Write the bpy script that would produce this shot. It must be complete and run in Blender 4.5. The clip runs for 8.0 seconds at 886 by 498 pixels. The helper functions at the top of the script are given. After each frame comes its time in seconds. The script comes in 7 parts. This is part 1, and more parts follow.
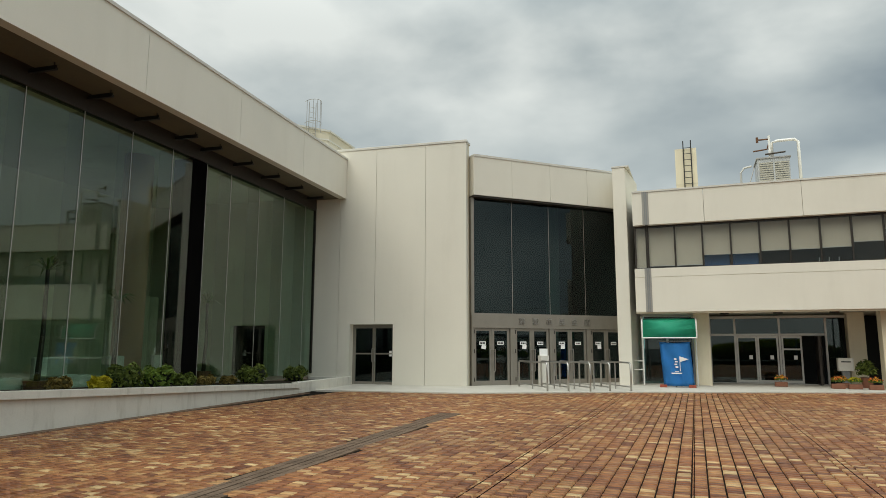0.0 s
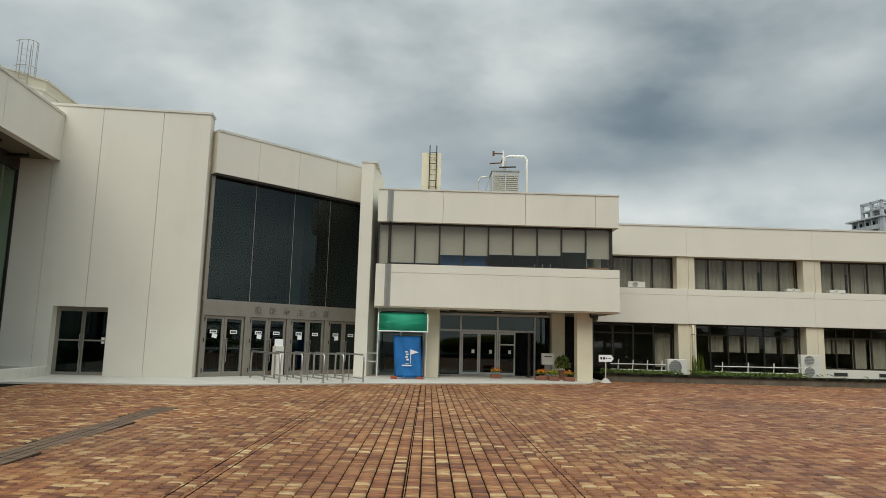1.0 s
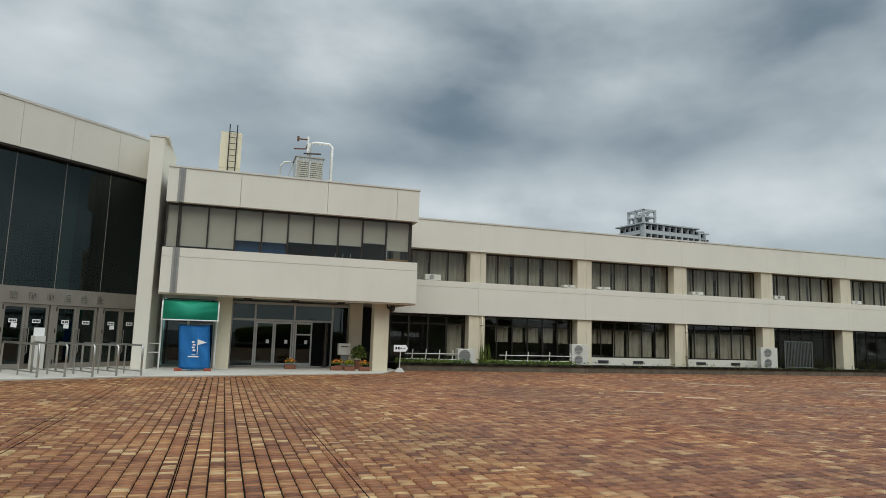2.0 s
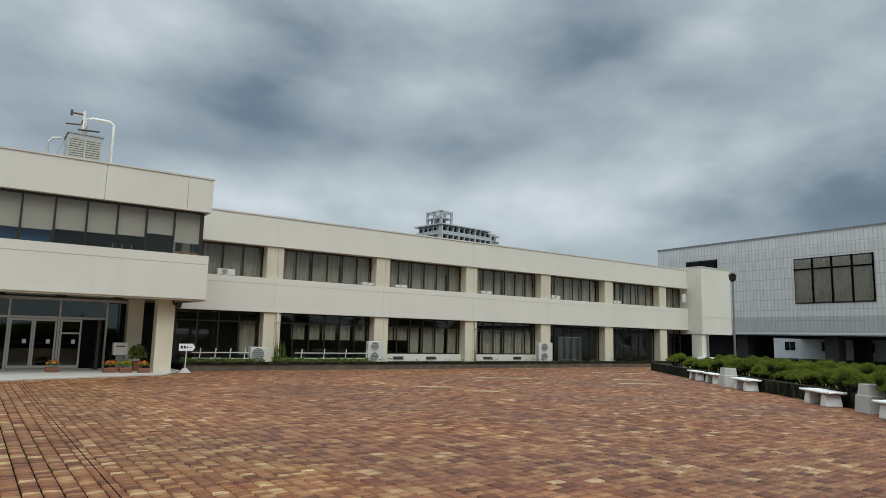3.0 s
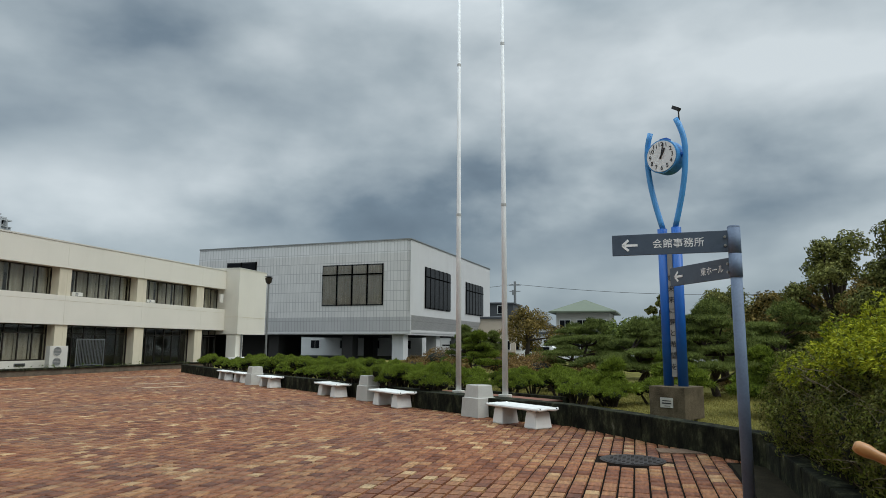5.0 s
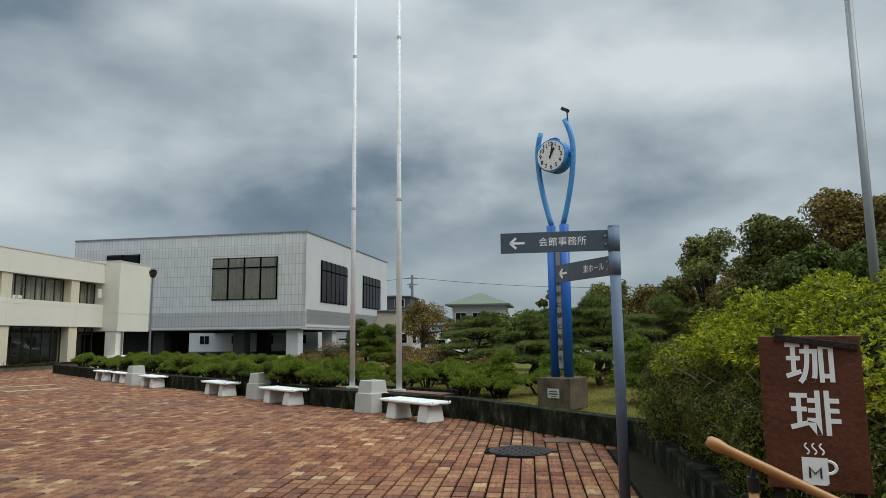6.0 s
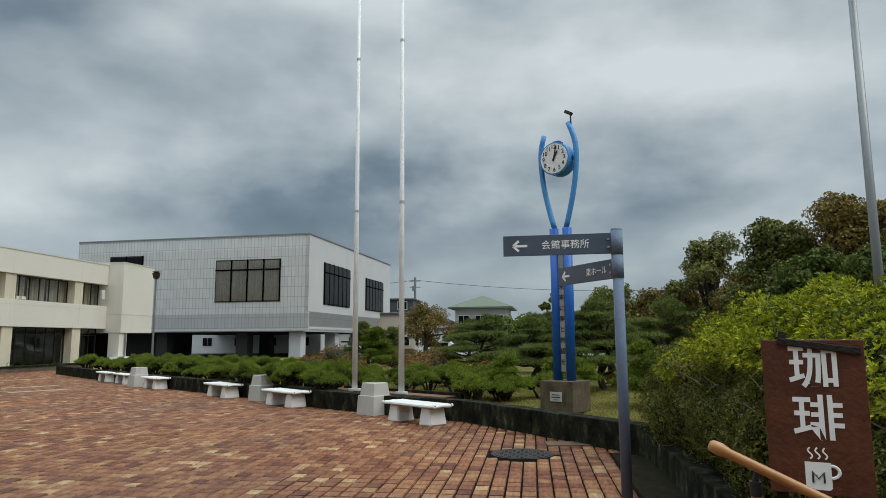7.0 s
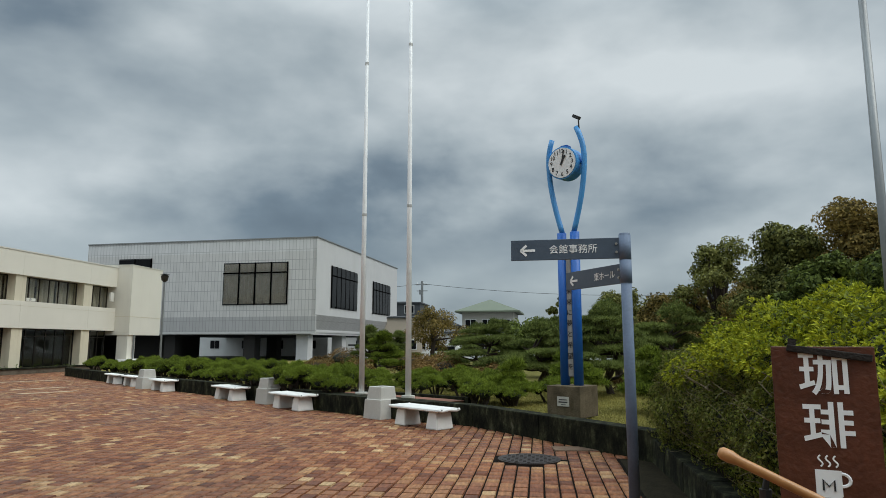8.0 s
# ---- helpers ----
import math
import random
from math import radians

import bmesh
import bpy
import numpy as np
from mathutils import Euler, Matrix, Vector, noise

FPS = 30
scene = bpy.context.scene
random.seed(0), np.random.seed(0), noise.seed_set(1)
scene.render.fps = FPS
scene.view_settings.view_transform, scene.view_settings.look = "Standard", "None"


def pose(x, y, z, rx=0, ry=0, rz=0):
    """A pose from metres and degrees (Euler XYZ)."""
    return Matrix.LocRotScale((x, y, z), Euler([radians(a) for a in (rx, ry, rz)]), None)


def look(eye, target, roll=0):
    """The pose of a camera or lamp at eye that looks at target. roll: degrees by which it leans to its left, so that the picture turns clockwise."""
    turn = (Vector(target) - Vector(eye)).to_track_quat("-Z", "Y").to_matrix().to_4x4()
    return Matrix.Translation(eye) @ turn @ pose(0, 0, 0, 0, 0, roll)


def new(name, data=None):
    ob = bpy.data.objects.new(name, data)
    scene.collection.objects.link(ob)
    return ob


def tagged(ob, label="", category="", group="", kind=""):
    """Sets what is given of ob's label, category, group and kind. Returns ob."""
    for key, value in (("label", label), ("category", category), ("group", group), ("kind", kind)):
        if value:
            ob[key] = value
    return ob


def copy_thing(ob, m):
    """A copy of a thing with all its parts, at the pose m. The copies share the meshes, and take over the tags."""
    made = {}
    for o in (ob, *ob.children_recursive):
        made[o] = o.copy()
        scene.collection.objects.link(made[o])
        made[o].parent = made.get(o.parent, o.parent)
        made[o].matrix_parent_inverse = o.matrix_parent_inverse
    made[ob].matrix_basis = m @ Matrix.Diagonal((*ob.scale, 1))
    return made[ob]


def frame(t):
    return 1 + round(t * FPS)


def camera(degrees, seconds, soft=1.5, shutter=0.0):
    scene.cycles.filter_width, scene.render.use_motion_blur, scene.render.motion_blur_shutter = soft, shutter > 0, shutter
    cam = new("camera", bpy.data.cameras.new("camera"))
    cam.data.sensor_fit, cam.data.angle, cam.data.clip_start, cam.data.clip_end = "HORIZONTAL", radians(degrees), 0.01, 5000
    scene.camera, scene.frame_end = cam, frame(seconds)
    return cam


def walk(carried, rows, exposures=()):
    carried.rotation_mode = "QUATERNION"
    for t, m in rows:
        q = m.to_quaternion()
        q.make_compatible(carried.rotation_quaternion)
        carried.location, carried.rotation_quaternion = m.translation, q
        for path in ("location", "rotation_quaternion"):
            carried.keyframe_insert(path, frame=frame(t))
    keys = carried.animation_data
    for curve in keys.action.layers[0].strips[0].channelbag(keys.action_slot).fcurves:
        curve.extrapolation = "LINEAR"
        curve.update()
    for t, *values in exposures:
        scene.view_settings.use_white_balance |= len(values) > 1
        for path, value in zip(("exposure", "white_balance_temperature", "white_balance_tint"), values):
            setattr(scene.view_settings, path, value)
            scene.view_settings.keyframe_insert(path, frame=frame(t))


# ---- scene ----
cam = camera(67.8, 8.0, soft=0.6)
PATH = [
    (0, (0.536, -4.248, 1.447), (-0.166, -2.397, 1.737), 0.1),
    (0.5, (0.553, -4.064, 1.445), (0.172, -2.119, 1.712), 0.9),
    (1, (0.627, -3.914, 1.448), (0.664, -1.934, 1.722), 1.5),
    (1.5, (0.734, -3.879, 1.466), (1.084, -1.927, 1.727), 2.2),
    (1.7, (0.768, -3.865, 1.472), (1.224, -1.935, 1.732), 2.0),
    (2.8, (0.852, -3.791, 1.527), (1.895, -2.105, 1.785), 1.5),
    (3, (0.876, -3.793, 1.53), (2.024, -2.176, 1.794), 1.4),
    (3.5, (0.99, -3.804, 1.533), (2.369, -2.385, 1.821), 0.9),
    (4, (1.092, -3.799, 1.52), (2.704, -2.652, 1.809), 0.6),
    (4.5, (1.212, -3.809, 1.527), (2.998, -2.96, 1.825), 1.1),
    (5, (1.239, -3.841, 1.526), (3.14, -3.288, 1.812), 0.3),
    (5.2, (1.248, -3.845, 1.529), (3.173, -3.373, 1.798), 0.7),
    (6.3, (1.305, -3.918, 1.575), (3.274, -3.69, 1.845), -0.9),
    (6.5, (1.309, -3.913, 1.573), (3.277, -3.676, 1.846), -0.6),
    (7, (1.295, -3.909, 1.567), (3.26, -3.648, 1.84), -0.3),
    (7.5, (1.285, -3.907, 1.568), (3.248, -3.628, 1.835), -0.2),
    (8, (1.291, -3.904, 1.571), (3.25, -3.622, 1.855), 0.0),
]
walk(cam, [(t, look(e, g, r)) for t, e, g, r in PATH], [(0, -0.22, 7080, 6), (0.5, -0.27, 7050, 6.5), (1.0, -0.33, 6900, 6.5), (1.5, -0.44, 6700, 6.5), (3.0, -0.42, 6380, 7), (8.0, -0.40, 6520, 7)])

# ---- world and sun: an overcast sky, brighter towards the zenith ----
world = bpy.data.worlds.new("overcast")
scene.world = world
world.use_nodes = True
wt = world.node_tree
wt.nodes.clear()


def wnode(kind, **inputs):
    n = wt.nodes.new(kind)
    for key, value in inputs.items():
        n.inputs[key.replace("_", " ")].default_value = value
    return n


def wmath(op, a, b=0.0):
    n = wt.nodes.new("ShaderNodeMath")
    n.operation = op
    for i, v in enumerate((a, b)):
        if isinstance(v, (int, float)):
            n.inputs[i].default_value = v
        else:
            wt.links.new(v, n.inputs[i])
    return n.outputs[0]


coord = wnode("ShaderNodeTexCoord")
sep = wnode("ShaderNodeSeparateXYZ")
wt.links.new(coord.outputs["Generated"], sep.inputs[0])
up = wmath("MAXIMUM", sep.outputs["Z"], 0.0)
lift = wmath("ADD", up, 0.16)
flat = wnode("ShaderNodeCombineXYZ")
wt.links.new(wmath("DIVIDE", sep.outputs["X"], lift), flat.inputs[0])
wt.links.new(wmath("DIVIDE", sep.outputs["Y"], lift), flat.inputs[1])
big = wnode("ShaderNodeTexNoise", Scale=0.42, Detail=4.0, Roughness=0.5, Distortion=0.0)
wt.links.new(flat.outputs[0], big.inputs["Vector"])
squash = wnode("ShaderNodeMapping")
squash.inputs["Scale"].default_value = (1.0, 1.0, 2.2)
squash.inputs["Location"].default_value = (0.35, 0.8, 0.1)
wt.links.new(coord.outputs["Generated"], squash.inputs[0])
puff = wnode("ShaderNodeTexNoise", Scale=2.5, Detail=5.0, Roughness=0.44, Distortion=0.1)
wt.links.new(squash.outputs[0], puff.inputs["Vector"])
cloud = wmath("ADD", wmath("MULTIPLY", big.outputs["Fac"], 0.12), wmath("MULTIPLY", puff.outputs["Fac"], 0.70))
# finer billows, drawn out along the horizon
streak = wnode("ShaderNodeMapping")
streak.inputs["Scale"].default_value = (1.0, 1.0, 1.7)
wt.links.new(coord.outputs["Generated"], streak.inputs[0])
billow = wnode("ShaderNodeTexNoise", Scale=5.5, Detail=5.0, Roughness=0.5, Distortion=0.1)
wt.links.new(streak.outputs[0], billow.inputs["Vector"])
cloud = wmath("ADD", cloud, wmath("MULTIPLY", wmath("SUBTRACT", billow.outputs["Fac"], 0.5), 0.20))
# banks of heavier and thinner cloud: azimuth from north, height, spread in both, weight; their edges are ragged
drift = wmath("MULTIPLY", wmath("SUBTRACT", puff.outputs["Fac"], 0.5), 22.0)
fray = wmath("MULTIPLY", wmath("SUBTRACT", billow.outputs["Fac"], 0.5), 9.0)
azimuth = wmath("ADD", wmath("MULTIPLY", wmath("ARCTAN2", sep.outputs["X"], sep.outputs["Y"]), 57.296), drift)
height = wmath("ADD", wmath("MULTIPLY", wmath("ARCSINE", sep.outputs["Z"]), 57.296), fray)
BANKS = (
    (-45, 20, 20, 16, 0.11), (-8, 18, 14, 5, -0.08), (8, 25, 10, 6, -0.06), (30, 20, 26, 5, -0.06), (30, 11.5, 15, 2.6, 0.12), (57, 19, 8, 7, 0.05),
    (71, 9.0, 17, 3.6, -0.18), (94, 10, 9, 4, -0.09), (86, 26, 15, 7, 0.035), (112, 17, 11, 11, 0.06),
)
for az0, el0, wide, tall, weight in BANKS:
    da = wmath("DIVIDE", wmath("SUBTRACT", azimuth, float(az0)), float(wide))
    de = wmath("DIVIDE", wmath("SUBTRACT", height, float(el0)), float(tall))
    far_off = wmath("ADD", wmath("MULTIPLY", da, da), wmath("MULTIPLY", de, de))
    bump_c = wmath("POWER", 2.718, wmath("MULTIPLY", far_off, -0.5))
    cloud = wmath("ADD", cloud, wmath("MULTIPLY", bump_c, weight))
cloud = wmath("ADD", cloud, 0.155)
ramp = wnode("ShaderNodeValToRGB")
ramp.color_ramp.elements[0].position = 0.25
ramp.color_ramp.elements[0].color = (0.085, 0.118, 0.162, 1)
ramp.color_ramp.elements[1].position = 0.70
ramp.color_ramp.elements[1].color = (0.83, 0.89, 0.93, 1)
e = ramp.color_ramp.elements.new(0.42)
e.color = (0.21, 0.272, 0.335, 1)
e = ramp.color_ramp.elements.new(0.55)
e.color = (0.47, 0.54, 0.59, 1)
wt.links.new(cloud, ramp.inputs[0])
nishita = wnode("ShaderNodeTexSky")
nishita.sky_type, nishita.sun_disc = "NISHITA", False
nishita.sun_elevation, nishita.sun_rotation = radians(48), radians(200)
haze = wnode("ShaderNodeMix")
haze.data_type, haze.blend_type = "RGBA", "MIX"
haze.inputs[0].default_value = 0.012
wt.links.new(ramp.outputs[0], haze.inputs[6])
wt.links.new(nishita.outputs[0], haze.inputs[7])
zen = wnode("ShaderNodeMapRange")
zen.interpolation_type = "SMOOTHSTEP"
zen.inputs[1].default_value, zen.inputs[2].default_value = 0.42, 0.95
zen.inputs[3].default_value, zen.inputs[4].default_value = 1.0, 4.2
wt.links.new(sep.outputs["Z"], zen.inputs[0])
back = wnode("ShaderNodeBackground")
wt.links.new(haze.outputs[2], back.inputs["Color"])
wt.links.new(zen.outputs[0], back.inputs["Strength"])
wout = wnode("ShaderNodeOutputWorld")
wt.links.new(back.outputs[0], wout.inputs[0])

sun = bpy.data.lights.new("sun", "SUN")
sun.energy, sun.angle, sun.color = 1.5, radians(40), (1.0, 0.97, 0.92)
sun_ob = new("sun", sun)
sun_ob.matrix_world = look((0, 0, 40), (8, 34, 0))

# ---- materials ----


def material(name, base, rough=0.8, metal=0.0, vary=0.12, scale=1.2, fine=25.0, bump=0.1, stain_shade=0.0, spec=0.5, stain_shade_stretch=(1, 1, 1)):
    """A surface with large patches, fine grain and relief, and, where asked, streaked stains or painted fold shade."""
    m = bpy.data.materials.new(name)
    m.use_nodes = True
    t = m.node_tree
    b = t.nodes["Principled BSDF"]
    b.inputs["Metallic"].default_value = metal
    b.inputs["Specular IOR Level"].default_value = spec
    tc = t.nodes.new("ShaderNodeTexCoord")
    geo = t.nodes.new("ShaderNodeNewGeometry")
    n1 = t.nodes.new("ShaderNodeTexNoise")
    n1.inputs["Scale"].default_value, n1.inputs["Detail"].default_value = scale, 5
    n2 = t.nodes.new("ShaderNodeTexNoise")
    n2.inputs["Scale"].default_value, n2.inputs["Detail"].default_value = fine, 3
    t.links.new(geo.outputs["Position"], n1.inputs["Vector"])
    t.links.new(geo.outputs["Position"], n2.inputs["Vector"])
    r = t.nodes.new("ShaderNodeValToRGB")
    r.color_ramp.elements[0].position, r.color_ramp.elements[1].position = 0.3, 0.72
    r.color_ramp.elements[0].color = (*[c * (1 - vary) for c in base], 1)
    r.color_ramp.elements[1].color = (*[min(1, c * (1 + vary)) for c in base], 1)
    mx = t.nodes.new("ShaderNodeMath")
    mx.operation = "MULTIPLY_ADD"
    mx.inputs[1].default_value = 0.35
    t.links.new(n2.outputs["Fac"], mx.inputs[0])
    half = t.nodes.new("ShaderNodeMath")
    half.operation = "MULTIPLY"
    half.inputs[1].default_value = 0.65
    t.links.new(n1.outputs["Fac"], half.inputs[0])
    t.links.new(half.outputs[0], mx.inputs[2])
    t.links.new(mx.outputs[0], r.inputs[0])
    colour = r.outputs[0]
    if stain_shade:
        mp = t.nodes.new("ShaderNodeMapping")
        mp.inputs["Scale"].default_value = stain_shade_stretch
        t.links.new(geo.outputs["Position"], mp.inputs[0])
        n3 = t.nodes.new("ShaderNodeTexNoise")
        n3.inputs["Scale"].default_value, n3.inputs["Detail"].default_value, n3.inputs["Roughness"].default_value = 1.0, 6, 0.65
        t.links.new(mp.outputs[0], n3.inputs["Vector"])
        sr = t.nodes.new("ShaderNodeMapRange")
        sr.inputs[1].default_value, sr.inputs[2].default_value, sr.inputs[4].default_value = 0.52, 0.8, stain_shade
        t.links.new(n3.outputs["Fac"], sr.inputs[0])
        mix = t.nodes.new("ShaderNodeMix")
        mix.data_type = "RGBA"
        t.links.new(sr.outputs[0], mix.inputs[0])
        t.links.new(colour, mix.inputs[6])
        mix.inputs[7].default_value = (base[0] * 0.42, base[1] * 0.38, base[2] * 0.3, 1)
        colour = mix.outputs[2]
    t.links.new(colour, b.inputs["Base Color"])
    rr = t.nodes.new("ShaderNodeMapRange")
    rr.inputs[3].default_value, rr.inputs[4].default_value = max(0.02, rough - 0.1), min(1, rough + 0.1)
    t.links.new(n1.outputs["Fac"], rr.inputs[0])
    t.links.new(rr.outputs[0], b.inputs["Roughness"])
    if bump:
        bp = t.nodes.new("ShaderNodeBump")
        bp.inputs["Strength"].default_value, bp.inputs["Distance"].default_value = bump, 0.02
        t.links.new(n2.outputs["Fac"], bp.inputs["Height"])
        t.links.new(bp.outputs[0], b.inputs["Normal"])
    return m


def piece_material(name, stops, rough, per_object, patch=0.5):
    """Brick paving: a colour of its own for each piece, with patches of wear and damp across many."""
    m = bpy.data.materials.new(name)
    m.use_nodes = True
    t = m.node_tree
    b = t.nodes["Principled BSDF"]
    geo = t.nodes.new("ShaderNodeNewGeometry")
    if per_object:
        rnd = t.nodes.new("ShaderNodeObjectInfo").outputs["Random"]
    else:
        rnd = geo.outputs["Random Per Island"]
    r = t.nodes.new("ShaderNodeValToRGB")
    r.color_ramp.elements[0].position, r.color_ramp.elements[0].color = stops[0][0], (*stops[0][1], 1)
    r.color_ramp.elements[1].position, r.color_ramp.elements[1].color = stops[-1][0], (*stops[-1][1], 1)
    for p, c in stops[1:-1]:
        r.color_ramp.elements.new(p).color = (*c, 1)
    t.links.new(rnd, r.inputs[0])
    n = t.nodes.new("ShaderNodeTexNoise")
    n.inputs["Scale"].default_value, n.inputs["Detail"].default_value = 0.28, 6
    t.links.new(geo.outputs["Position"], n.inputs["Vector"])
    fine = t.nodes.new("ShaderNodeTexNoise")
    fine.inputs["Scale"].default_value, fine.inputs["Detail"].default_value = 30, 4
    streak = t.nodes.new("ShaderNodeMapping")
    streak.inputs["Scale"].default_value = (0.22, 1.0, 1.0)
    t.links.new(geo.outputs["Position"], streak.inputs[0])
    t.links.new(streak.outputs[0], fine.inputs["Vector"])
    b.inputs["Specular IOR Level"].default_value = 0.24
    tone = t.nodes.new("ShaderNodeMapRange")
    tone.inputs[1].default_value, tone.inputs[2].default_value = 0.3, 0.7
    tone.inputs[3].default_value, tone.inputs[4].default_value = 1 - patch * 0.5, 1 + patch * 0.35
    t.links.new(n.outputs["Fac"], tone.inputs[0])
    grain = t.nodes.new("ShaderNodeMapRange")
    grain.inputs[1].default_value, grain.inputs[2].default_value = 0.3, 0.7
    grain.inputs[3].default_value, grain.inputs[4].default_value = 0.62, 1.3
    t.links.new(fine.outputs["Fac"], grain.inputs[0])
    mul = t.nodes.new("ShaderNodeMath")
    mul.operation = "MULTIPLY"
    t.links.new(tone.outputs[0], mul.inputs[0])
    t.links.new(grain.outputs[0], mul.inputs[1])
    mix = t.nodes.new("ShaderNodeVectorMath")
    mix.operation = "SCALE"
    t.links.new(r.outputs[0], mix.inputs[0])
    t.links.new(mul.outputs[0], mix.inputs["Scale"])
    t.links.new(mix.outputs[0], b.inputs["Base Color"])
    rr = t.nodes.new("ShaderNodeMapRange")
    rr.inputs[1].default_value, rr.inputs[2].default_value = 0.35, 0.65
    rr.inputs[3].default_value, rr.inputs[4].default_value = rough - 0.14, rough + 0.16
    t.links.new(n.outputs["Fac"], rr.inputs[0])
    t.links.new(rr.outputs[0], b.inputs["Roughness"])
    bp = t.nodes.new("ShaderNodeBump")
    bp.inputs["Strength"].default_value, bp.inputs["Distance"].default_value = 0.25, 0.01
    t.links.new(fine.outputs["Fac"], bp.inputs["Height"])
    t.links.new(bp.outputs[0], b.inputs["Normal"])
    return m


def pane_of(ob):
    """A pane that lets daylight into the room behind it."""
    ob.visible_shadow = False
    return ob


def glass_material(name, tint, gloss=0.05):
    """A thin pane: clear, tinted glass whose gloss grows towards a glancing view."""
    m = bpy.data.materials.new(name)
    m.use_nodes = True
    t = m.node_tree
    t.nodes.remove(t.nodes["Principled BSDF"])
    clear = t.nodes.new("ShaderNodeBsdfTransparent")
    clear.inputs["Color"].default_value = (*[math.sqrt(c) for c in tint], 1)
    shine = t.nodes.new("ShaderNodeBsdfGlossy")
    shine.inputs["Roughness"].default_value = 0.0
    facing = t.nodes.new("ShaderNodeLayerWeight")
    facing.inputs["Blend"].default_value = 0.5
    curve = t.nodes.new("ShaderNodeMath")
    curve.operation = "POWER"
    curve.inputs[1].default_value = 5.0
    t.links.new(facing.outputs["Facing"], curve.inputs[0])
    fac = t.nodes.new("ShaderNodeMath")
    fac.operation = "MULTIPLY_ADD"
    fac.inputs[1].default_value, fac.inputs[2].default_value = 0.9 - gloss, gloss
    t.links.new(curve.outputs[0], fac.inputs[0])
    both = t.nodes.new("ShaderNodeMixShader")
    t.links.new(fac.outputs[0], both.inputs[0])
    t.links.new(clear.outputs[0], both.inputs[1])
    t.links.new(shine.outputs[0], both.inputs[2])
    t.links.new(both.outputs[0], t.nodes["Material Output"].inputs["Surface"])
    return m


def leaf_material(name, low, high, patch=0.6, rough=0.6):
    m = bpy.data.materials.new(name)
    m.use_nodes = True
    t = m.node_tree
    b = t.nodes["Principled BSDF"]
    geo = t.nodes.new("ShaderNodeNewGeometry")
    n = t.nodes.new("ShaderNodeTexNoise")
    n.inputs["Scale"].default_value, n.inputs["Detail"].default_value = patch, 3
    t.links.new(geo.outputs["Position"], n.inputs["Vector"])
    a = t.nodes.new("ShaderNodeMath")
    a.operation = "MULTIPLY_ADD"
    a.inputs[1].default_value = 0.5
    t.links.new(geo.outputs["Random Per Island"], a.inputs[0])
    h = t.nodes.new("ShaderNodeMath")
    h.operation = "MULTIPLY"
    h.inputs[1].default_value = 0.5
    t.links.new(n.outputs["Fac"], h.inputs[0])
    t.links.new(h.outputs[0], a.inputs[2])
    r = t.nodes.new("ShaderNodeValToRGB")
    r.color_ramp.elements[0].position, r.color_ramp.elements[1].position = 0.2, 0.8
    r.color_ramp.elements[0].color, r.color_ramp.elements[1].color = (*low, 1), (*high, 1)
    t.links.new(a.outputs[0], r.inputs[0])
    t.links.new(r.outputs[0], b.inputs["Base Color"])
    b.inputs["Roughness"].default_value, b.inputs["Specular IOR Level"].default_value = rough, 0.12
    thin = t.nodes.new("ShaderNodeBsdfTranslucent")
    t.links.new(r.outputs[0], thin.inputs["Color"])
    both = t.nodes.new("ShaderNodeMixShader")
    both.inputs[0].default_value = 0.25
    out = t.nodes["Material Output"]
    t.links.new(b.outputs[0], both.inputs[1])
    t.links.new(thin.outputs[0], both.inputs[2])
    t.links.new(both.outputs[0], out.inputs["Surface"])
    return m


def moss_material(name):
    """Old concrete, black with algae, with pale worn patches and streaks that run down."""
    m = material(name, (0.03, 0.03, 0.02), 0.95, bump=0.5, fine=35, spec=0.1)
    t = m.node_tree
    geo = t.nodes.new("ShaderNodeNewGeometry")
    mp = t.nodes.new("ShaderNodeMapping")
    mp.inputs["Scale"].default_value = (3.2, 3.2, 1.5)
    t.links.new(geo.outputs["Position"], mp.inputs[0])
    n = t.nodes.new("ShaderNodeTexNoise")
    n.inputs["Scale"].default_value, n.inputs["Detail"].default_value, n.inputs["Roughness"].default_value = 1.6, 8, 0.72
    t.links.new(mp.outputs[0], n.inputs["Vector"])
    r = t.nodes.new("ShaderNodeValToRGB")
    r.color_ramp.elements[0].position, r.color_ramp.elements[0].color = 0.40, (0.006, 0.0065, 0.0045, 1)
    r.color_ramp.elements[1].position, r.color_ramp.elements[1].color = 0.74, (0.17, 0.16, 0.125, 1)
    r.color_ramp.elements.new(0.52).color = (0.018, 0.019, 0.011, 1)
    r.color_ramp.elements.new(0.62).color = (0.05, 0.052, 0.028, 1)
    t.links.new(n.outputs["Fac"], r.inputs[0])
    t.links.new(r.outputs[0], t.nodes["Principled BSDF"].inputs["Base Color"])
    return m


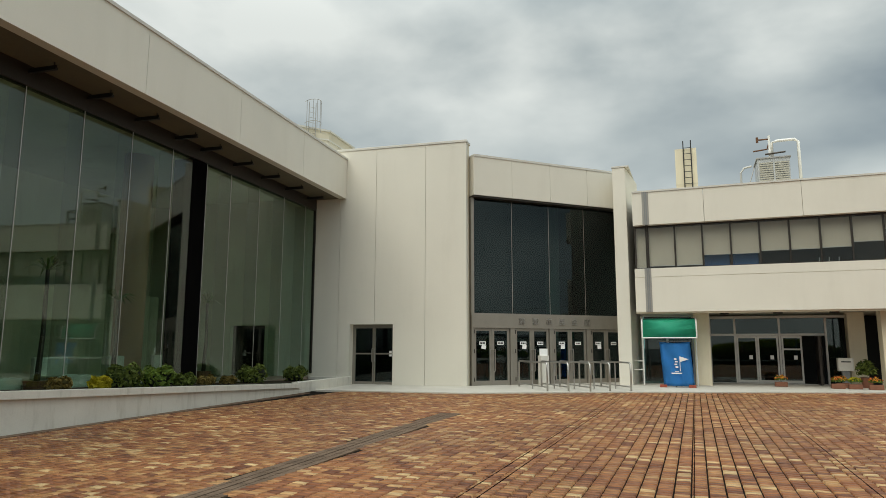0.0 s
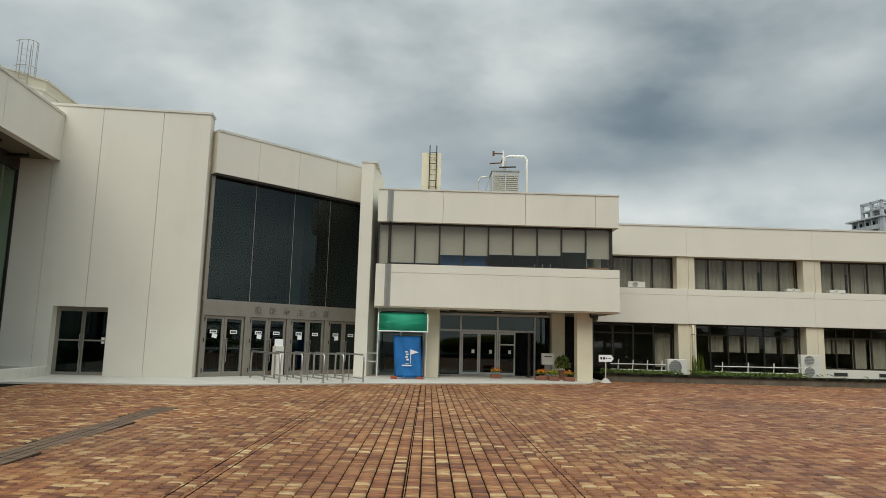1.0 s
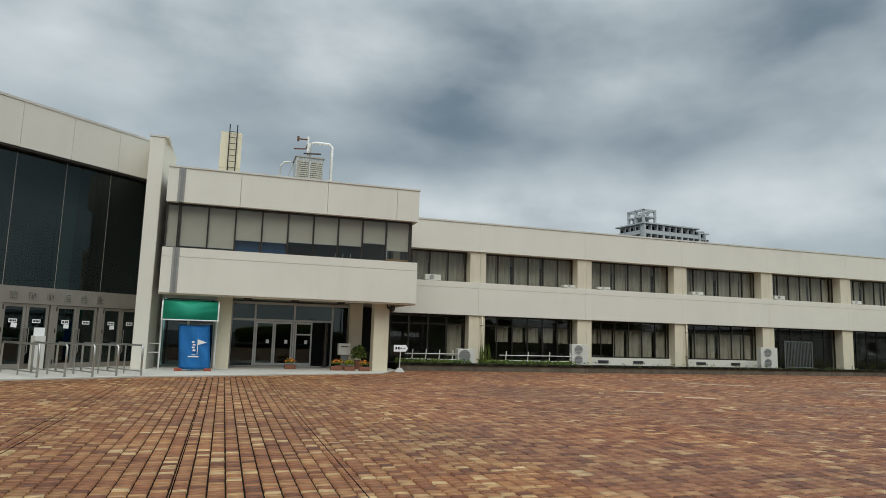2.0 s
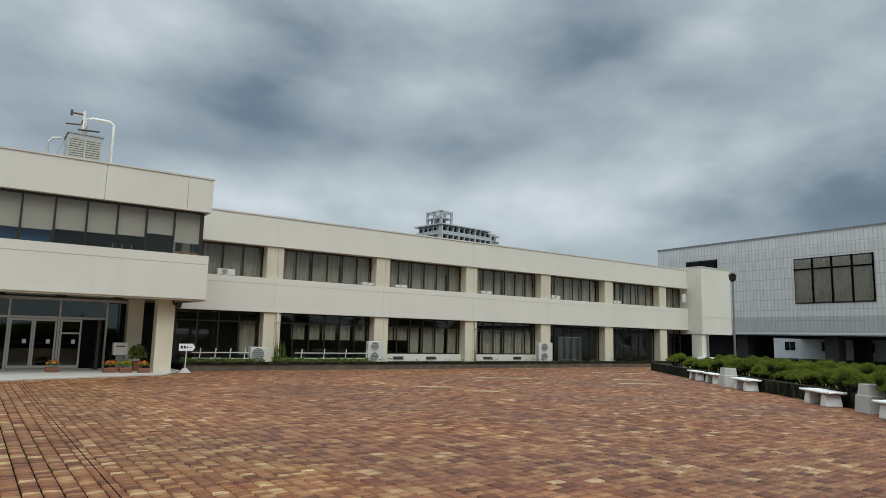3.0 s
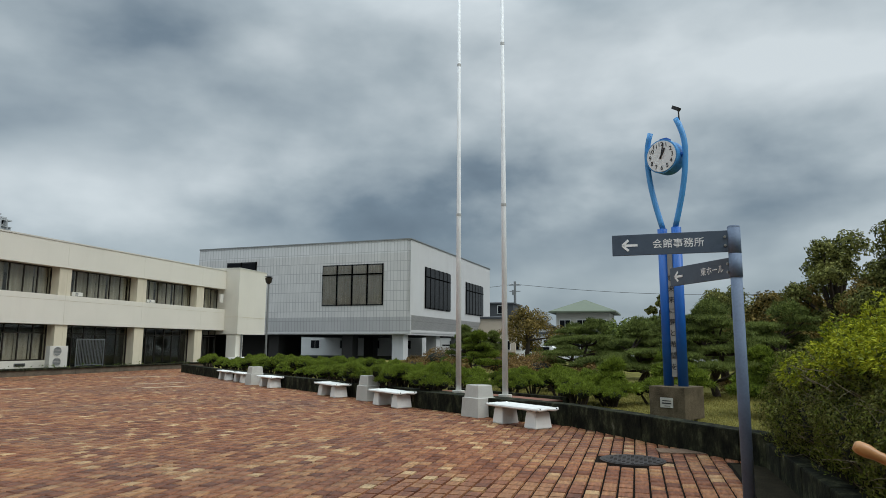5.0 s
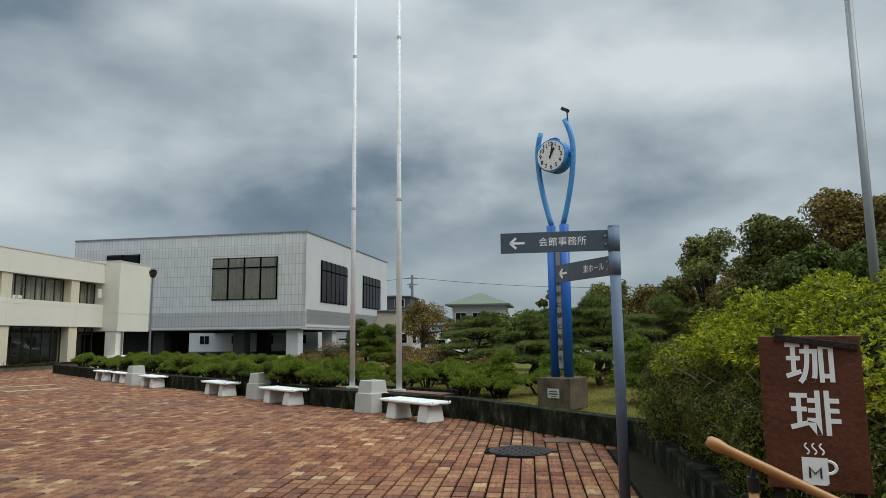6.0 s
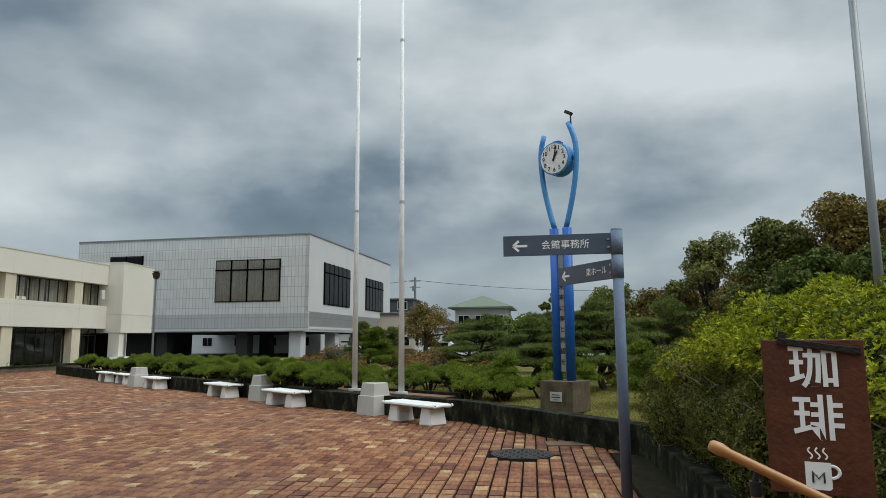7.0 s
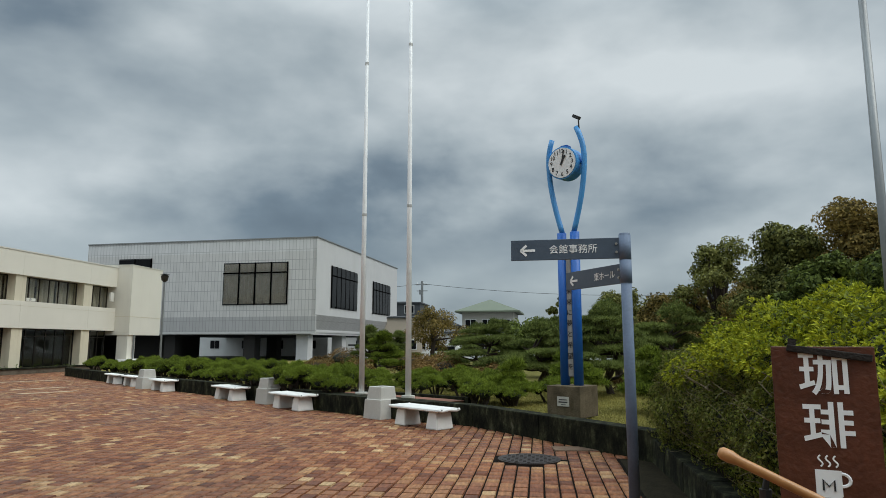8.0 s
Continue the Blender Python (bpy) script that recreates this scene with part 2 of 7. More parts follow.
def tile_material(name, base, line, size):
    """Small glazed wall tiles with a raked joint, as on a far facade."""
    m = material(name, base, rough=0.45, vary=0.06, bump=0.0)
    t = m.node_tree
    b = t.nodes["Principled BSDF"]
    tc = t.nodes.new("ShaderNodeTexCoord")
    sep3 = t.nodes.new("ShaderNodeSeparateXYZ")
    t.links.new(tc.outputs["Object"], sep3.inputs[0])
    add = t.nodes.new("ShaderNodeMath")
    t.links.new(sep3.outputs[0], add.inputs[0])
    t.links.new(sep3.outputs[1], add.inputs[1])
    comb = t.nodes.new("ShaderNodeCombineXYZ")
    t.links.new(add.outputs[0], comb.inputs[0])
    t.links.new(sep3.outputs[2], comb.inputs[1])
    br = t.nodes.new("ShaderNodeTexBrick")
    br.offset = 0.0
    br.inputs["Scale"].default_value = 1.0
    br.inputs["Brick Width"].default_value, br.inputs["Row Height"].default_value = size
    br.inputs["Mortar Size"].default_value = 0.022
    br.inputs["Color1"].default_value, br.inputs["Color2"].default_value = (*base, 1), (*[c * 0.9 for c in base], 1)
    br.inputs["Mortar"].default_value = (*line, 1)
    t.links.new(comb.outputs[0], br.inputs["Vector"])
    t.links.new(br.outputs["Color"], b.inputs["Base Color"])
    return m


CREAM = material("cream_paint", (0.70, 0.665, 0.575), 0.75, vary=0.05, scale=0.5, fine=60, bump=0.06, stain_shade=0.09, stain_shade_stretch=(1.5, 1.5, 0.22))
CREAM_DIM = material("cream_paint_weathered", (0.62, 0.56, 0.43), 0.8, vary=0.07, scale=0.7, fine=50, bump=0.08, stain_shade=0.3, stain_shade_stretch=(2.2, 2.2, 0.3))
COPING = material("weathered_cap_flashing", (0.60, 0.58, 0.52), 0.6, vary=0.12, scale=2, fine=40, bump=0.05)
YELLOWISH = material("yellow_cream_paint", (0.68, 0.61, 0.455), 0.75, vary=0.06, stain_shade=0.2, stain_shade_stretch=(3, 3, 0.4))
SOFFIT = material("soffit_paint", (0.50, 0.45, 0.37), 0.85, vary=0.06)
CONCRETE = material("pale_concrete", (0.49, 0.475, 0.43), 0.85, vary=0.15, scale=2, fine=40, bump=0.2, stain_shade=0.35, stain_shade_stretch=(2, 2, 0.8))
APRON = material("apron_concrete", (0.50, 0.47, 0.41), 0.7, vary=0.1, scale=1.5, fine=30, bump=0.1, stain_shade=0.2)
OLD_STONE = moss_material("mossy_dark_concrete")
KERB = material("stained_kerb_concrete", (0.13, 0.105, 0.075), 0.95, vary=0.5, scale=2.5, fine=30, bump=0.3, stain_shade=0.8, stain_shade_stretch=(2, 2, 0.6))
GRIT = material("dark_joint_sand", (0.013, 0.011, 0.009), 0.98, spec=0.02, vary=0.3, scale=3, fine=80, bump=0.3)
DRAIN = material("grey_drain_stone", (0.135, 0.092, 0.064), 0.9, spec=0.1, vary=0.4, scale=3, fine=40, bump=0.2)
IRON = material("cast_iron", (0.045, 0.035, 0.03), 0.5, metal=0.7, vary=0.3, scale=6, fine=60, bump=0.3)
STEEL = material("brushed_steel", (0.45, 0.43, 0.40), 0.35, metal=0.9, vary=0.1, scale=4, fine=90, bump=0.05)
BRONZE = material("dark_bronze_frame", (0.05, 0.042, 0.035), 0.4, metal=0.6, vary=0.15)
ALU = material("anodised_frame", (0.30, 0.275, 0.235), 0.42, metal=0.55, vary=0.08, scale=3)
ALU_PALE = material("pale_aluminium", (0.5, 0.49, 0.46), 0.4, metal=0.5, vary=0.06)
DULL_BLACK = material("dull_black", (0.004, 0.004, 0.004), 0.95, spec=0.0, vary=0.2)
BLACK = material("black_paint", (0.012, 0.012, 0.012), 0.5, vary=0.2)
WHITE = material("white_paint", (0.78, 0.77, 0.73), 0.55, vary=0.05, scale=3, fine=50, bump=0.08, stain_shade=0.25, stain_shade_stretch=(4, 4, 2))
PLASTIC = material("off_white_casing", (0.62, 0.60, 0.54), 0.5, vary=0.05, scale=3)
PAPER = material("white_paper", (0.9, 0.9, 0.88), 0.8, vary=0.04)
INK = material("dark_ink", (0.02, 0.02, 0.022), 0.7, vary=0.1)
# near-black: dimness of rooms and shade below the library, put into the colour
SHADE_FILL = material("painted_dimness", (0.025, 0.023, 0.021), 0.9, vary=0.2)
ROOM_PALE = material("room_plaster", (0.15, 0.14, 0.115), 0.9, vary=0.1)
# darker than SOFFIT, used only below the gallery roof edge
SOFFIT_DARK = material("dark_olive_soffit", (0.14, 0.122, 0.08), 0.9, vary=0.15)
JOINT_GREY = material("dull_grey_plate", (0.30, 0.29, 0.265), 0.7, vary=0.15, scale=3)
GALLERY_WALL = material("gallery_plaster", (0.60, 0.56, 0.42), 0.9, vary=0.15, scale=0.8, stain_shade=0.3, stain_shade_stretch=(3, 3, 0.2))
HALL_FLOOR = material("polished_hall_floor", (0.26, 0.20, 0.15), 0.4, vary=0.15)
ROOM_TAN = material("tan_pillar", (0.52, 0.29, 0.18), 0.8, vary=0.1)
# upright dark streaks paint the shade of the folds into the cloth
CURTAIN = material("beige_curtain", (0.46, 0.42, 0.33), 0.9, vary=0.15, scale=2, stain_shade=0.8, stain_shade_stretch=(3.5, 1, 0.08))
BLIND = material("beige_roller_blind", (0.52, 0.48, 0.40), 0.85, vary=0.05, scale=2)
BLUE_BOARD = material("blue_partition", (0.05, 0.14, 0.32), 0.7, vary=0.1)
BLUE = material("blue_enamel", (0.006, 0.10, 0.40), 0.42, vary=0.1, scale=4, fine=40, bump=0.05)
BLUE_PALE = material("faded_blue_enamel", (0.06, 0.27, 0.58), 0.4, vary=0.15, scale=3, fine=40, bump=0.05)
BANNER = material("blue_cloth", (0.035, 0.25, 0.62), 0.85, vary=0.1, scale=3)
GREEN = material("green_awning_cloth", (0.04, 0.58, 0.36), 0.6, vary=0.1, scale=2)
SIGN = material("slate_sign_enamel", (0.075, 0.10, 0.135), 0.4, vary=0.1, scale=5)
POST = material("weathered_blue_grey_paint", (0.135, 0.18, 0.26), 0.62, metal=0.0, vary=0.2, scale=5, fine=50, bump=0.08)
POLE = material("white_flagpole_paint", (0.85, 0.855, 0.84), 0.4, vary=0.1, scale=3)
LAMP_POLE = material("grey_galvanised", (0.24, 0.25, 0.25), 0.45, metal=0.6, vary=0.1)
SIGN_WOOD = material("dark_brown_board", (0.10, 0.03, 0.014), 0.45, vary=0.45, scale=6, fine=45, bump=0.25, stain_shade=0.5, stain_shade_stretch=(18, 18, 3))
PALE_WOOD = material("varnished_pale_wood", (0.42, 0.2, 0.07), 0.35, vary=0.2, scale=8, fine=30, bump=0.08)
ROT_WOOD = material("blackened_wood", (0.02, 0.014, 0.01), 0.9, vary=0.4, scale=10, fine=40, bump=0.5)
LAWN = material("dry_lawn", (0.16, 0.145, 0.042), 0.98, vary=0.6, scale=1.6, fine=45, bump=0.8, spec=0.05, stain_shade=0.5)
SOIL = material("dark_soil", (0.026, 0.022, 0.014), 0.98, spec=0.04, vary=0.4, scale=5, fine=40, bump=0.6)
ASPHALT = material("far_ground", (0.06, 0.06, 0.055), 0.9, vary=0.2, scale=0.3)
TWIG = material("pale_twig", (0.20, 0.165, 0.10), 0.9, vary=0.3, scale=20, bump=0.0)
BARK = material("pine_bark", (0.045, 0.032, 0.022), 0.95, vary=0.4, scale=6, fine=40, bump=0.6)
GREY_PANEL = material("grey_precast_panel", (0.55, 0.545, 0.535), 0.7, vary=0.05, scale=0.6, stain_shade=0.15, stain_shade_stretch=(1, 1, 0.15))
GREY_TILE = tile_material("grey_facade_tile", (0.615, 0.60, 0.58), (0.36, 0.355, 0.35), (0.33, 0.9))
GREY_TILE_TOP = tile_material("paler_facade_tile", (0.67, 0.665, 0.655), (0.42, 0.415, 0.41), (0.33, 0.9))
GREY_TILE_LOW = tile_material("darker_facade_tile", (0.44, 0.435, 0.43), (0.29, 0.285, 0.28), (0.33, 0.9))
TOWER = material("far_tower_concrete", (0.44, 0.455, 0.455), 0.9, vary=0.06)
HOUSE_WHITE = material("house_white", (0.78, 0.78, 0.76), 0.85, vary=0.06)
HOUSE_GREY = material("house_greige", (0.50, 0.48, 0.42), 0.85, vary=0.08)
HOUSE_TAN = material("house_tan", (0.55, 0.47, 0.37), 0.85, vary=0.06)
UNIT_GREY = material("grey_sheet_metal", (0.42, 0.43, 0.43), 0.5, metal=0.2, vary=0.1, scale=3)
ROOF_GREEN = material("green_metal_roof", (0.125, 0.15, 0.10), 0.6, vary=0.1)
ROOF_DARK = material("dark_roof_tile", (0.06, 0.065, 0.07), 0.7, vary=0.1)
TERRACOTTA = material("terracotta", (0.20, 0.08, 0.045), 0.8, vary=0.2, scale=8)
RED_BRICK = material("red_block", (0.3, 0.07, 0.04), 0.85, vary=0.2, scale=8)
RUST = material("rusty_pipe", (0.12, 0.05, 0.02), 0.7, vary=0.4, scale=9)
CLOCK_FACE = material("clock_face_white", (0.8, 0.8, 0.78), 0.3, vary=0.02)

GLASS_DARK = glass_material("tinted_glass", (0.22, 0.42, 0.40), 0.045)
GLASS_HALL = glass_material("hall_glass", (0.55, 0.74, 0.63), 0.06)
GLASS = glass_material("window_glass", (0.74, 0.76, 0.74), 0.03)

PINE = leaf_material("pine_needles", (0.010, 0.022, 0.004), (0.30, 0.38, 0.05), 0.9)
# bush cores: shade between and under the leaves, put into a near-black colour
LEAF_SHADE = material("leaf_shade_black", (0.006, 0.009, 0.003), 0.95, vary=0.4, scale=6)
PINE_DARK = leaf_material("dark_pine_needles", (0.014, 0.026, 0.008), (0.27, 0.32, 0.085), 0.5)
HEDGE = leaf_material("hedge_leaves", (0.007, 0.015, 0.003), (0.27, 0.31, 0.045), 0.9)
HEDGE_OLD = leaf_material("dull_olive_hedge_leaves", (0.03, 0.04, 0.011), (0.31, 0.30, 0.085), 1.3)
HEDGE_TIP = leaf_material("hedge_new_growth", (0.10, 0.15, 0.01), (0.56, 0.56, 0.045), 0.9)
SHRUB = leaf_material("shrub_leaves", (0.05, 0.10, 0.02), (0.22, 0.30, 0.05), 0.7)
BROADLEAF = leaf_material("broad_leaves", (0.012, 0.024, 0.006), (0.20, 0.25, 0.055), 0.5)
AUTUMN = leaf_material("turning_leaves", (0.03, 0.032, 0.008), (0.38, 0.27, 0.08), 0.5)
MIXED = leaf_material("olive_leaves", (0.02, 0.03, 0.008), (0.30, 0.30, 0.085), 0.6)
RUSSET = leaf_material("russet_shrub_leaves", (0.07, 0.04, 0.016), (0.30, 0.185, 0.06), 0.6)
YELLOW_LEAF = leaf_material("yellow_leaves", (0.3, 0.26, 0.015), (0.6, 0.5, 0.04), 2)
GRASS = leaf_material("weeds", (0.03, 0.06, 0.012), (0.15, 0.19, 0.04), 1.5)
DRY_GRASS = leaf_material("dry_grass", (0.10, 0.10, 0.025), (0.46, 0.40, 0.12), 0.8)
PETAL = leaf_material("mixed_petals", (0.6, 0.06, 0.04), (0.8, 0.45, 0.06), 4)

PAVER_STOPS = [
    (0.0, (0.120, 0.043, 0.022)), (0.18, (0.182, 0.067, 0.032)), (0.5, (0.249, 0.101, 0.047)),
    (0.84, (0.294, 0.137, 0.060)), (0.95, (0.348, 0.185, 0.084)), (1.0, (0.456, 0.302, 0.154)),
]
WEST_STOPS = [
    (0.0, (0.115, 0.040, 0.019)), (0.15, (0.19, 0.070, 0.030)), (0.5, (0.26, 0.106, 0.042)),
    (0.75, (0.305, 0.145, 0.057)), (0.9, (0.37, 0.205, 0.088)), (1.0, (0.48, 0.325, 0.16)),
]
PAVER_WEST = piece_material("orange_brick_paving", WEST_STOPS, 0.5, False, 0.5)
PAVER = piece_material("brick_paving", PAVER_STOPS, 0.55, False, 0.45)
PAVER_PIECE = piece_material("brick_paving_piece", PAVER_STOPS, 0.55, True, 0.45)

# ---- mesh helpers ----


def mesh_of(name, bm, mat, smooth=False):
    me = bpy.data.meshes.new(name)
    bm.to_mesh(me)
    bm.free()
    if mat:
        me.materials.append(mat)
    if smooth:
        for p in me.polygons:
            p.use_smooth = True
    return me


def part(name, bm, mat, parent=None, label="", smooth=False):
    """Links a bmesh as one mesh object, under a thing or a part where one is given."""
    ob = new(name, mesh_of(name, bm, mat, smooth))
    if parent:
        ob.parent = parent
    if label:
        ob["label"] = label
    return ob


def thing(name, label, category, m=None, group="", kind=""):
    """An Empty at a thing's base, that parents its parts."""
    ob = new(name)
    ob.empty_display_size = 0.2
    tagged(ob, label, category, group, kind)
    if m is not None:
        ob.matrix_world = m
    return ob


def boxes(*rows, bevel=0.0):
    """A bmesh of boxes x0, x1, y0, y1, z0, z1."""
    bm = bmesh.new()
    for x0, x1, y0, y1, z0, z1 in rows:
        vs = [bm.verts.new(p) for p in ((x0, y0, z0), (x1, y0, z0), (x1, y1, z0), (x0, y1, z0), (x0, y0, z1), (x1, y0, z1), (x1, y1, z1), (x0, y1, z1))]
        for f in ((0, 3, 2, 1), (4, 5, 6, 7), (0, 1, 5, 4), (1, 2, 6, 5), (2, 3, 7, 6), (3, 0, 4, 7)):
            bm.faces.new([vs[i] for i in f])
    if bevel:
        bmesh.ops.bevel(bm, geom=bm.edges[:], offset=bevel, segments=2, affect="EDGES", profile=0.6)
    return bm


def prism(outline, z0, z1, bevel=0.0):
    """A bmesh: an outline of x, y, anticlockwise, raised from z0 to z1."""
    bm = bmesh.new()
    low = [bm.verts.new((x, y, z0)) for x, y in outline]
    high = [bm.verts.new((x, y, z1)) for x, y in outline]
    n = len(outline)
    bm.faces.new(high)
    bm.faces.new(low[::-1])
    for i in range(n):
        bm.faces.new((low[i], low[(i + 1) % n], high[(i + 1) % n], high[i]))
    if bevel:
        bmesh.ops.bevel(bm, geom=bm.edges[:], offset=bevel, segments=2, affect="EDGES")
    return bm


def tube(points, radius, sides=10, bm=None):
    """A round bar along a line of points; radius may be one number or one a point."""
    bm = bm or bmesh.new()
    pts = [Vector(p) for p in points]
    radii = radius if isinstance(radius, (list, tuple)) else [radius] * len(pts)
    rings = []
    side = None
    for i, p in enumerate(pts):
        d = (pts[min(i + 1, len(pts) - 1)] - pts[max(i - 1, 0)]).normalized()
        if side is None:
            side = d.orthogonal().normalized()
        side = (side - d * side.dot(d)).normalized()
        other = d.cross(side)
        rings.append([bm.verts.new(p + (side * math.cos(a) + other * math.sin(a)) * radii[i]) for a in (2 * math.pi * k / sides for k in range(sides))])
    for a, b in zip(rings, rings[1:]):
        for k in range(sides):
            bm.faces.new((a[k], a[(k + 1) % sides], b[(k + 1) % sides], b[k]))
    bm.faces.new(rings[0][::-1])
    bm.faces.new(rings[-1])
    return bm


def turned(bm, m):
    bmesh.ops.transform(bm, matrix=m, verts=bm.verts[:])
    return bm


def lettering(name, text, size, mat, m, parent, depth=0.002, label="", bold=0.0):
    """Raised letters in the built-in font, turned into a mesh; they lie in x, y and face z."""
    cu = bpy.data.curves.new(name, "FONT")
    cu.body, cu.size, cu.extrude, cu.offset = text, size, depth, bold
    cu.align_x, cu.align_y = "CENTER", "CENTER"
    tmp = bpy.data.objects.new(name, cu)
    scene.collection.objects.link(tmp)
    dg = bpy.context.evaluated_depsgraph_get()
    me = bpy.data.meshes.new_from_object(tmp.evaluated_get(dg))
    scene.collection.objects.unlink(tmp)
    bpy.data.objects.remove(tmp)
    me.materials.clear()
    me.materials.append(mat)
    ob = new(name, me)
    ob.parent = parent
    ob.matrix_local = m
    if label:
        ob["label"] = label
    return ob


def from_arrays(name, verts, faces, mat):
    me = bpy.data.meshes.new(name)
    me.vertices.add(len(verts))
    me.vertices.foreach_set("co", verts.astype(np.float32).ravel())
    k = faces.shape[1]
    me.loops.add(faces.size)
    me.loops.foreach_set("vertex_index", faces.astype(np.int32).ravel())
    me.polygons.add(len(faces))
    me.polygons.foreach_set("loop_start", np.arange(0, faces.size, k, dtype=np.int32))
    me.polygons.foreach_set("loop_total", np.full(len(faces), k, dtype=np.int32))
    me.update(calc_edges=True)
    me.materials.append(mat)
    return me


RNG = np.random.default_rng(7)


def unit(a):
    return a / np.maximum(np.linalg.norm(a, axis=1, keepdims=True), 1e-9)


def leaf_mesh(name, centres, normals, length, width, mat, droop=0.0):
    """Pointed leaves, four corners each, at the given places."""
    n = len(centres)
    r = unit(RNG.normal(size=(n, 3)))
    nn = unit(normals + 0.75 * r)
    a = unit(np.cross(nn, unit(RNG.normal(size=(n, 3)))))
    b = np.cross(nn, a)
    s = RNG.uniform(0.65, 1.35, size=(n, 1))
    le, wi = length * s, width * s
    bend = nn * le * 0.18
    v = np.stack([centres - a * le * 0.5 - bend, centres + b * wi * 0.5 - a * le * 0.05, centres + a * le * 0.5 - bend, centres - b * wi * 0.5 - a * le * 0.05], 1).reshape(-1, 3)
    if droop:
        v[:, 2] -= droop * RNG.uniform(0, 1, size=len(v))
    f = np.arange(4 * n).reshape(n, 4)
    return from_arrays(name, v, f, mat)


def needle_mesh(name, centres, normals, length, width, mat, per=7):
    """Tufts of needles: thin blades that fan out from each place."""
    n = len(centres)
    c = np.repeat(centres, per, 0)
    d = unit(np.repeat(unit(normals + np.array([0, 0, 0.5])), per, 0) + 0.75 * RNG.normal(size=(n * per, 3)))
    side = unit(np.cross(d, RNG.normal(size=(n * per, 3))))
    le = length * RNG.uniform(0.6, 1.3, size=(n * per, 1))
    v = np.stack([c - side * width, c + side * width, c + d * le], 1).reshape(-1, 3)
    return from_arrays(name, v, np.arange(3 * n * per).reshape(-1, 3), mat)


def shell(blobs, count, depth=0.25, lower=-0.5):
    """Places near the uneven outside of many ellipsoids (x, y, z, rx, ry, rz), and the way out at each."""
    blobs = np.array(blobs, float)
    area = (blobs[:, 3] * blobs[:, 4] + blobs[:, 3] * blobs[:, 5] + blobs[:, 4] * blobs[:, 5])
    pick = RNG.choice(len(blobs), size=count, p=area / area.sum())
    d = unit(RNG.normal(size=(count, 3)))
    low = d[:, 2] < lower
    d[low, 2] *= -1
    bl = blobs[pick]
    wob = 1 + 0.10 * np.sin(d[:, 0] * 7 + pick) + 0.10 * np.sin(d[:, 1] * 9 + 2 * pick) + 0.08 * np.sin(d[:, 2] * 8)
    s = (1 - depth * RNG.uniform(0, 1, count) ** 1.6) * wob
    p = bl[:, :3] + d * bl[:, 3:] * s[:, None]
    return p, unit(d / bl[:, 3:])


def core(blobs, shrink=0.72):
    """The dense inside of a clipped bush: lumpy, behind the leaves, near-black as painted shade."""
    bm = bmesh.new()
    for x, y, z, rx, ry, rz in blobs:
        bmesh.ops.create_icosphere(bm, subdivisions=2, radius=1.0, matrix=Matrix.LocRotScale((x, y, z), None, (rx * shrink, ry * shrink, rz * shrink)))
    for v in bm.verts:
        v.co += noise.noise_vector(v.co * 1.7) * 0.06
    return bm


# ---- ground ----
bm = boxes((-400, 600, -300, 500, -0.6, -0.06))
ground = tagged(part("ground", bm, ASPHALT), "dark asphalt ground round the plaza, reaching the horizon", "ground", kind="structure")

# edge of the garden, from near to far
EDGE = [(9.6, -6.35), (14.2, -2.62), (22.1, 8.0), (28.2, 15.6), (31.5, 19.4)]


def edge_at(x):
    for (x0, y0), (x1, y1) in zip(EDGE, EDGE[1:]):
        if x <= x1:
            return y0 + (y1 - y0) * (x - x0) / (x1 - x0)
    return EDGE[-1][1]


bm = prism([(-11.5, -14), (9.2, -14), (9.2, -6.4), *EDGE[1:], (45, 19.4), (45, 24.2), (-11.5, 24.2)], -0.05, -0.02)
floor = tagged(part("plaza_bed", bm, GRIT), "dark sand bed showing in the joints of the brick plaza", "plaza", kind="structure")

# concrete apron along the entrances
bm = prism([(-10.6, 14.5), (-6.1, 15.0), (-1.4, 17.5), (6.5, 20.35), (7.55, 22.5), (7.55, 26.4), (-11.5, 26.4), (-11.5, 14.5)], -0.03, 0.035, 0.01)
apron = tagged(part("pavement_apron", bm, APRON), "pale concrete apron in front of the hall entrances", "pavement", kind="structure")
# ---- the hall: white end wall, glazed entrance, glass gallery ----
HALL = pose(-7.0, 18.0, 0, 0, 0, 5.3)


def hall_wall():
    w = thing("wall_hall", "tall cream-painted concrete end wall with vertical panel joints", "wall", HALL, kind="structure")
    cuts = [-7.4, -4.95, -3.5, -1.55, 0.0]
    for a, b in zip(cuts, cuts[1:]):
        g0, g1 = a + 0.006, b - 0.006
        if a == -4.95:
            part("panel", boxes((g0, -4.47, 0, 0.25, 0, 8.88), (-4.47, g1, 0, 0.25, 2.22, 8.88)), CREAM, w)
        elif a == -3.5:
            part("panel", boxes((g0, -2.77, 0, 0.25, 2.22, 8.88), (-2.77, g1, 0, 0.25, 0, 8.88)), CREAM, w)
        else:
            part("panel", boxes((g0, g1, 0, 0.25, 0, 8.88)), CREAM, w)
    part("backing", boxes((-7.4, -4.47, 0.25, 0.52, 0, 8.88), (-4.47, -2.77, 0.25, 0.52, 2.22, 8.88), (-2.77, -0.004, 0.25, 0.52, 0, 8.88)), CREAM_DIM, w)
    part("coping", boxes((-7.4, 0.03, -0.03, 0.56, 8.88, 8.97), bevel=0.012), COPING, w)
    part("reveal", boxes((-4.5, -4.46, 0.26, 0.5, 0.03, 2.22)), CREAM, w)
    return w


hall_wall()


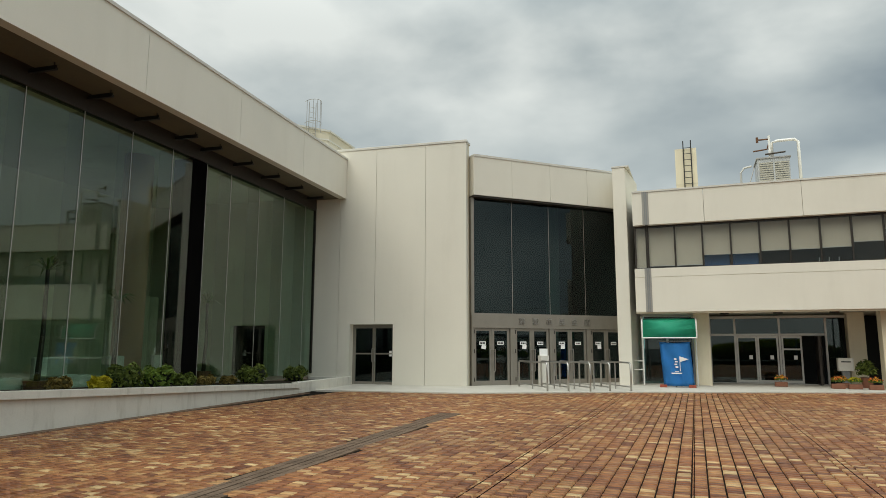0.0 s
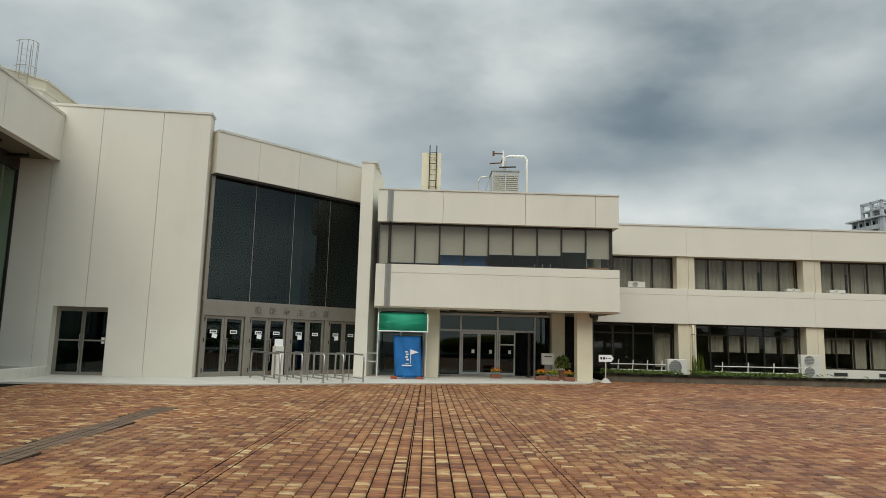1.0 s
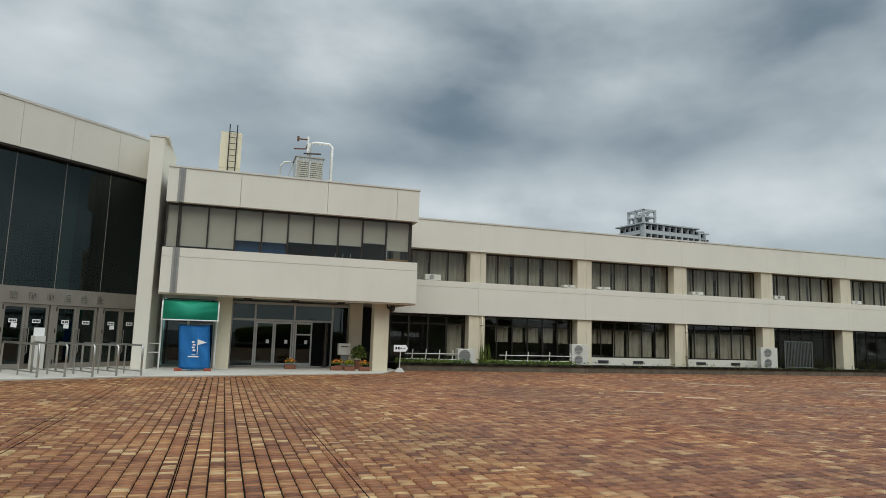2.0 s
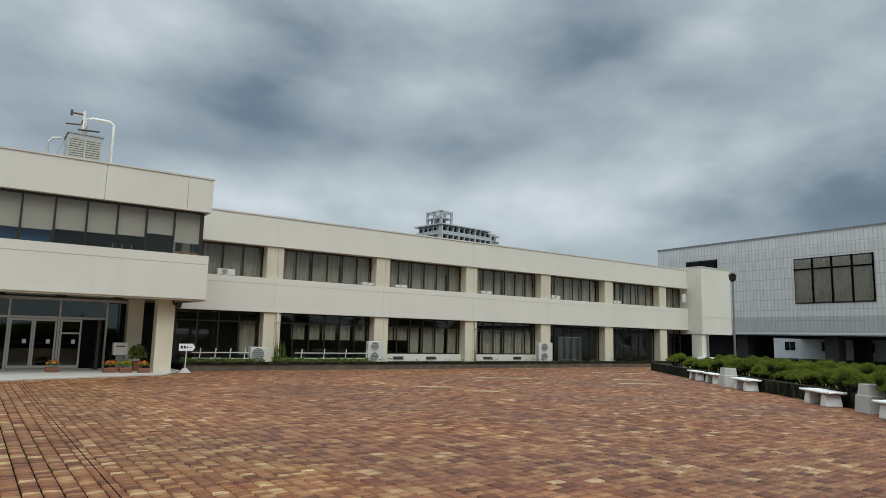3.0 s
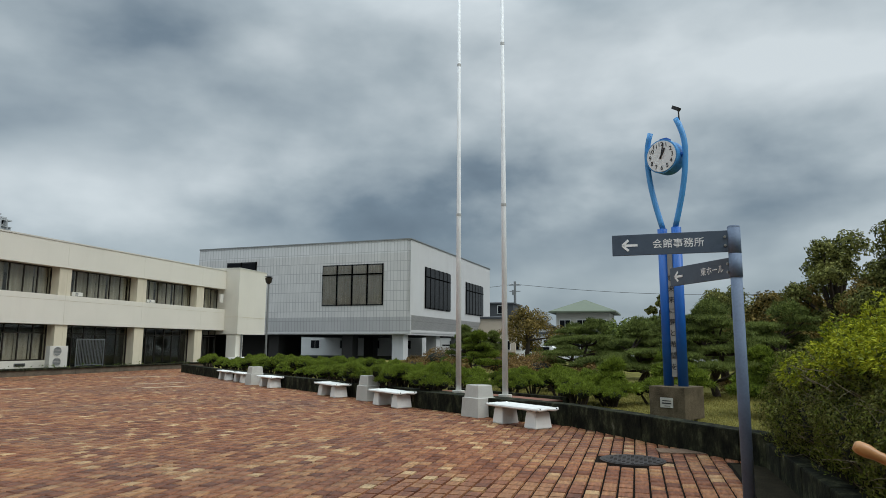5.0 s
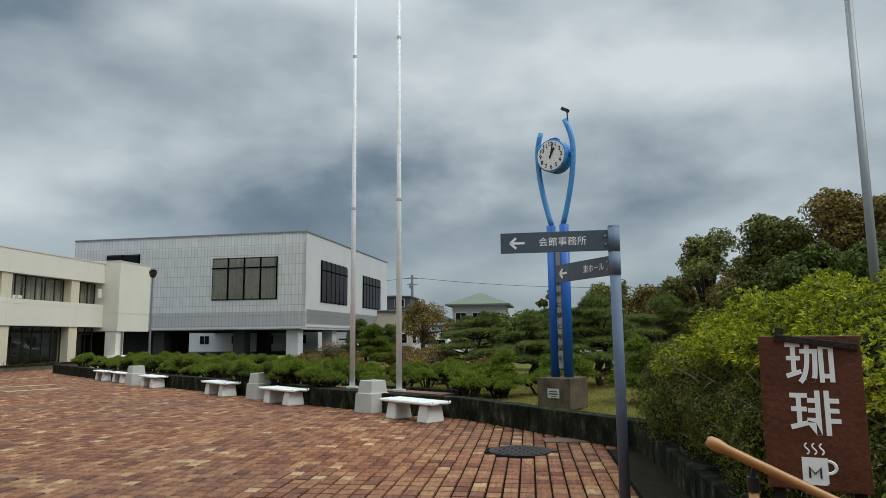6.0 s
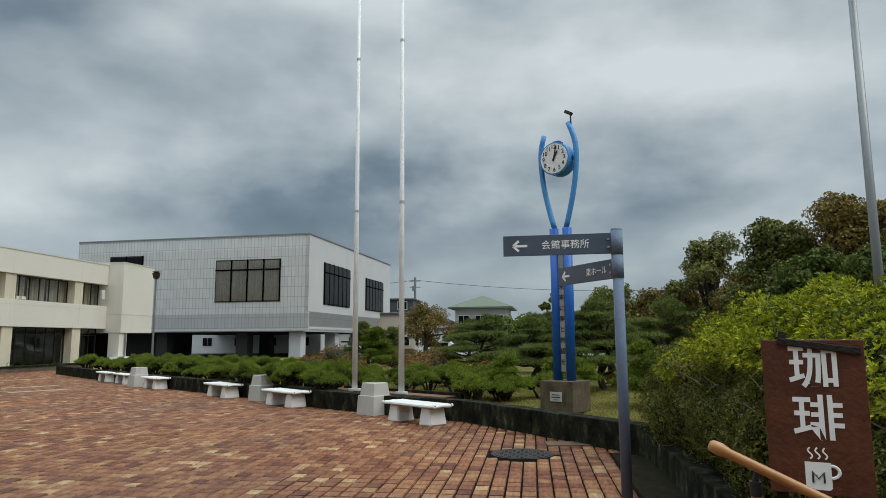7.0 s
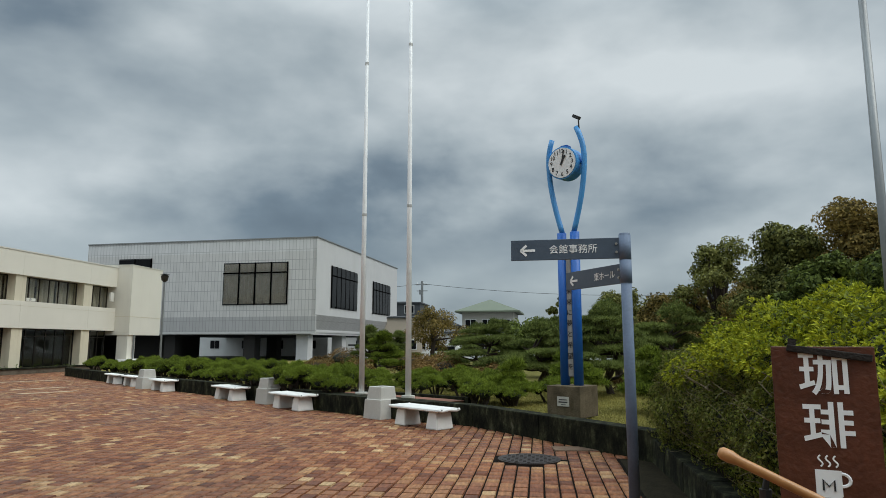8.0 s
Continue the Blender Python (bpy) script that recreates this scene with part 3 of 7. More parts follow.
def side_door():
    d = thing("door_1", "closed pair of aluminium-framed glass doors in the cream end wall", "door", HALL, kind="structure")
    part("door_frame", boxes((-4.46, -4.40, 0.3, 0.4, 0.03, 2.21), (-2.84, -2.775, 0.3, 0.4, 0.03, 2.21), (-4.40, -2.84, 0.3, 0.4, 2.15, 2.21)), ALU, d)
    for a, b, hx in ((-4.40, -3.63, -3.68), (-3.61, -2.84, -3.56)):
        leaf = part("door_leaf", boxes((a, a + 0.05, 0.32, 0.37, 0.035, 2.15), (b - 0.05, b, 0.32, 0.37, 0.035, 2.15), (a + 0.05, b - 0.05, 0.32, 0.37, 0.035, 0.13), (a + 0.05, b - 0.05, 0.32, 0.37, 2.08, 2.15), (a + 0.05, b - 0.05, 0.325, 0.365, 1.12, 1.17)), ALU, d)
        pane_of(part("pane", boxes((a + 0.05, b - 0.05, 0.34, 0.346, 0.13, 1.12), (a + 0.05, b - 0.05, 0.34, 0.346, 1.17, 2.08)), GLASS_DARK, leaf))
        part("handle", tube([(hx, 0.32, 0.85), (hx, 0.27, 0.88), (hx, 0.27, 1.32), (hx, 0.32, 1.35)], 0.012), STEEL, leaf, "steel pull handle")
    part("notice", boxes((-3.02, -2.92, 0.335, 0.338, 1.05, 1.25)), PAPER, d, "small paper notice")


side_door()
hr_room = thing("wall_hall_mass", "plain mass and flat roof of the hall behind its end wall", "wall", HALL, kind="structure")
# near-black walls paint the passage dim behind the side door
part("passage_wall", boxes((-4.9, -4.5, 0.53, 3.0, 0, 2.6), (-2.75, -2.4, 0.53, 3.0, 0, 2.6), (-4.9, -2.4, 3.0, 3.2, 0, 2.6), (-4.5, -2.75, 0.53, 3.0, 2.4, 2.6)), SHADE_FILL, hr_room)
part("flat_roof", boxes((-20.5, -0.6, 0.53, 22.0, 8.1, 8.3)), CREAM_DIM, hr_room)
part("back_wall", boxes((-20.5, -0.6, 21.7, 22.0, 0, 8.1), (-20.5, -20.2, 0.6, 21.7, 0, 8.1)), CREAM_DIM, hr_room)

# entrance front, turned 44 degrees
ENTR = pose(-7.0, 18.45, 0, 0, 0, 44)
EW = 6.74


def entrance():
    f = thing("wall_entrance", "cream fascia and bronze-grey header over the main entrance", "wall", ENTR, kind="structure")
    cuts = [0.0, 1.6, 3.28, 5.0, EW + 0.1]
    for a, b in zip(cuts, cuts[1:]):
        part("panel", boxes((a + 0.005, b - 0.005, -0.32, 0.1, 6.93, 8.38)), CREAM, f)
    part("coping", boxes((0, EW + 0.1, -0.34, 0.12, 8.38, 8.46)), COPING, f)
    part("lintel", boxes((0, EW + 0.1, -0.28, 0.1, 6.86, 6.925)), BRONZE, f)
    header = part("header", boxes((0, EW, -0.1, 0.08, 2.08, 2.57), bevel=0.008), ALU, f, "bronze-grey metal header with raised lettering")
    for i, ch in enumerate("蒲郡市民会館"):
        lettering("letter", ch, 0.27, STEEL, pose(2.05 + i * 0.58, -0.125, 2.33, 90, 0, 0), header, 0.02, "brushed steel character")
    part("jamb", boxes((-0.02, 0.1, -0.1, 0.1, 2.57, 6.86), (EW - 0.12, EW + 0.1, -0.1, 0.1, 2.57, 6.86)), ALU, f)
    win = thing("window_1", "tall tinted glass curtain wall above the main doors", "window", ENTR, kind="structure")
    for i in range(4):
        a, b = 0.1 + i * 1.63, 0.1 + (i + 1) * 1.63
        pane_of(part("pane", boxes((a + 0.006, b - 0.006, 0.0, 0.012, 2.57, 6.86)), GLASS_DARK, win))
        if i:
            part("fin", boxes((a - 0.008, a + 0.008, 0.02, 0.34, 2.57, 6.86)), GLASS, win, "glass stiffening fin")
            part("joint", boxes((a - 0.006, a + 0.006, -0.008, -0.001, 2.57, 6.86)), JOINT_GREY, win)
    part("window_sill", boxes((0.1, EW - 0.12, -0.06, 0.1, 2.571, 2.62)), ALU, win)
    rails = thing("door_2", "row of closed bronze-grey framed glass entrance doors with paper notices", "door", ENTR, kind="structure")
    pitch = EW / 4
    for i in range(4):
        a = i * pitch
        part("post", boxes((a, a + 0.1, -0.08, 0.08, 0.03, 2.08), (a + pitch - 0.1, a + pitch - 0.003, -0.08, 0.08, 0.03, 2.08)), ALU, rails)
        for k in range(2):
            l0 = a + 0.11 + k * (pitch - 0.22) / 2
            l1 = l0 + (pitch - 0.22) / 2 - 0.012
            leaf = part("door_leaf", boxes((l0, l0 + 0.09, -0.03, 0.03, 0.04, 2.07), (l1 - 0.09, l1, -0.03, 0.03, 0.04, 2.07), (l0 + 0.09, l1 - 0.09, -0.03, 0.03, 0.04, 0.2), (l0 + 0.09, l1 - 0.09, -0.03, 0.03, 1.98, 2.07)), ALU, rails)
            pane_of(part("pane", boxes((l0 + 0.09, l1 - 0.09, -0.005, 0.003, 0.2, 1.98)), GLASS_DARK, leaf))
            hx = l1 - 0.03 if k == 0 else l0 + 0.03
            s = -1 if k == 0 else 1
            part("handle", tube([(hx, -0.03, 1.32), (hx, -0.1, 1.32), (hx + s * 0.06, -0.1, 1.32), (hx + s * 0.06, -0.1, 0.55), (hx + s * 0.06, -0.03, 0.5)], 0.014, 8), STEEL, leaf, "bent steel pull handle")
            mid = (l0 + l1) / 2
            sheet = part("notice", boxes((mid - 0.13, mid + 0.13, -0.012, -0.008, 1.48, 1.60)), PAPER, leaf, "white paper notice")
            part("print", boxes((mid - 0.10, mid - 0.03, -0.015, -0.012, 1.51, 1.57), (mid - 0.01, mid + 0.05, -0.015, -0.012, 1.51, 1.57), (mid + 0.06, mid + 0.10, -0.015, -0.012, 1.51, 1.57)), INK, sheet)
            if k == 0:
                part("slip", turned(boxes((-0.09, 0.09, -0.02, -0.016, -0.07, 0.07)), pose(mid + 0.04, 0, 1.40, 0, 12 - 5 * i, 0)), PAPER, leaf, "tilted paper slip")
        for z in (0.25, 1.25, 1.95):
            part("hinge", boxes((a + 0.085, a + 0.115, -0.095, -0.078, z - 0.07, z + 0.07)), BRONZE, rails)
    # lobby behind the glass, its dimness painted as near-black walls and floor
    lob = thing("wall_lobby", "lobby walls and floor coloured near-black for dimness, with a pillar, seen through the entrance glass", "wall", ENTR, kind="structure")
    part("back", boxes((-0.6, EW + 0.6, 4.0, 4.2, 0, 8.3)), SHADE_FILL, lob)
    part("side", boxes((-0.8, -0.6, 0.12, 4.0, 0, 8.3), (EW + 0.4, EW + 0.6, 0.12, 4.0, 0, 8.3)), SHADE_FILL, lob)
    part("upper", boxes((-0.6, EW + 0.4, 0.102, 4.0, 8.2, 8.3)), SHADE_FILL, lob)
    part("lobby_floor", boxes((-0.6, EW + 0.4, 0.0, 4.0, 0.036, 0.05)), SHADE_FILL, lob)
    part("pillar", tube([(4.9, 2.2, 0.05), (4.9, 2.2, 8.2)], 0.3, 20), ROOM_PALE, lob, smooth=True)
    st = thing("umbrella_bag_stand", "pale grey umbrella bag stand before the entrance door", "stand", ENTR @ pose(2.8, -0.36, 0.04))
    part("body", boxes((-0.17, 0.17, -0.12, 0.12, 0, 1.05), bevel=0.02), PLASTIC, st)
    part("sign_board", boxes((-0.17, 0.17, -0.02, 0.0, 1.05, 1.3)), PAPER, st)


entrance()

# pilaster that ends the entrance front
pil = thing("wall_pilaster", "cream concrete pilaster beside the main entrance", "wall", kind="structure")
bm = prism([(-2.14, 21.15), (-1.66, 21.15), (-1.45, 24.0), (-2.14, 24.0)], 0.0, 8.22, 0.015)
part("shaft", bm, CREAM, pil)
part("cap", boxes((-2.16, -1.52, 21.13, 24.0, 8.22, 8.28)), COPING, pil)


def gallery():
    """The glass gallery: deep cream fascia, soffit, glass wall, planter at its foot."""
    g = thing("wall_gallery", "deep cream fascia and roof edge of the glass gallery", "wall", HALL, kind="structure")
    v = -0.005
    k = 0
    while v > -27:
        n = v - (3.75 if k else 3.55)
        part("fascia_panel", boxes((-4.98, -4.72, n + 0.012, v, 7.0, 8.52)), CREAM, g)
        v, k = n, k + 1
    part("coping", boxes((-5.0, -4.69, -27, -0.01, 8.52, 8.6)), COPING, g)
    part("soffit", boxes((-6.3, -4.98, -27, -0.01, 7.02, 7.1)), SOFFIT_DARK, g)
    part("roof_slab", boxes((-14, -5.0, -27, 0.5, 8.3, 8.45)), CREAM_DIM, g)
    part("beam", boxes((-6.15, -5.95, -27, -0.02, 6.6, 7.019)), BRONZE, g)
    win = thing("window_2", "tall frameless glass wall of the gallery reflecting the plaza", "window", HALL, kind="structure")
    rows = [(-0.05, -0.85), (-0.85, -2.45), (-2.45, -4.07), (-4.07, -5.69), (-5.69, -6.9), (-7.57, -8.4)] + [(-8.4 - 1.5 * i, -9.9 - 1.5 * i) for i in range(12)]
    for hi_v, lo_v in rows:
        pane_of(part("pane", boxes((-6.012, -6.0, lo_v + 0.008, hi_v - 0.004, 0.42, 6.6)), GLASS_HALL, win))
        part("fin", boxes((-6.42, -6.014, lo_v - 0.006, lo_v + 0.006, 0.42, 6.6)), GLASS, win, "glass stiffening fin").visible_shadow = False
        part("joint", boxes((-6.0, -5.992, lo_v - 0.006, lo_v + 0.01, 0.42, 6.6)), ALU_PALE, win)
    # black full-height strip where the row of panes leaves a gap
    part("dark_upright", boxes((-6.6, -6.0, -7.56, -6.91, 0.3, 6.6)), DULL_BLACK, win, "black upright filling a gap between the gallery panes")
    part("corner_post", boxes((-6.06, -5.96, -0.05, -0.004, 0.42, 6.6)), BRONZE, win)
    for a in (-0.85, -2.45, -4.07, -5.69, -7.3, *(-8.4 - 1.5 * i for i in range(12))):
        br = thing("canopy_bracket", "black steel bracket hung under the gallery soffit", "bracket", HALL @ pose(-6.0, a, 6.86), "soffit brackets")
        part("arm", boxes((0.02, 0.72, -0.035, 0.035, 0.0, 0.05), (0.02, 0.72, -0.006, 0.006, 0.05, 0.1)), BLACK, br)
        part("hanger", tube([(0.66, 0, 0.09), (0.66, 0, 0.165)], 0.012, 8), BLACK, br)
    room = thing("wall_gallery_room", "pale walls, floor and tan pillars inside the glass gallery", "wall", HALL, kind="structure")
    part("back", boxes((-13.6, -13.4, -27, 0.2, 0, 8.3)), GALLERY_WALL, room)
    part("end", boxes((-8.0, -6.3, 0.0, 0.2, 0, 8.3), (-9.5, -8.0, 0.0, 0.2, 2.2, 8.3), (-10.95, -9.5, 0.0, 0.2, 0, 8.3), (-13.4, -11.75, 0.0, 0.2, 0, 8.3), (-13.4, -4.98, -27.2, -27, 0, 8.3)), GALLERY_WALL, room)
    part("dark_passage", boxes((-11.75, -10.95, 1.2, 1.4, 0, 8.3), (-11.85, -11.75, 0.2, 1.4, 0, 8.3), (-10.95, -10.85, 0.2, 1.4, 0, 8.3), (-9.5, -8.0, 1.2, 1.4, 0, 2.4), (-9.6, -9.5, 0.2, 1.4, 0, 2.4), (-8.0, -7.9, 0.2, 1.4, 0, 2.4), (-9.5, -8.0, 0.2, 1.2, 2.2, 2.4)), SHADE_FILL, room)
    part("room_floor", boxes((-13.4, -6.02, -27, 0.0, 0.2, 0.3)), HALL_FLOOR, room)
    part("upper", boxes((-13.4, -6.2, -27, 0.0, 7.1, 7.2)), GALLERY_WALL, room)
    for v in (-6.6, -13.0, -19.5):
        part("pillar", tube([(-8.6, v, 0.3), (-8.6, v, 7.1)], 0.42, 20), ROOM_TAN, room, smooth=True)
    part("stair_wall", boxes((-11.5, -11.3, -9, -2, 0.3, 3.2)), GALLERY_WALL, room)
    # planter: its cap falls towards the hall
    pl = thing("planter", "long cream concrete planter with rain-stained face below the glass", "planter", HALL, kind="structure")
    bm = bmesh.new()
    for x0, x1, drop in ((-4.36, -4.22, 0.1), (-4.42, -4.16, 0.0)):
        sec = []
        for v, h in ((-27.0, 1.22), (-4.3, 0.30)):
            lo = 0.0 if drop else h - 0.13
            sec.append([bm.verts.new(p) for p in ((x0, v, lo), (x1, v, lo), (x1, v, h - drop), (x0, v, h - drop))])
        a, b = sec
        for i in range(4):
            bm.faces.new((a[i], b[i], b[(i + 1) % 4], a[(i + 1) % 4]))
        bm.faces.new(a)
        bm.faces.new(b[::-1])
    bmesh.ops.recalc_face_normals(bm, faces=bm.faces[:])
    part("front_wall", bm, WHITE_WALL, pl)
    part("end_curb", boxes((-4.5, -4.25, -4.3, -0.25, 0.0, 0.33), (-5.98, -4.36, -0.25, -0.004, 0.0, 0.3), bevel=0.012), WHITE_WALL, pl)
    bm = bmesh.new()
    vs = [bm.verts.new(p) for p in ((-5.985, -27, 1.05), (-4.37, -27, 1.05), (-4.37, -4.3, 0.2), (-4.5, -0.26, 0.2), (-5.985, -0.26, 0.2))]
    low = [bm.verts.new((p.co.x, p.co.y, 0.0)) for p in vs]
    bm.faces.new(vs)
    for i in range(5):
        bm.faces.new((low[i], low[(i + 1) % 5], vs[(i + 1) % 5], vs[i]))
    part("soil", bm, SOIL, pl)
    part("gutter", boxes((-4.21, -4.0, -27, -4.0, -0.02, 0.008)), DRAIN, pl)


WHITE_WALL = material("stained_pale_render", (0.60, 0.57, 0.50), 0.8, vary=0.08, scale=2, fine=40, bump=0.1, stain_shade=0.5, stain_shade_stretch=(5, 5, 0.9))
gallery()


def roof_room():
    r = thing("roof_stair_house", "pale roof stair house with a caged steel ladder", "building", pose(0, 0, 8.3))
    part("body", prism([(-21.6, 23.5), (-18.55, 27.6), (-18.8, 31), (-24, 31), (-24, 23.5)], 0, 5.28), CREAM_DIM, r)
    part("parapet", prism([(-21.65, 23.42), (-18.48, 27.58), (-18.74, 31.06), (-24.06, 31.06), (-24.06, 23.42)], 5.28, 5.38), COPING, r)
    part("low_wing", prism([(-19.2, 23.4), (-17.92, 24.59), (-17.23, 25.26), (-17.34, 27.0), (-18.5, 27.4), (-20.1, 25.4)], 0, 3.92), CREAM, r)
    part("low_coping", prism([(-19.25, 23.32), (-17.87, 24.55), (-17.15, 25.24), (-17.28, 27.05), (-18.46, 27.42), (-20.1, 25.4)], 3.92, 4.0), COPING, r)
    out = Vector((0.8, -0.6, 0))
    along = Vector((0.6, 0.8, 0))
    foot = Vector((-19.2, 26.72, 0)) + out * 0.12
    lad = part("ladder", tube([foot - along * 0.2, foot - along * 0.2 + Vector((0, 0, 6.8))], 0.022, 6), STEEL, r)
    part("rail", tube([foot + along * 0.2, foot + along * 0.2 + Vector((0, 0, 6.8))], 0.022, 6), STEEL, lad)
    for k in range(22):
        z = Vector((0, 0, 0.3 * k + 0.2))
        part("rung", tube([foot - along * 0.2 + z, foot + along * 0.2 + z], 0.012, 5), STEEL, lad)
    for z in (5.5, 6.75):
        part("hoop", tube([foot + out * (0.75 * math.sin(a)) - along * (0.45 * math.cos(a)) + Vector((0, 0, z)) for a in np.linspace(0, math.pi, 9)], 0.018, 6), STEEL, lad)
    for a in (0.35, 1.1, 1.57, 2.05, 2.8):
        o = foot + out * (0.75 * math.sin(a)) - along * (0.45 * math.cos(a))
        part("upright", tube([o + Vector((0, 0, 5.0)), o + Vector((0, 0, 6.75))], 0.016, 6), STEEL, lad)


roof_room()

# ---- the office block over the side entrance ----


def recess_window(name, label, x0, x1, z0, z1, y, n, frame_mat, glass_mat, transom=None, depth=0.06):
    """A window band: outer frame, mullions, one pane a bay."""
    w = thing(name, label, "window", kind="structure")
    fw = 0.05
    part("window_frame", boxes((x0, x1, y - depth / 2, y + depth / 2, z0, z0 + fw), (x0, x1, y - depth / 2, y + depth / 2, z1 - fw, z1), (x0, x0 + fw, y - depth / 2, y + depth / 2, z0 + fw, z1 - fw), (x1 - fw, x1, y - depth / 2, y + depth / 2, z0 + fw, z1 - fw)), frame_mat, w)
    pitch = (x1 - x0 - fw) / n
    if transom:
        part("transom", boxes((x0 + fw, x1 - fw, y - depth / 2, y + depth / 2, transom - 0.025, transom + 0.025)), frame_mat, w)
    for i in range(n):
        a = x0 + fw + i * pitch
        if i:
            part("mullion", boxes((a - fw, a, y - depth / 2 - 0.004, y + depth / 2, z0 + fw, z1 - fw)), frame_mat, w)
        p = part("pane", boxes((a, a + pitch - fw, y - 0.003, y + 0.003, z0 + fw, z1 - fw)), glass_mat, w)
        p.visible_shadow = False
    return w


def office_block():
    b = thing("wall_office", "cream concrete bands of the office block over the side entrance", "wall", kind="structure")
    for a, c in ((-1.42, -1.0), (-0.9, 1.05), (1.062, 4.2), (4.212, 6.9), (6.912, 7.8)):
        part("upper_band", boxes((a, c, 20.8, 21.05, 5.87, 7.1)), CREAM, b)
    for a, c in ((-1.42, -1.0), (-0.9, 7.8)):
        part("lower_band", boxes((a, c, 20.8, 21.05, 2.66, 3.92)), CREAM, b)
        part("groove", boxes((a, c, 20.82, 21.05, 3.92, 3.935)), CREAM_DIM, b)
        part("sill_band", boxes((a, c, 20.8, 21.05, 3.935, 4.25)), CREAM, b)
    part("coping", boxes((-1.42, 7.83, 20.77, 21.1, 7.1, 7.16)), COPING, b)
    part("end_wall", boxes((7.55, 7.8, 21.05, 27, 2.66, 4.25), (7.55, 7.8, 21.05, 27, 5.87, 7.1)), CREAM, b)
    part("roof_slab", boxes((-1.42, 7.55, 21.05, 29.5, 6.7, 6.9)), CREAM_DIM, b)
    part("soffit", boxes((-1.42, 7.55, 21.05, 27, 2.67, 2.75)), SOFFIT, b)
    part("soffit_edge", boxes((-1.42, 7.8, 20.86, 21.0, 2.6, 2.66), (7.5, 7.74, 21.0, 24.2, 2.6, 2.66)), CREAM_DIM, b)
    part("joint_cover", boxes((-1.0, -0.9, 20.83, 20.98, 2.66, 4.25), (-1.0, -0.9, 20.83, 20.98, 5.87, 7.1), (-0.995, -0.965, 20.76, 20.83, 2.66, 4.25), (-0.935, -0.905, 20.76, 20.83, 2.66, 4.25), (-0.995, -0.965, 20.76, 20.83, 5.87, 7.1), (-0.935, -0.905, 20.76, 20.83, 5.87, 7.1)), LAMP_POLE, b, "grey metal expansion joint cover")
    part("joint_plate", boxes((-1.07, -0.84, 20.778, 20.797, 2.66, 4.25), (-1.07, -0.84, 20.778, 20.797, 5.87, 7.1)), JOINT_GREY, b, "dull grey cover plate")
    recess_window("window_3", "office window band with beige roller blinds partly lowered", -0.95, 7.55, 4.25, 5.87, 21.12, 9, BRONZE, GLASS)
    recess_window("window_30", "narrow office window pane with a lowered blind", -1.4, -0.96, 4.25, 5.87, 21.12, 1, BRONZE, GLASS)
    side = thing("window_31", "glazed east end of the office window band", "window", kind="structure")
    part("window_frame", boxes((7.52, 7.6, 21.05, 27, 4.251, 4.30), (7.52, 7.6, 21.05, 27, 5.82, 5.869), (7.55, 7.62, 21.09, 21.15, 4.30, 5.82)), BRONZE, side)
    for k in range(4):
        y0 = 21.15 + k * 1.45
        pane_of(part("pane", boxes((7.56, 7.566, y0, y0 + 1.40, 4.30, 5.82)), GLASS, side))
        part("mullion", boxes((7.535, 7.59, y0 + 1.40, y0 + 1.45, 4.30, 5.82)), BRONZE, side)
    part("inner_sill", boxes((6.55, 7.5, 21.16, 21.18, 4.31, 4.36)), PALE_WOOD, side)
    pillar = thing("office_pillar", "cream square pillar inside the office corner", "column", kind="structure")
    part("shaft", boxes((7.05, 7.35, 21.75, 22.1, 4.11, 6.6)), YELLOWISH, pillar)
    edges = [-1.38] + [-0.93 + 0.944 * k for k in range(10)]
    drops = [4.33, 4.38, 4.38, 4.72, 4.72, 4.78, 4.78, 4.80, 4.95, 4.72]
    for i in range(10):
        bl = thing("roller_blind", "beige roller blind drawn down behind the office window", "blind", pose(0, 0, 0), "office blinds")
        part("cloth", boxes((edges[i] + 0.03, edges[i + 1] - 0.03, 21.19, 21.195, drops[i], 5.8)), BLIND, bl)
        part("bottom_rail", boxes((edges[i] + 0.03, edges[i + 1] - 0.03, 21.182, 21.202, drops[i] - 0.025, drops[i])), ALU_PALE, bl)
    r = thing("wall_office_room", "plain inner walls of the office behind the blinds", "wall", kind="structure")
    part("back", boxes((-1.4, 7.5, 25.0, 25.2, 2.76, 6.69)), ROOM_PALE, r)
    part("side", boxes((-1.42, -1.3, 21.3, 25.0, 2.76, 6.69)), ROOM_PALE, r)
    for i, x in enumerate((1.42, 2.37)):
        bd = thing("partition_board", "blue partition board standing behind the office window", "board", pose(x, 21.5, 4.15))
        part("panel", boxes((-0.42, 0.42, -0.02, 0.02, 0, 0.66), bevel=0.006), BLUE_BOARD, bd)
        part("foot", boxes((-0.3, -0.26, -0.15, 0.15, -0.04, 0.0), (0.26, 0.3, -0.15, 0.15, -0.04, 0.0)), BLACK, bd)
    sl = thing("office_ledge", "plain ledge under the office window", "ledge", kind="structure")
    part("ledge_top", boxes((-1.3, 7.5, 21.2, 22.3, 4.06, 4.11)), ROOM_PALE, sl)
    ch = thing("folding_rack", "white tubular rack on the office ledge", "rack", pose(5.0, 21.7, 4.11))
    for x in (-0.3, 0.0, 0.3):
        part("bar", tube([(x, 0, 0), (x + 0.03, 0, 0.4)], 0.015, 6), WHITE, ch)
    part("top_bar", tube([(-0.35, 0, 0.12), (0.4, 0, 0.14)], 0.02, 6), WHITE, ch)
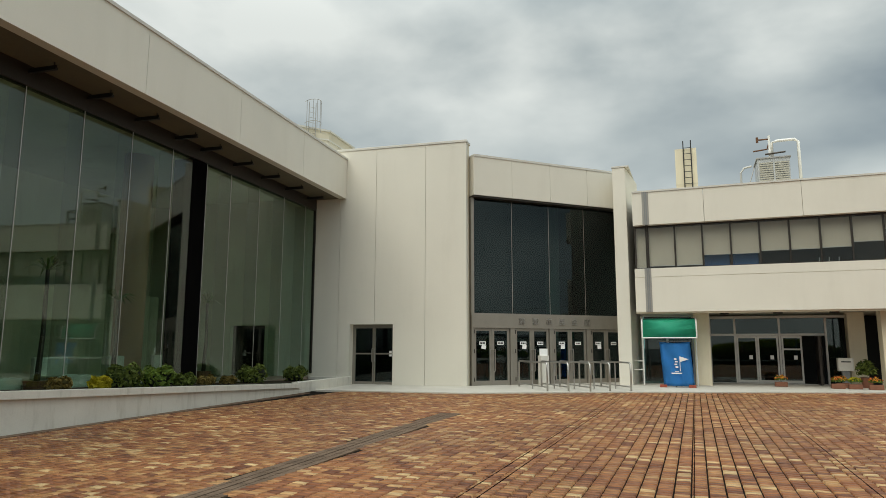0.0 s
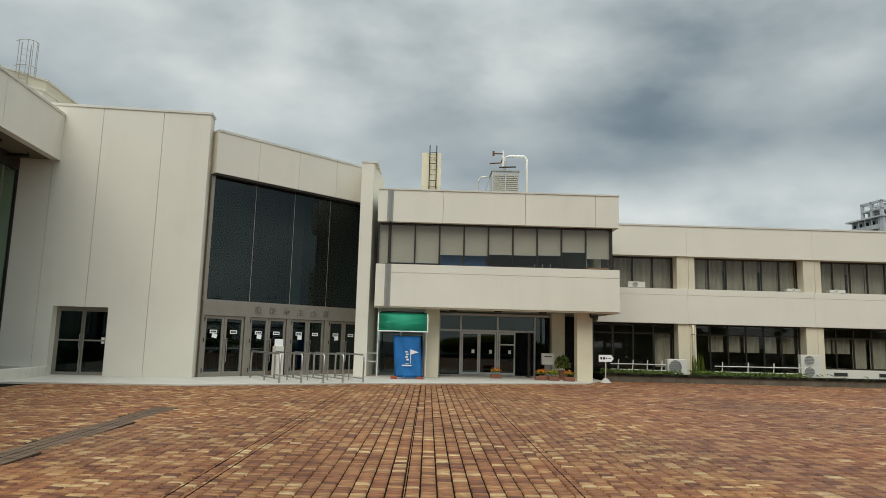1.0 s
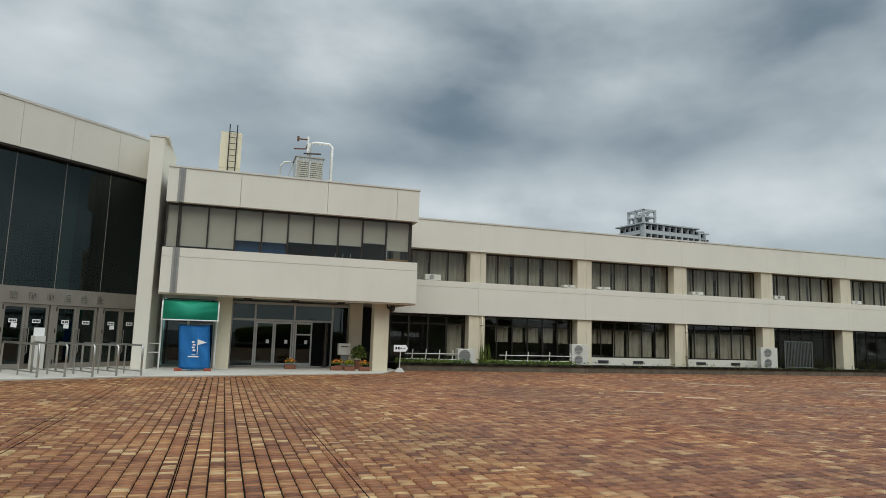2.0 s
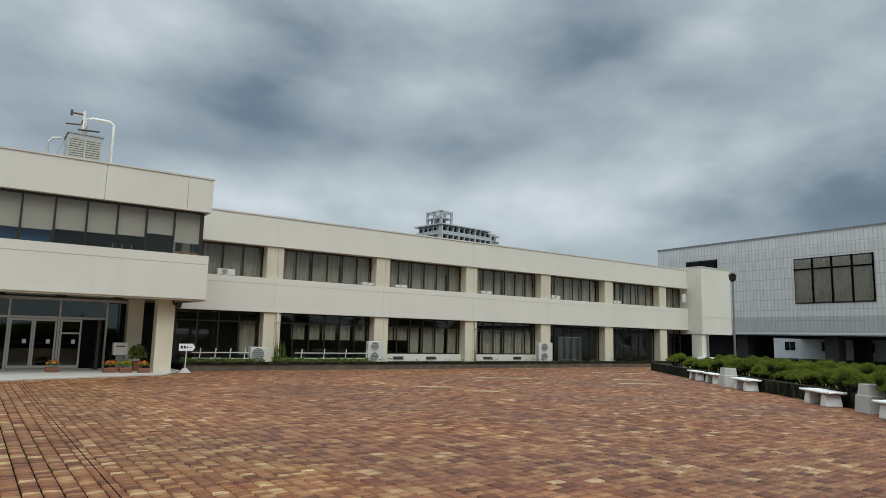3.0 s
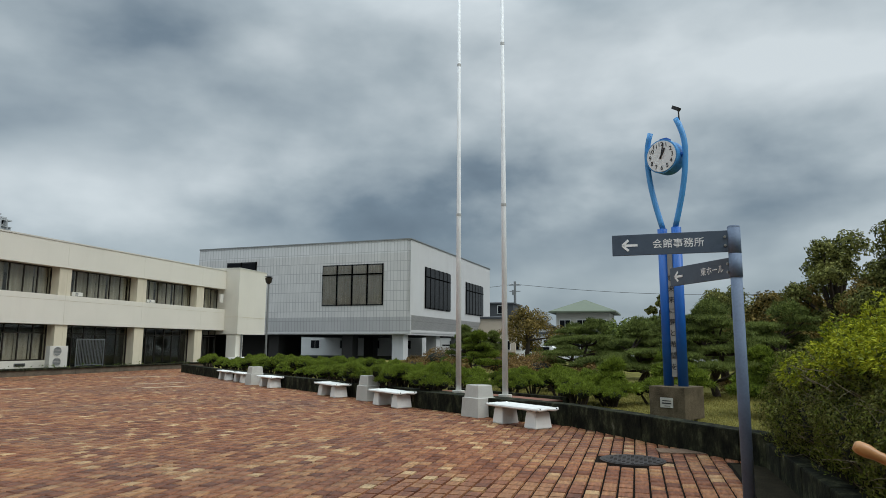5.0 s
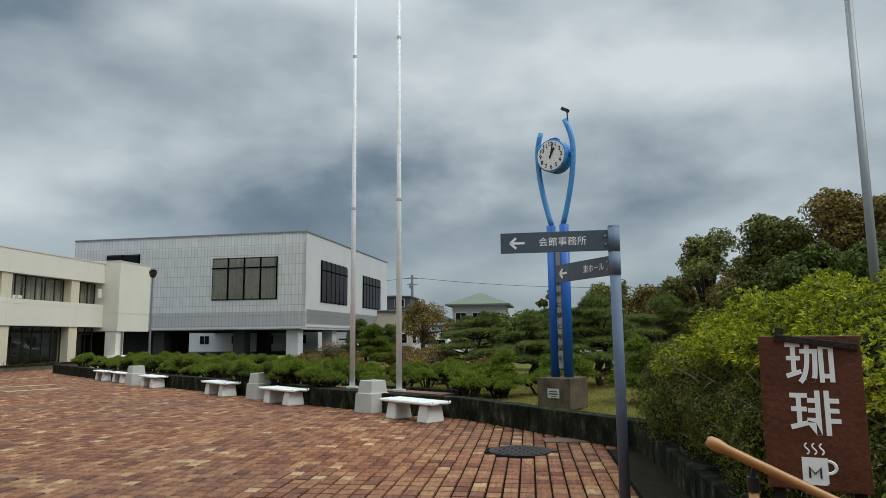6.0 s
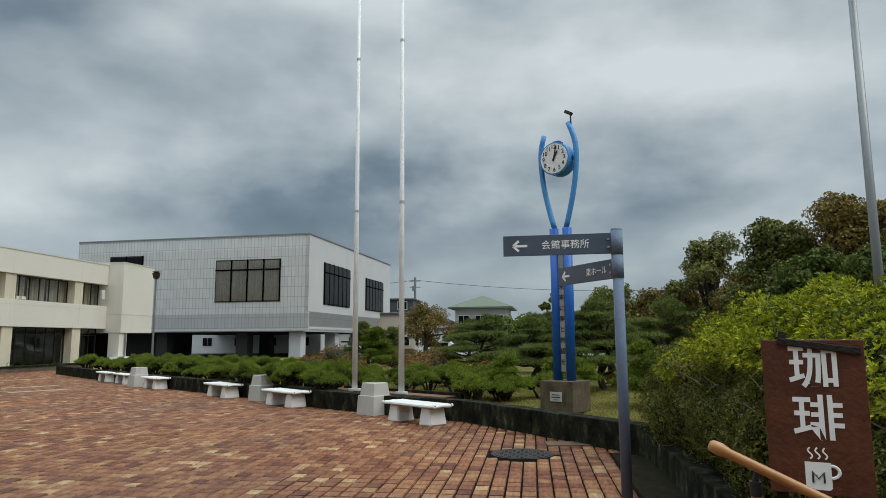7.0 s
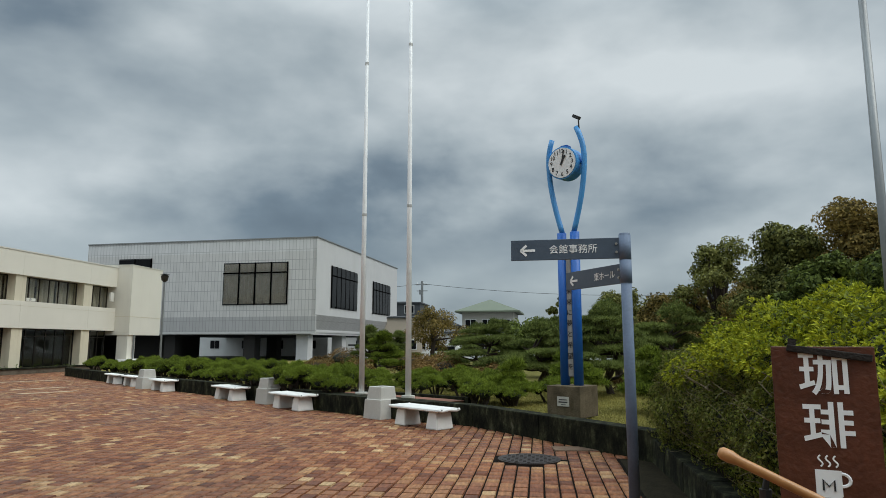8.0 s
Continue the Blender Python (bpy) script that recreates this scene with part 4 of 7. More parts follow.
    # columns
    for x0, x1, y0, y1, nm in ((0.5, 1.05, 21.9, 22.4, YELLOWISH), (6.35, 6.95, 21.55, 22.1, YELLOWISH), (5.75, 6.3, 23.6, 24.1, YELLOWISH)):
        c = thing("column", "cream-painted square column under the office block", "column", group="porch columns", kind="structure")
        part("shaft", boxes((x0, x1, y0, y1, 0.02, 2.67), bevel=0.015), nm, c)
    # storefront
    s = thing("door_3", "aluminium storefront of the side entrance with one folded-open leaf", "door", kind="structure")
    y = 23.9
    part("door_frame", boxes((1.05, 5.75, y, y + 0.1, 2.5, 2.6), (1.05, 5.1, y, y + 0.1, 1.84, 1.92), (1.05, 5.75, y, y + 0.1, 0.03, 0.06)), ALU_PALE, s)
    for x in (1.05, 1.95, 3.5, 5.05):
        part("mullion", boxes((x, x + 0.07, y - 0.01, y + 0.11, 0.06, 2.5)), ALU_PALE, s)
    for a, b in ((1.12, 1.95), (2.02, 3.5), (3.57, 5.05)):
        pane_of(part("pane", boxes((a, b, y + 0.04, y + 0.05, 1.92, 2.5)), GLASS_DARK, s, "upper light"))
    pane_of(part("pane", boxes((1.12, 1.95, y + 0.04, y + 0.05, 0.06, 1.84)), GLASS_DARK, s))
    for a, b in ((2.03, 2.75), (2.76, 3.48), (3.59, 4.28)):
        leaf = part("door_leaf", boxes((a, a + 0.06, y + 0.02, y + 0.07, 0.07, 1.83), (b - 0.06, b, y + 0.02, y + 0.07, 0.07, 1.83), (a + 0.06, b - 0.06, y + 0.02, y + 0.07, 0.07, 0.17), (a + 0.06, b - 0.06, y + 0.02, y + 0.07, 1.75, 1.83)), ALU_PALE, s)
        pane_of(part("pane", boxes((a + 0.06, b - 0.06, y + 0.04, y + 0.048, 0.17, 1.75)), GLASS_DARK, leaf))
        part("notice", boxes((b - 0.3, b - 0.18, y + 0.012, y + 0.016, 0.95, 1.1)), PAPER, leaf)
    part("cross_rail", boxes((3.65, 4.22, y + 0.02, y + 0.07, 1.3, 1.36)), ALU_PALE, s)
    for i in range(3):
        x = 4.72 + i * 0.1
        leaf = part("folded_leaf", turned(boxes((-0.02, 0.02, -0.72, 0.0, 0.07, 1.83), bevel=0.004), pose(x, y, 0, 0, 0, -6 * i)), BRONZE, s, "dark folded door leaf standing open")
    pane_of(part("side_glass", boxes((5.13, 5.72, y + 0.5, y + 0.51, 0.06, 2.5)), GLASS_DARK, s))
    # this lobby's dimness is put into its near-black colour
    l = thing("wall_porch", "lobby behind the side entrance, coloured near-black for dimness", "wall", kind="structure")
    part("back", boxes((-1.4, 7.5, 26.5, 26.7, 0, 2.66)), SHADE_FILL, l)
    part("left_side", boxes((0.9, 1.04, 24.0, 26.5, 0, 2.66)), SHADE_FILL, l)
    part("inner_floor", boxes((1.05, 7.5, 24.0, 26.5, 0.036, 0.05)), SHADE_FILL, l)
    # glazed bay behind the awning
    d = thing("door_4", "dark glazed side door behind the green awning", "door", kind="structure")
    yy = 22.6
    part("door_frame", boxes((-1.42, 0.5, yy, yy + 0.08, 2.55, 2.66), (-1.42, 0.5, yy, yy + 0.08, 1.95, 2.03), (-1.42, -1.34, yy, yy + 0.08, 0.03, 2.55), (-0.5, -0.42, yy, yy + 0.08, 0.03, 1.95), (0.42, 0.5, yy, yy + 0.08, 0.03, 2.55)), ALU_PALE, d)
    pane_of(part("pane", boxes((-1.34, 0.42, yy + 0.03, yy + 0.04, 2.03, 2.55), (-1.34, -0.5, yy + 0.03, yy + 0.04, 0.05, 1.95), (-0.42, 0.42, yy + 0.03, yy + 0.04, 0.05, 1.95)), GLASS_DARK, d))
    part("back", boxes((-1.42, 0.9, 24.4, 24.5, 0, 2.66)), SHADE_FILL, d)
    for x in (1.6, 3.4, 5.2):
        dl = thing("ceiling_downlight", "round unlit downlight under the porch soffit", "lamp", pose(x, 22.6, 2.67), "porch downlights")
        part("rim", tube([(0, 0, 0), (0, 0, -0.05)], 0.16, 16), BRONZE, dl)


office_block()


def awning():
    a = thing("awning", "green cloth awning on a white tubular frame at the side door", "awning", pose(-0.36, 21.5, 0.035, 0, 0, 3))
    w, d = 0.9, 0.7
    bm = bmesh.new()
    prof = [(-d, 1.70), (-d, 2.0), (-d * 0.94, 2.2), (-d * 0.7, 2.35), (-0.0, 2.42)]
    vs = [[bm.verts.new((x, y, z)) for y, z in prof] for x in (-w, 0, w)]
    for p, q in zip(vs, vs[1:]):
        for i in range(len(prof) - 1):
            bm.faces.new((p[i], q[i], q[i + 1], p[i + 1]))
    bmesh.ops.solidify(bm, geom=bm.faces[:], thickness=0.012)
    part("canopy", bm, GREEN, a, "green cloth canopy", smooth=True)
    for x in (-w - 0.02, w + 0.02):
        part("side_frame", tube([(x, -d, 1.68), (x, -d, 2.0), (x, -d * 0.94, 2.21), (x, -d * 0.7, 2.36), (x, 0, 2.43), (x, 0, 0.0)], 0.025, 8), WHITE, a)
    part("front_bar", tube([(-w, -d - 0.01, 1.70), (w, -d - 0.01, 1.70)], 0.022, 8), WHITE, a)
    part("shelf_frame", tube([(-w - 0.4, 0.1, 0), (-w - 0.4, 0.1, 0.86), (-w - 0.05, 0.1, 0.86)], 0.02, 6), WHITE, a)
    part("cross_bar", tube([(-w - 0.4, 0.1, 0.55), (-w - 0.05, 0.1, 0.55)], 0.02, 6), WHITE, a)
    b = thing("banner", "blue cloth banner with white drawing on a low stand", "banner", pose(-0.15, 20.35, 0.035, 0, 0, 2))
    bm = bmesh.new()
    nx, nz = 10, 14
    grid = [[bm.verts.new((-0.5 + i / nx + 0.10 * (1 - j / nz), 0.05 * math.sin(i * 1.1 + j * 0.5) - 0.12 * (1 - j / nz), 0.05 + 1.5 * j / nz - 0.03 * math.sin(math.pi * i / nx) * (j == nz))) for j in range(nz + 1)] for i in range(nx + 1)]
    for i in range(nx):
        for j in range(nz):
            bm.faces.new((grid[i][j], grid[i + 1][j], grid[i + 1][j + 1], grid[i][j + 1]))
    bmesh.ops.solidify(bm, geom=bm.faces[:], thickness=0.006)
    cloth = part("cloth", bm, BANNER, b, smooth=True)
    part("pennant", prism([(0.12, 0), (0.42, 0.1), (0.12, 0.2)], 0, 0.004), WHITE, cloth).matrix_local = pose(0.02, -0.10, 0.86, 90, 0, 0)
    part("staff", boxes((0.14, 0.16, -0.11, -0.1, 0.55, 1.04)), WHITE, cloth)
    part("emblem", boxes((0.0, 0.09, -0.115, -0.105, 0.66, 0.72), (-0.03, 0.06, -0.115, -0.105, 0.76, 0.81), (-0.01, 0.08, -0.115, -0.105, 0.85, 0.9), (-0.04, 0.04, -0.115, -0.105, 0.94, 0.99)), WHITE, cloth)
    part("print", boxes((-0.14, 0.2, -0.15, -0.14, 0.46, 0.5), (-0.02, 0.1, -0.15, -0.14, 0.53, 0.55)), WHITE, cloth)
    part("top_rod", tube([(-0.52, 0, 1.56), (0.52, 0, 1.56)], 0.014, 8), BLACK, b)
    part("pole", tube([(0, 0.05, 0.0), (0, 0.05, 1.6)], 0.014, 8), BLACK, b)
    for x in (-0.42, 0.52):
        part("weight", boxes((x - 0.12, x + 0.12, -0.2, 0.0, 0.0, 0.09), bevel=0.01), RED_BRICK, b, "red brick weight")


awning()


def queue_rails():
    """Steel rails that stand in front of the main doors."""
    spots = [(-5.31, 18.73), (-3.87, 16.63)], [(-4.55, 18.9), (-3.26, 16.9)], [(-3.95, 19.1), (-2.6, 17.05)], [(-3.3, 19.3), (-2.05, 17.45)], [(-2.6, 19.6), (-1.43, 17.75)]
    for (x0, y0), (x1, y1) in spots:
        r = thing("queue_rail", "brushed steel guard rail on the apron before the main doors", "rail", group="entrance rails")
        h = 0.88
        p, q = Vector((x0, y0, 0.035)), Vector((x1, y1, 0.035))
        up_v = Vector((0, 0, h))
        d = (q - p).normalized() * 0.08
        part("hoop", tube([p, p + up_v * 0.93, p + up_v + d, q + up_v - d, q + up_v * 0.93, q], 0.03, 10), STEEL, r, smooth=True)
        part("low_bar", tube([p + Vector((0, 0, 0.12)), q + Vector((0, 0, 0.12))], 0.018, 8), STEEL, r)
        part("mid_post", tube([(p + q) / 2, (p + q) / 2 + up_v], 0.022, 8), STEEL, r)


queue_rails()


def roof_plant():
    t = thing("roof_tower", "pale yellow roof tower with a black ladder", "tower", pose(0.6, 27.2, 6.9))
    part("body", boxes((-0.52, 0.41, 0, 1, 0, 3.55)), YELLOWISH, t)
    part("groove", boxes((-0.53, 0.42, -0.012, 0.0, 1.85, 1.9)), CREAM_DIM, t)
    lad = part("ladder", tube([(-0.15, -0.08, 0), (-0.15, -0.08, 3.9)], 0.025, 6), BLACK, t, "black steel ladder")
    part("rail", tube([(0.18, -0.08, 0), (0.18, -0.08, 3.9)], 0.025, 6), BLACK, lad)
    for i in range(13):
        part("rung", tube([(-0.15, -0.08, 0.2 + 0.28 * i), (0.18, -0.08, 0.2 + 0.28 * i)], 0.014, 6), BLACK, lad)
    c = thing("cooling_unit", "grey louvred roof cooling unit with pipework", "machine", pose(4.08, 26.6, 7.5, 0, 0, 0))
    part("plinth", boxes((-3.8, 1.6, 0.0, 1.4, -0.55, 0.0), (-0.66, 0.66, 0.02, 1.38, 0.0, 0.3)), CREAM_DIM, c)
    part("body", boxes((-0.63, 0.63, 0, 1.4, 0.3, 2.0), bevel=0.02), UNIT_GREY, c)
    part("mid_bar", boxes((-0.03, 0.03, -0.06, -0.001, 0.5, 1.86)), UNIT_GREY, c)
    for i in range(14):
        part("louvre", turned(boxes((-0.57, 0.57, -0.03, 0.0, -0.03, 0.03)), pose(0, -0.02, 0.55 + 0.095 * i, 25, 0, 0)), ALU_PALE, c)
    part("lid", boxes((-0.68, 0.68, -0.05, 1.45, 1.985, 2.04)), STEEL, c)
    part("white_pipe", tube([(0.0, 0.3, 2.0), (0.0, 0.3, 2.75), (0.25, 0.3, 2.82), (0.9, 0.3, 2.82), (1.04, 0.3, 2.7), (1.04, 0.3, 0.0)], 0.065, 10), WHITE, c, smooth=True)
    part("riser", tube([(-0.1, 0.2, 2.0), (-0.1, 0.2, 3.05)], 0.05, 8), WHITE, c)
    part("valve", tube([(-0.55, 0.2, 2.9), (-0.1, 0.2, 2.9)], 0.035, 8), RUST, c)
    part("valve", tube([(-0.75, 0.2, 2.4), (-0.2, 0.2, 2.45), (-0.1, 0.2, 2.75)], 0.035, 8), RUST, c)
    part("crossbar", tube([(-0.3, 0.1, 2.2), (0.5, 0.1, 2.25)], 0.04, 8), BRONZE, c)
    part("wheel", tube([(-0.57, 0.2, 2.78), (-0.57, 0.2, 3.02)], 0.05, 8), RUST, c)
    part("elbow", tube([(-1.3, 0.2, 0.4), (-1.3, 0.2, 1.5), (-1.15, 0.2, 1.7), (-0.85, 0.2, 1.75)], 0.045, 8), ALU_PALE, c)
    part("stay", tube([(-1.2, 0.2, 0.2), (-0.75, 0.2, 1.7)], 0.02, 6), STEEL, c)
    part("ducting", tube([(-3.0, 0.3, 0.15), (-2.0, 0.3, 0.45), (-1.1, 0.3, 0.55)], 0.12, 8), BRONZE, c)
    part("vent", tube([(-3.6, 0, 0), (-3.6, 0, 0.75)], 0.05, 8), PLASTIC, c)
    part("vent", tube([(-2.9, 0, 0), (-2.9, 0, 0.6)], 0.03, 8), BRONZE, c)


roof_plant()

# ---- the long two-storey wing ----
COLS = [12.17 + 5.58 * i - 0.78 for i in range(6)]


def curtain(x0, x1, z0, z1, y, name="curtain", gap=0.0):
    """A hanging curtain with real folds; its colour adds painted fold shade."""
    n = max(10, int((x1 - x0) / 0.05))
    bm = bmesh.new()
    ph = x0 * 3.1
    top = [bm.verts.new((x0 + (x1 - x0) * i / n, y + 0.06 * math.sin(i * 1.25 + ph) + 0.03 * math.sin(i * 0.43 + ph), z1)) for i in range(n + 1)]
    bot = [bm.verts.new((v.co.x, v.co.y + 0.01 * math.sin(i), z0)) for i, v in enumerate(top)]
    for i in range(n):
        bm.faces.new((bot[i], bot[i + 1], top[i + 1], top[i]))
    c = thing(name, "beige pleated curtain hanging inside the window", "curtain", group="wing curtains")
    part("cloth", bm, CURTAIN, c, smooth=True)
    part("curtain_rail", boxes((x0, x1, y - 0.02, y + 0.02, z1, z1 + 0.03)), ALU, c)


def wing():
    w = thing("wall_wing", "long cream concrete bands and columns of the two-storey wing", "wall", kind="structure")
    yf = 24.4
    cuts = [7.8, 11.8, 17.36, 22.94, 28.52, 34.1, 39.7, 42.4]
    for a, b in zip(cuts, cuts[1:]):
        part("upper_band", boxes((a + 0.003, b - 0.003, yf, yf + 0.3, 5.35, 6.66)), CREAM, w)
        part("lower_band", boxes((a + 0.003, b - 0.003, yf, yf + 0.3, 2.42, 3.64)), CREAM, w)
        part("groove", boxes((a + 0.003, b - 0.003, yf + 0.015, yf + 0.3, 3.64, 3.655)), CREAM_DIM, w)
        part("sill_band", boxes((a + 0.003, b - 0.003, yf, yf + 0.3, 3.655, 3.92)), CREAM, w)
    part("coping", boxes((7.8, 42.4, yf - 0.03, yf + 0.35, 6.66, 6.73)), COPING, w)
    part("ledge", boxes((7.8, 42.4, yf + 0.3, yf + 0.75, 3.8, 3.9)), CREAM_DIM, w)
    part("roof_slab", boxes((7.8, 46.0, yf + 0.35, 34, 6.3, 6.5)), CREAM_DIM, w)
    part("slab", boxes((7.8, 46.0, yf + 0.3, 34, 3.3, 3.5)), CREAM_DIM, w)
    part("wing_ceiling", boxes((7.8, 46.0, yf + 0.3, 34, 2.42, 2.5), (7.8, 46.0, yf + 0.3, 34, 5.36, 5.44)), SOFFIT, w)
    for i, x in enumerate(COLS):
        for z0, z1 in ((0.0, 2.42), (3.92, 5.35)):
            part("column_face", boxes((x, x + 0.5, yf + 0.09, yf + 0.8, z0, z1), (x + 0.515, x + 0.78, yf + 0.1, yf + 0.8, z0, z1), bevel=0.006), YELLOWISH if z0 == 0 else CREAM_DIM, w)
    # rooms: floor and east wall painted near-black for dimness
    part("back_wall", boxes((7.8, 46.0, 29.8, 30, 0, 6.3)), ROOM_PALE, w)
    part("east_wall", boxes((45.8, 46.0, yf + 0.8, 29.8, 0, 6.3)), SHADE_FILL, w)
    part("room_floor", boxes((7.8, 46.0, 24.9, 29.8, 0.05, 0.1)), SHADE_FILL, w)
    bays = [(7.8, COLS[0])] + [(COLS[i] + 0.78, COLS[i + 1]) for i in range(5)] + [(COLS[5] + 0.78, 42.3)]
    for i, (a, b) in enumerate(bays):
        n = 6 if b - a > 4 else 4
        if i == 6:
            n = 3
        recess_window("window_%d" % (4 + 2 * i), "upper wing window band with drawn beige curtains", a, b, 3.9, 5.35, yf + 0.62, n, BRONZE, GLASS)
        low = 0.62 if i in (2, 3) else 0.22 if i < 2 else 0.15
        recess_window("window_%d" % (5 + 2 * i), "dark-framed ground floor wing window with transom and curtains", a, b, low, 2.42, yf + 0.62, n, BRONZE, GLASS, 1.98)
        part("dado", boxes((a, b, yf + 0.45, yf + 0.7, 0.0, low)), CREAM, w)
        pitch = (b - a) / n
        for k in range(n):
            x = a + k * pitch
            if (i, k) not in ((4, 0),):
                curtain(x + 0.02, x + pitch - 0.02, 3.97, 5.3, yf + 0.85)
        if i == 0:
            curtain(b - 0.75, b - 0.1, 0.55, 2.0, yf + 0.85)
        elif i == 1:
            for k in range(1, n):
                curtain(a + k * pitch + 0.05, a + (k + 1) * pitch - 0.12, 1.25, 1.97, yf + 0.85)
        elif i == 2:
            for k in range(n):
                curtain(a + k * pitch + 0.05, a + (k + 1) * pitch - 0.05, 1.3 if k < 2 else 0.68, 1.97, yf + 0.85)
        elif i == 3:
            for k in range(n):
                curtain(a + k * pitch + 0.03, a + (k + 1) * pitch - 0.06, 0.68, 1.97, yf + 0.85)
    for i, x in enumerate((18.6, 20.6, 24.4, 26.6)):
        v = thing("wall_vent", "small grey louvred vent in the plinth of the wing", "vent", pose(x, yf + 0.45, 0.42), "plinth vents")
        part("vent_frame", boxes((-0.3, 0.3, -0.03, 0, -0.06, 0.08)), LAMP_POLE, v)
        for z in (-0.03, 0.01, 0.05):
            part("slat", boxes((-0.27, 0.27, -0.045, -0.03, z - 0.012, z + 0.008)), BRONZE, v)
    # end block
    e = thing("wall_wing_end", "projecting cream end block of the wing on a column", "wall", kind="structure")
    part("mass", boxes((42.4, 46.02, 23.3, 30, 2.15, 6.84)), CREAM, e)
    part("groove", boxes((42.39, 46.03, 23.288, 23.3, 3.36, 3.39), (42.388, 42.4, 23.3, 24.4, 3.36, 3.39)), CREAM_DIM, e)
    part("coping", boxes((42.37, 46.05, 23.27, 30, 6.84, 6.90)), COPING, e)
    part("end_column", boxes((42.45, 43.3, 23.4, 24.2, 0.0, 2.15), bevel=0.02), CREAM, e)
    part("step_block", boxes((41.3, 44.2, 22.3, 23.6, 0.0, 0.28), (41.9, 43.8, 22.8, 23.7, 0.28, 0.55), bevel=0.02), WHITE, e)
    part("downpipe", tube([(43.0, 23.3, 0.55), (43.0, 23.3, 2.15)], 0.06, 8), LAMP_POLE, e)
    part("wall_box", boxes((41.6, 41.95, 24.25, 24.39, 4.35, 4.95), bevel=0.02), PLASTIC, e)
    k = thing("planting_bed", "low dark mossy kerb and soil bed along the wing", "kerb", kind="structure")
    for i in range(12):
        x0 = 7.7 + i * 2.875
        part("kerb", boxes((x0, x0 + 2.86, 22.64, 22.85, -0.02, 0.25)), KERB, k)
        part("kerb_cap", boxes((x0, x0 + 2.86, 22.58, 22.87, 0.25, 0.33), bevel=0.012), OLD_STONE, k)
    part("soil", boxes((7.7, 42.2, 22.85, 24.9, 0.0, 0.26)), SOIL, k)


wing()


def downpipe(x):
    d = thing("downpipe", "cream rain pipe on a column of the wing", "pipe", pose(x, 24.42, 0.26), "rain pipes")
    part("pipe", tube([(0, 0, 0), (0, 0, 2.06), (0, 0.12, 2.16)], 0.045, 10), YELLOWISH, d, smooth=True)
    for z in (0.5, 1.7):
        part("clip", boxes((-0.06, 0.06, -0.05, 0.08, z, z + 0.035)), ALU, d)


downpipe(COLS[0] + 0.62)
downpipe(COLS[2] + 0.66)


def cage(x, y):
    g = thing("metal_cage", "dull grey metal grille screen before a ground floor window", "grille", pose(x, y, 0.26))
    part("frame", boxes((0, 0.04, 0, 0.04, 0, 1.45), (1.86, 1.9, 0, 0.04, 0, 1.45), (0.04, 1.86, 0, 0.04, 1.41, 1.45), (0.04, 1.86, 0, 0.04, 0.06, 0.1)), LAMP_POLE, g)
    for i in range(17):
        part("bar", boxes((0.13 + i * 0.1, 0.152 + i * 0.1, 0.012, 0.028, 0.1, 1.41)), LAMP_POLE, g)


cage(29.3, 24.2)


def yucca(x, y):
    p = thing("spiky_plant", "tall spiky green plant at the foot of a wing column", "plant", pose(x, y, 0.26))
    bm = bmesh.new()
    r = random.Random(6)
    for i in range(16):
        a, lean = r.uniform(0, 6.28), r.uniform(0.05, 0.4)
        h = r.uniform(0.5, 1.0)
        o = Vector((r.uniform(-0.25, 0.25), r.uniform(-0.1, 0.1), 0))
        d = Vector((math.cos(a) * lean, math.sin(a) * lean, 1)) * h
        sd = Vector((-math.sin(a), math.cos(a), 0)) * 0.035
        q = [bm.verts.new(c) for c in (o - sd, o + sd, o + d * 0.6 + sd * 0.8, o + d * 0.6 - sd * 0.8, o + d)]
        bm.faces.new(q[:4])
        bm.faces.new((q[3], q[2], q[4]))
    part("leaf_tuft", bm, GRASS, p)


yucca(11.85, 23.6)


def air_conditioner(x, y, z, w, h, fans, rz=0):
    a = thing("air_conditioner", "off-white outdoor air conditioning unit with round fan grille", "air conditioner", pose(x, y, z, 0, 0, rz), "outdoor units")
    part("casing", boxes((-w / 2, w / 2, 0, 0.32, 0.04, h), bevel=0.015), PLASTIC, a)
    part("foot", boxes((-w / 2 + 0.06, -w / 2 + 0.14, 0, 0.32, 0, 0.045), (w / 2 - 0.14, w / 2 - 0.06, 0, 0.32, 0, 0.045)), BRONZE, a)
    for i in range(fans):
        r = min(w * 0.36, h / fans * 0.42)
        zc = 0.04 + (h - 0.04) * (i + 0.5) / fans
        cx = -w * 0.1
        part("fan_opening", turned(tube([(0, 0, 0), (0, 0, 0.012)], r, 20), pose(cx, -0.001, zc, 90, 0, 0)), LAMP_POLE, a)
        g = part("grille", tube([(cx + r * math.cos(t), -0.02, zc + r * math.sin(t)) for t in np.linspace(0, 2 * math.pi, 21)], 0.012, 6), PLASTIC, a)
        for s in np.linspace(-0.75, 0.75, 6):
            hw = r * math.sqrt(1 - s * s)
            part("wire", boxes((cx - hw, cx + hw, -0.022, -0.014, zc + s * r - 0.005, zc + s * r + 0.005)), PLASTIC, g)


air_conditioner(10.9, 23.4, 0.26, 0.8, 0.66, 1)
air_conditioner(16.55, 23.5, 0.26, 0.8, 0.98, 2, -8)
air_conditioner(27.6, 23.55, 0.26, 0.95, 1.08, 2, -8)
air_conditioner(9.7, 24.75, 3.92, 0.75, 0.3, 1)
air_conditioner(8.3, 24.75, 3.92, 0.5, 0.32, 1)
air_conditioner(16.7, 24.72, 3.92, 0.7, 0.17, 1)
air_conditioner(18.6, 24.72, 3.92, 0.7, 0.17, 1)
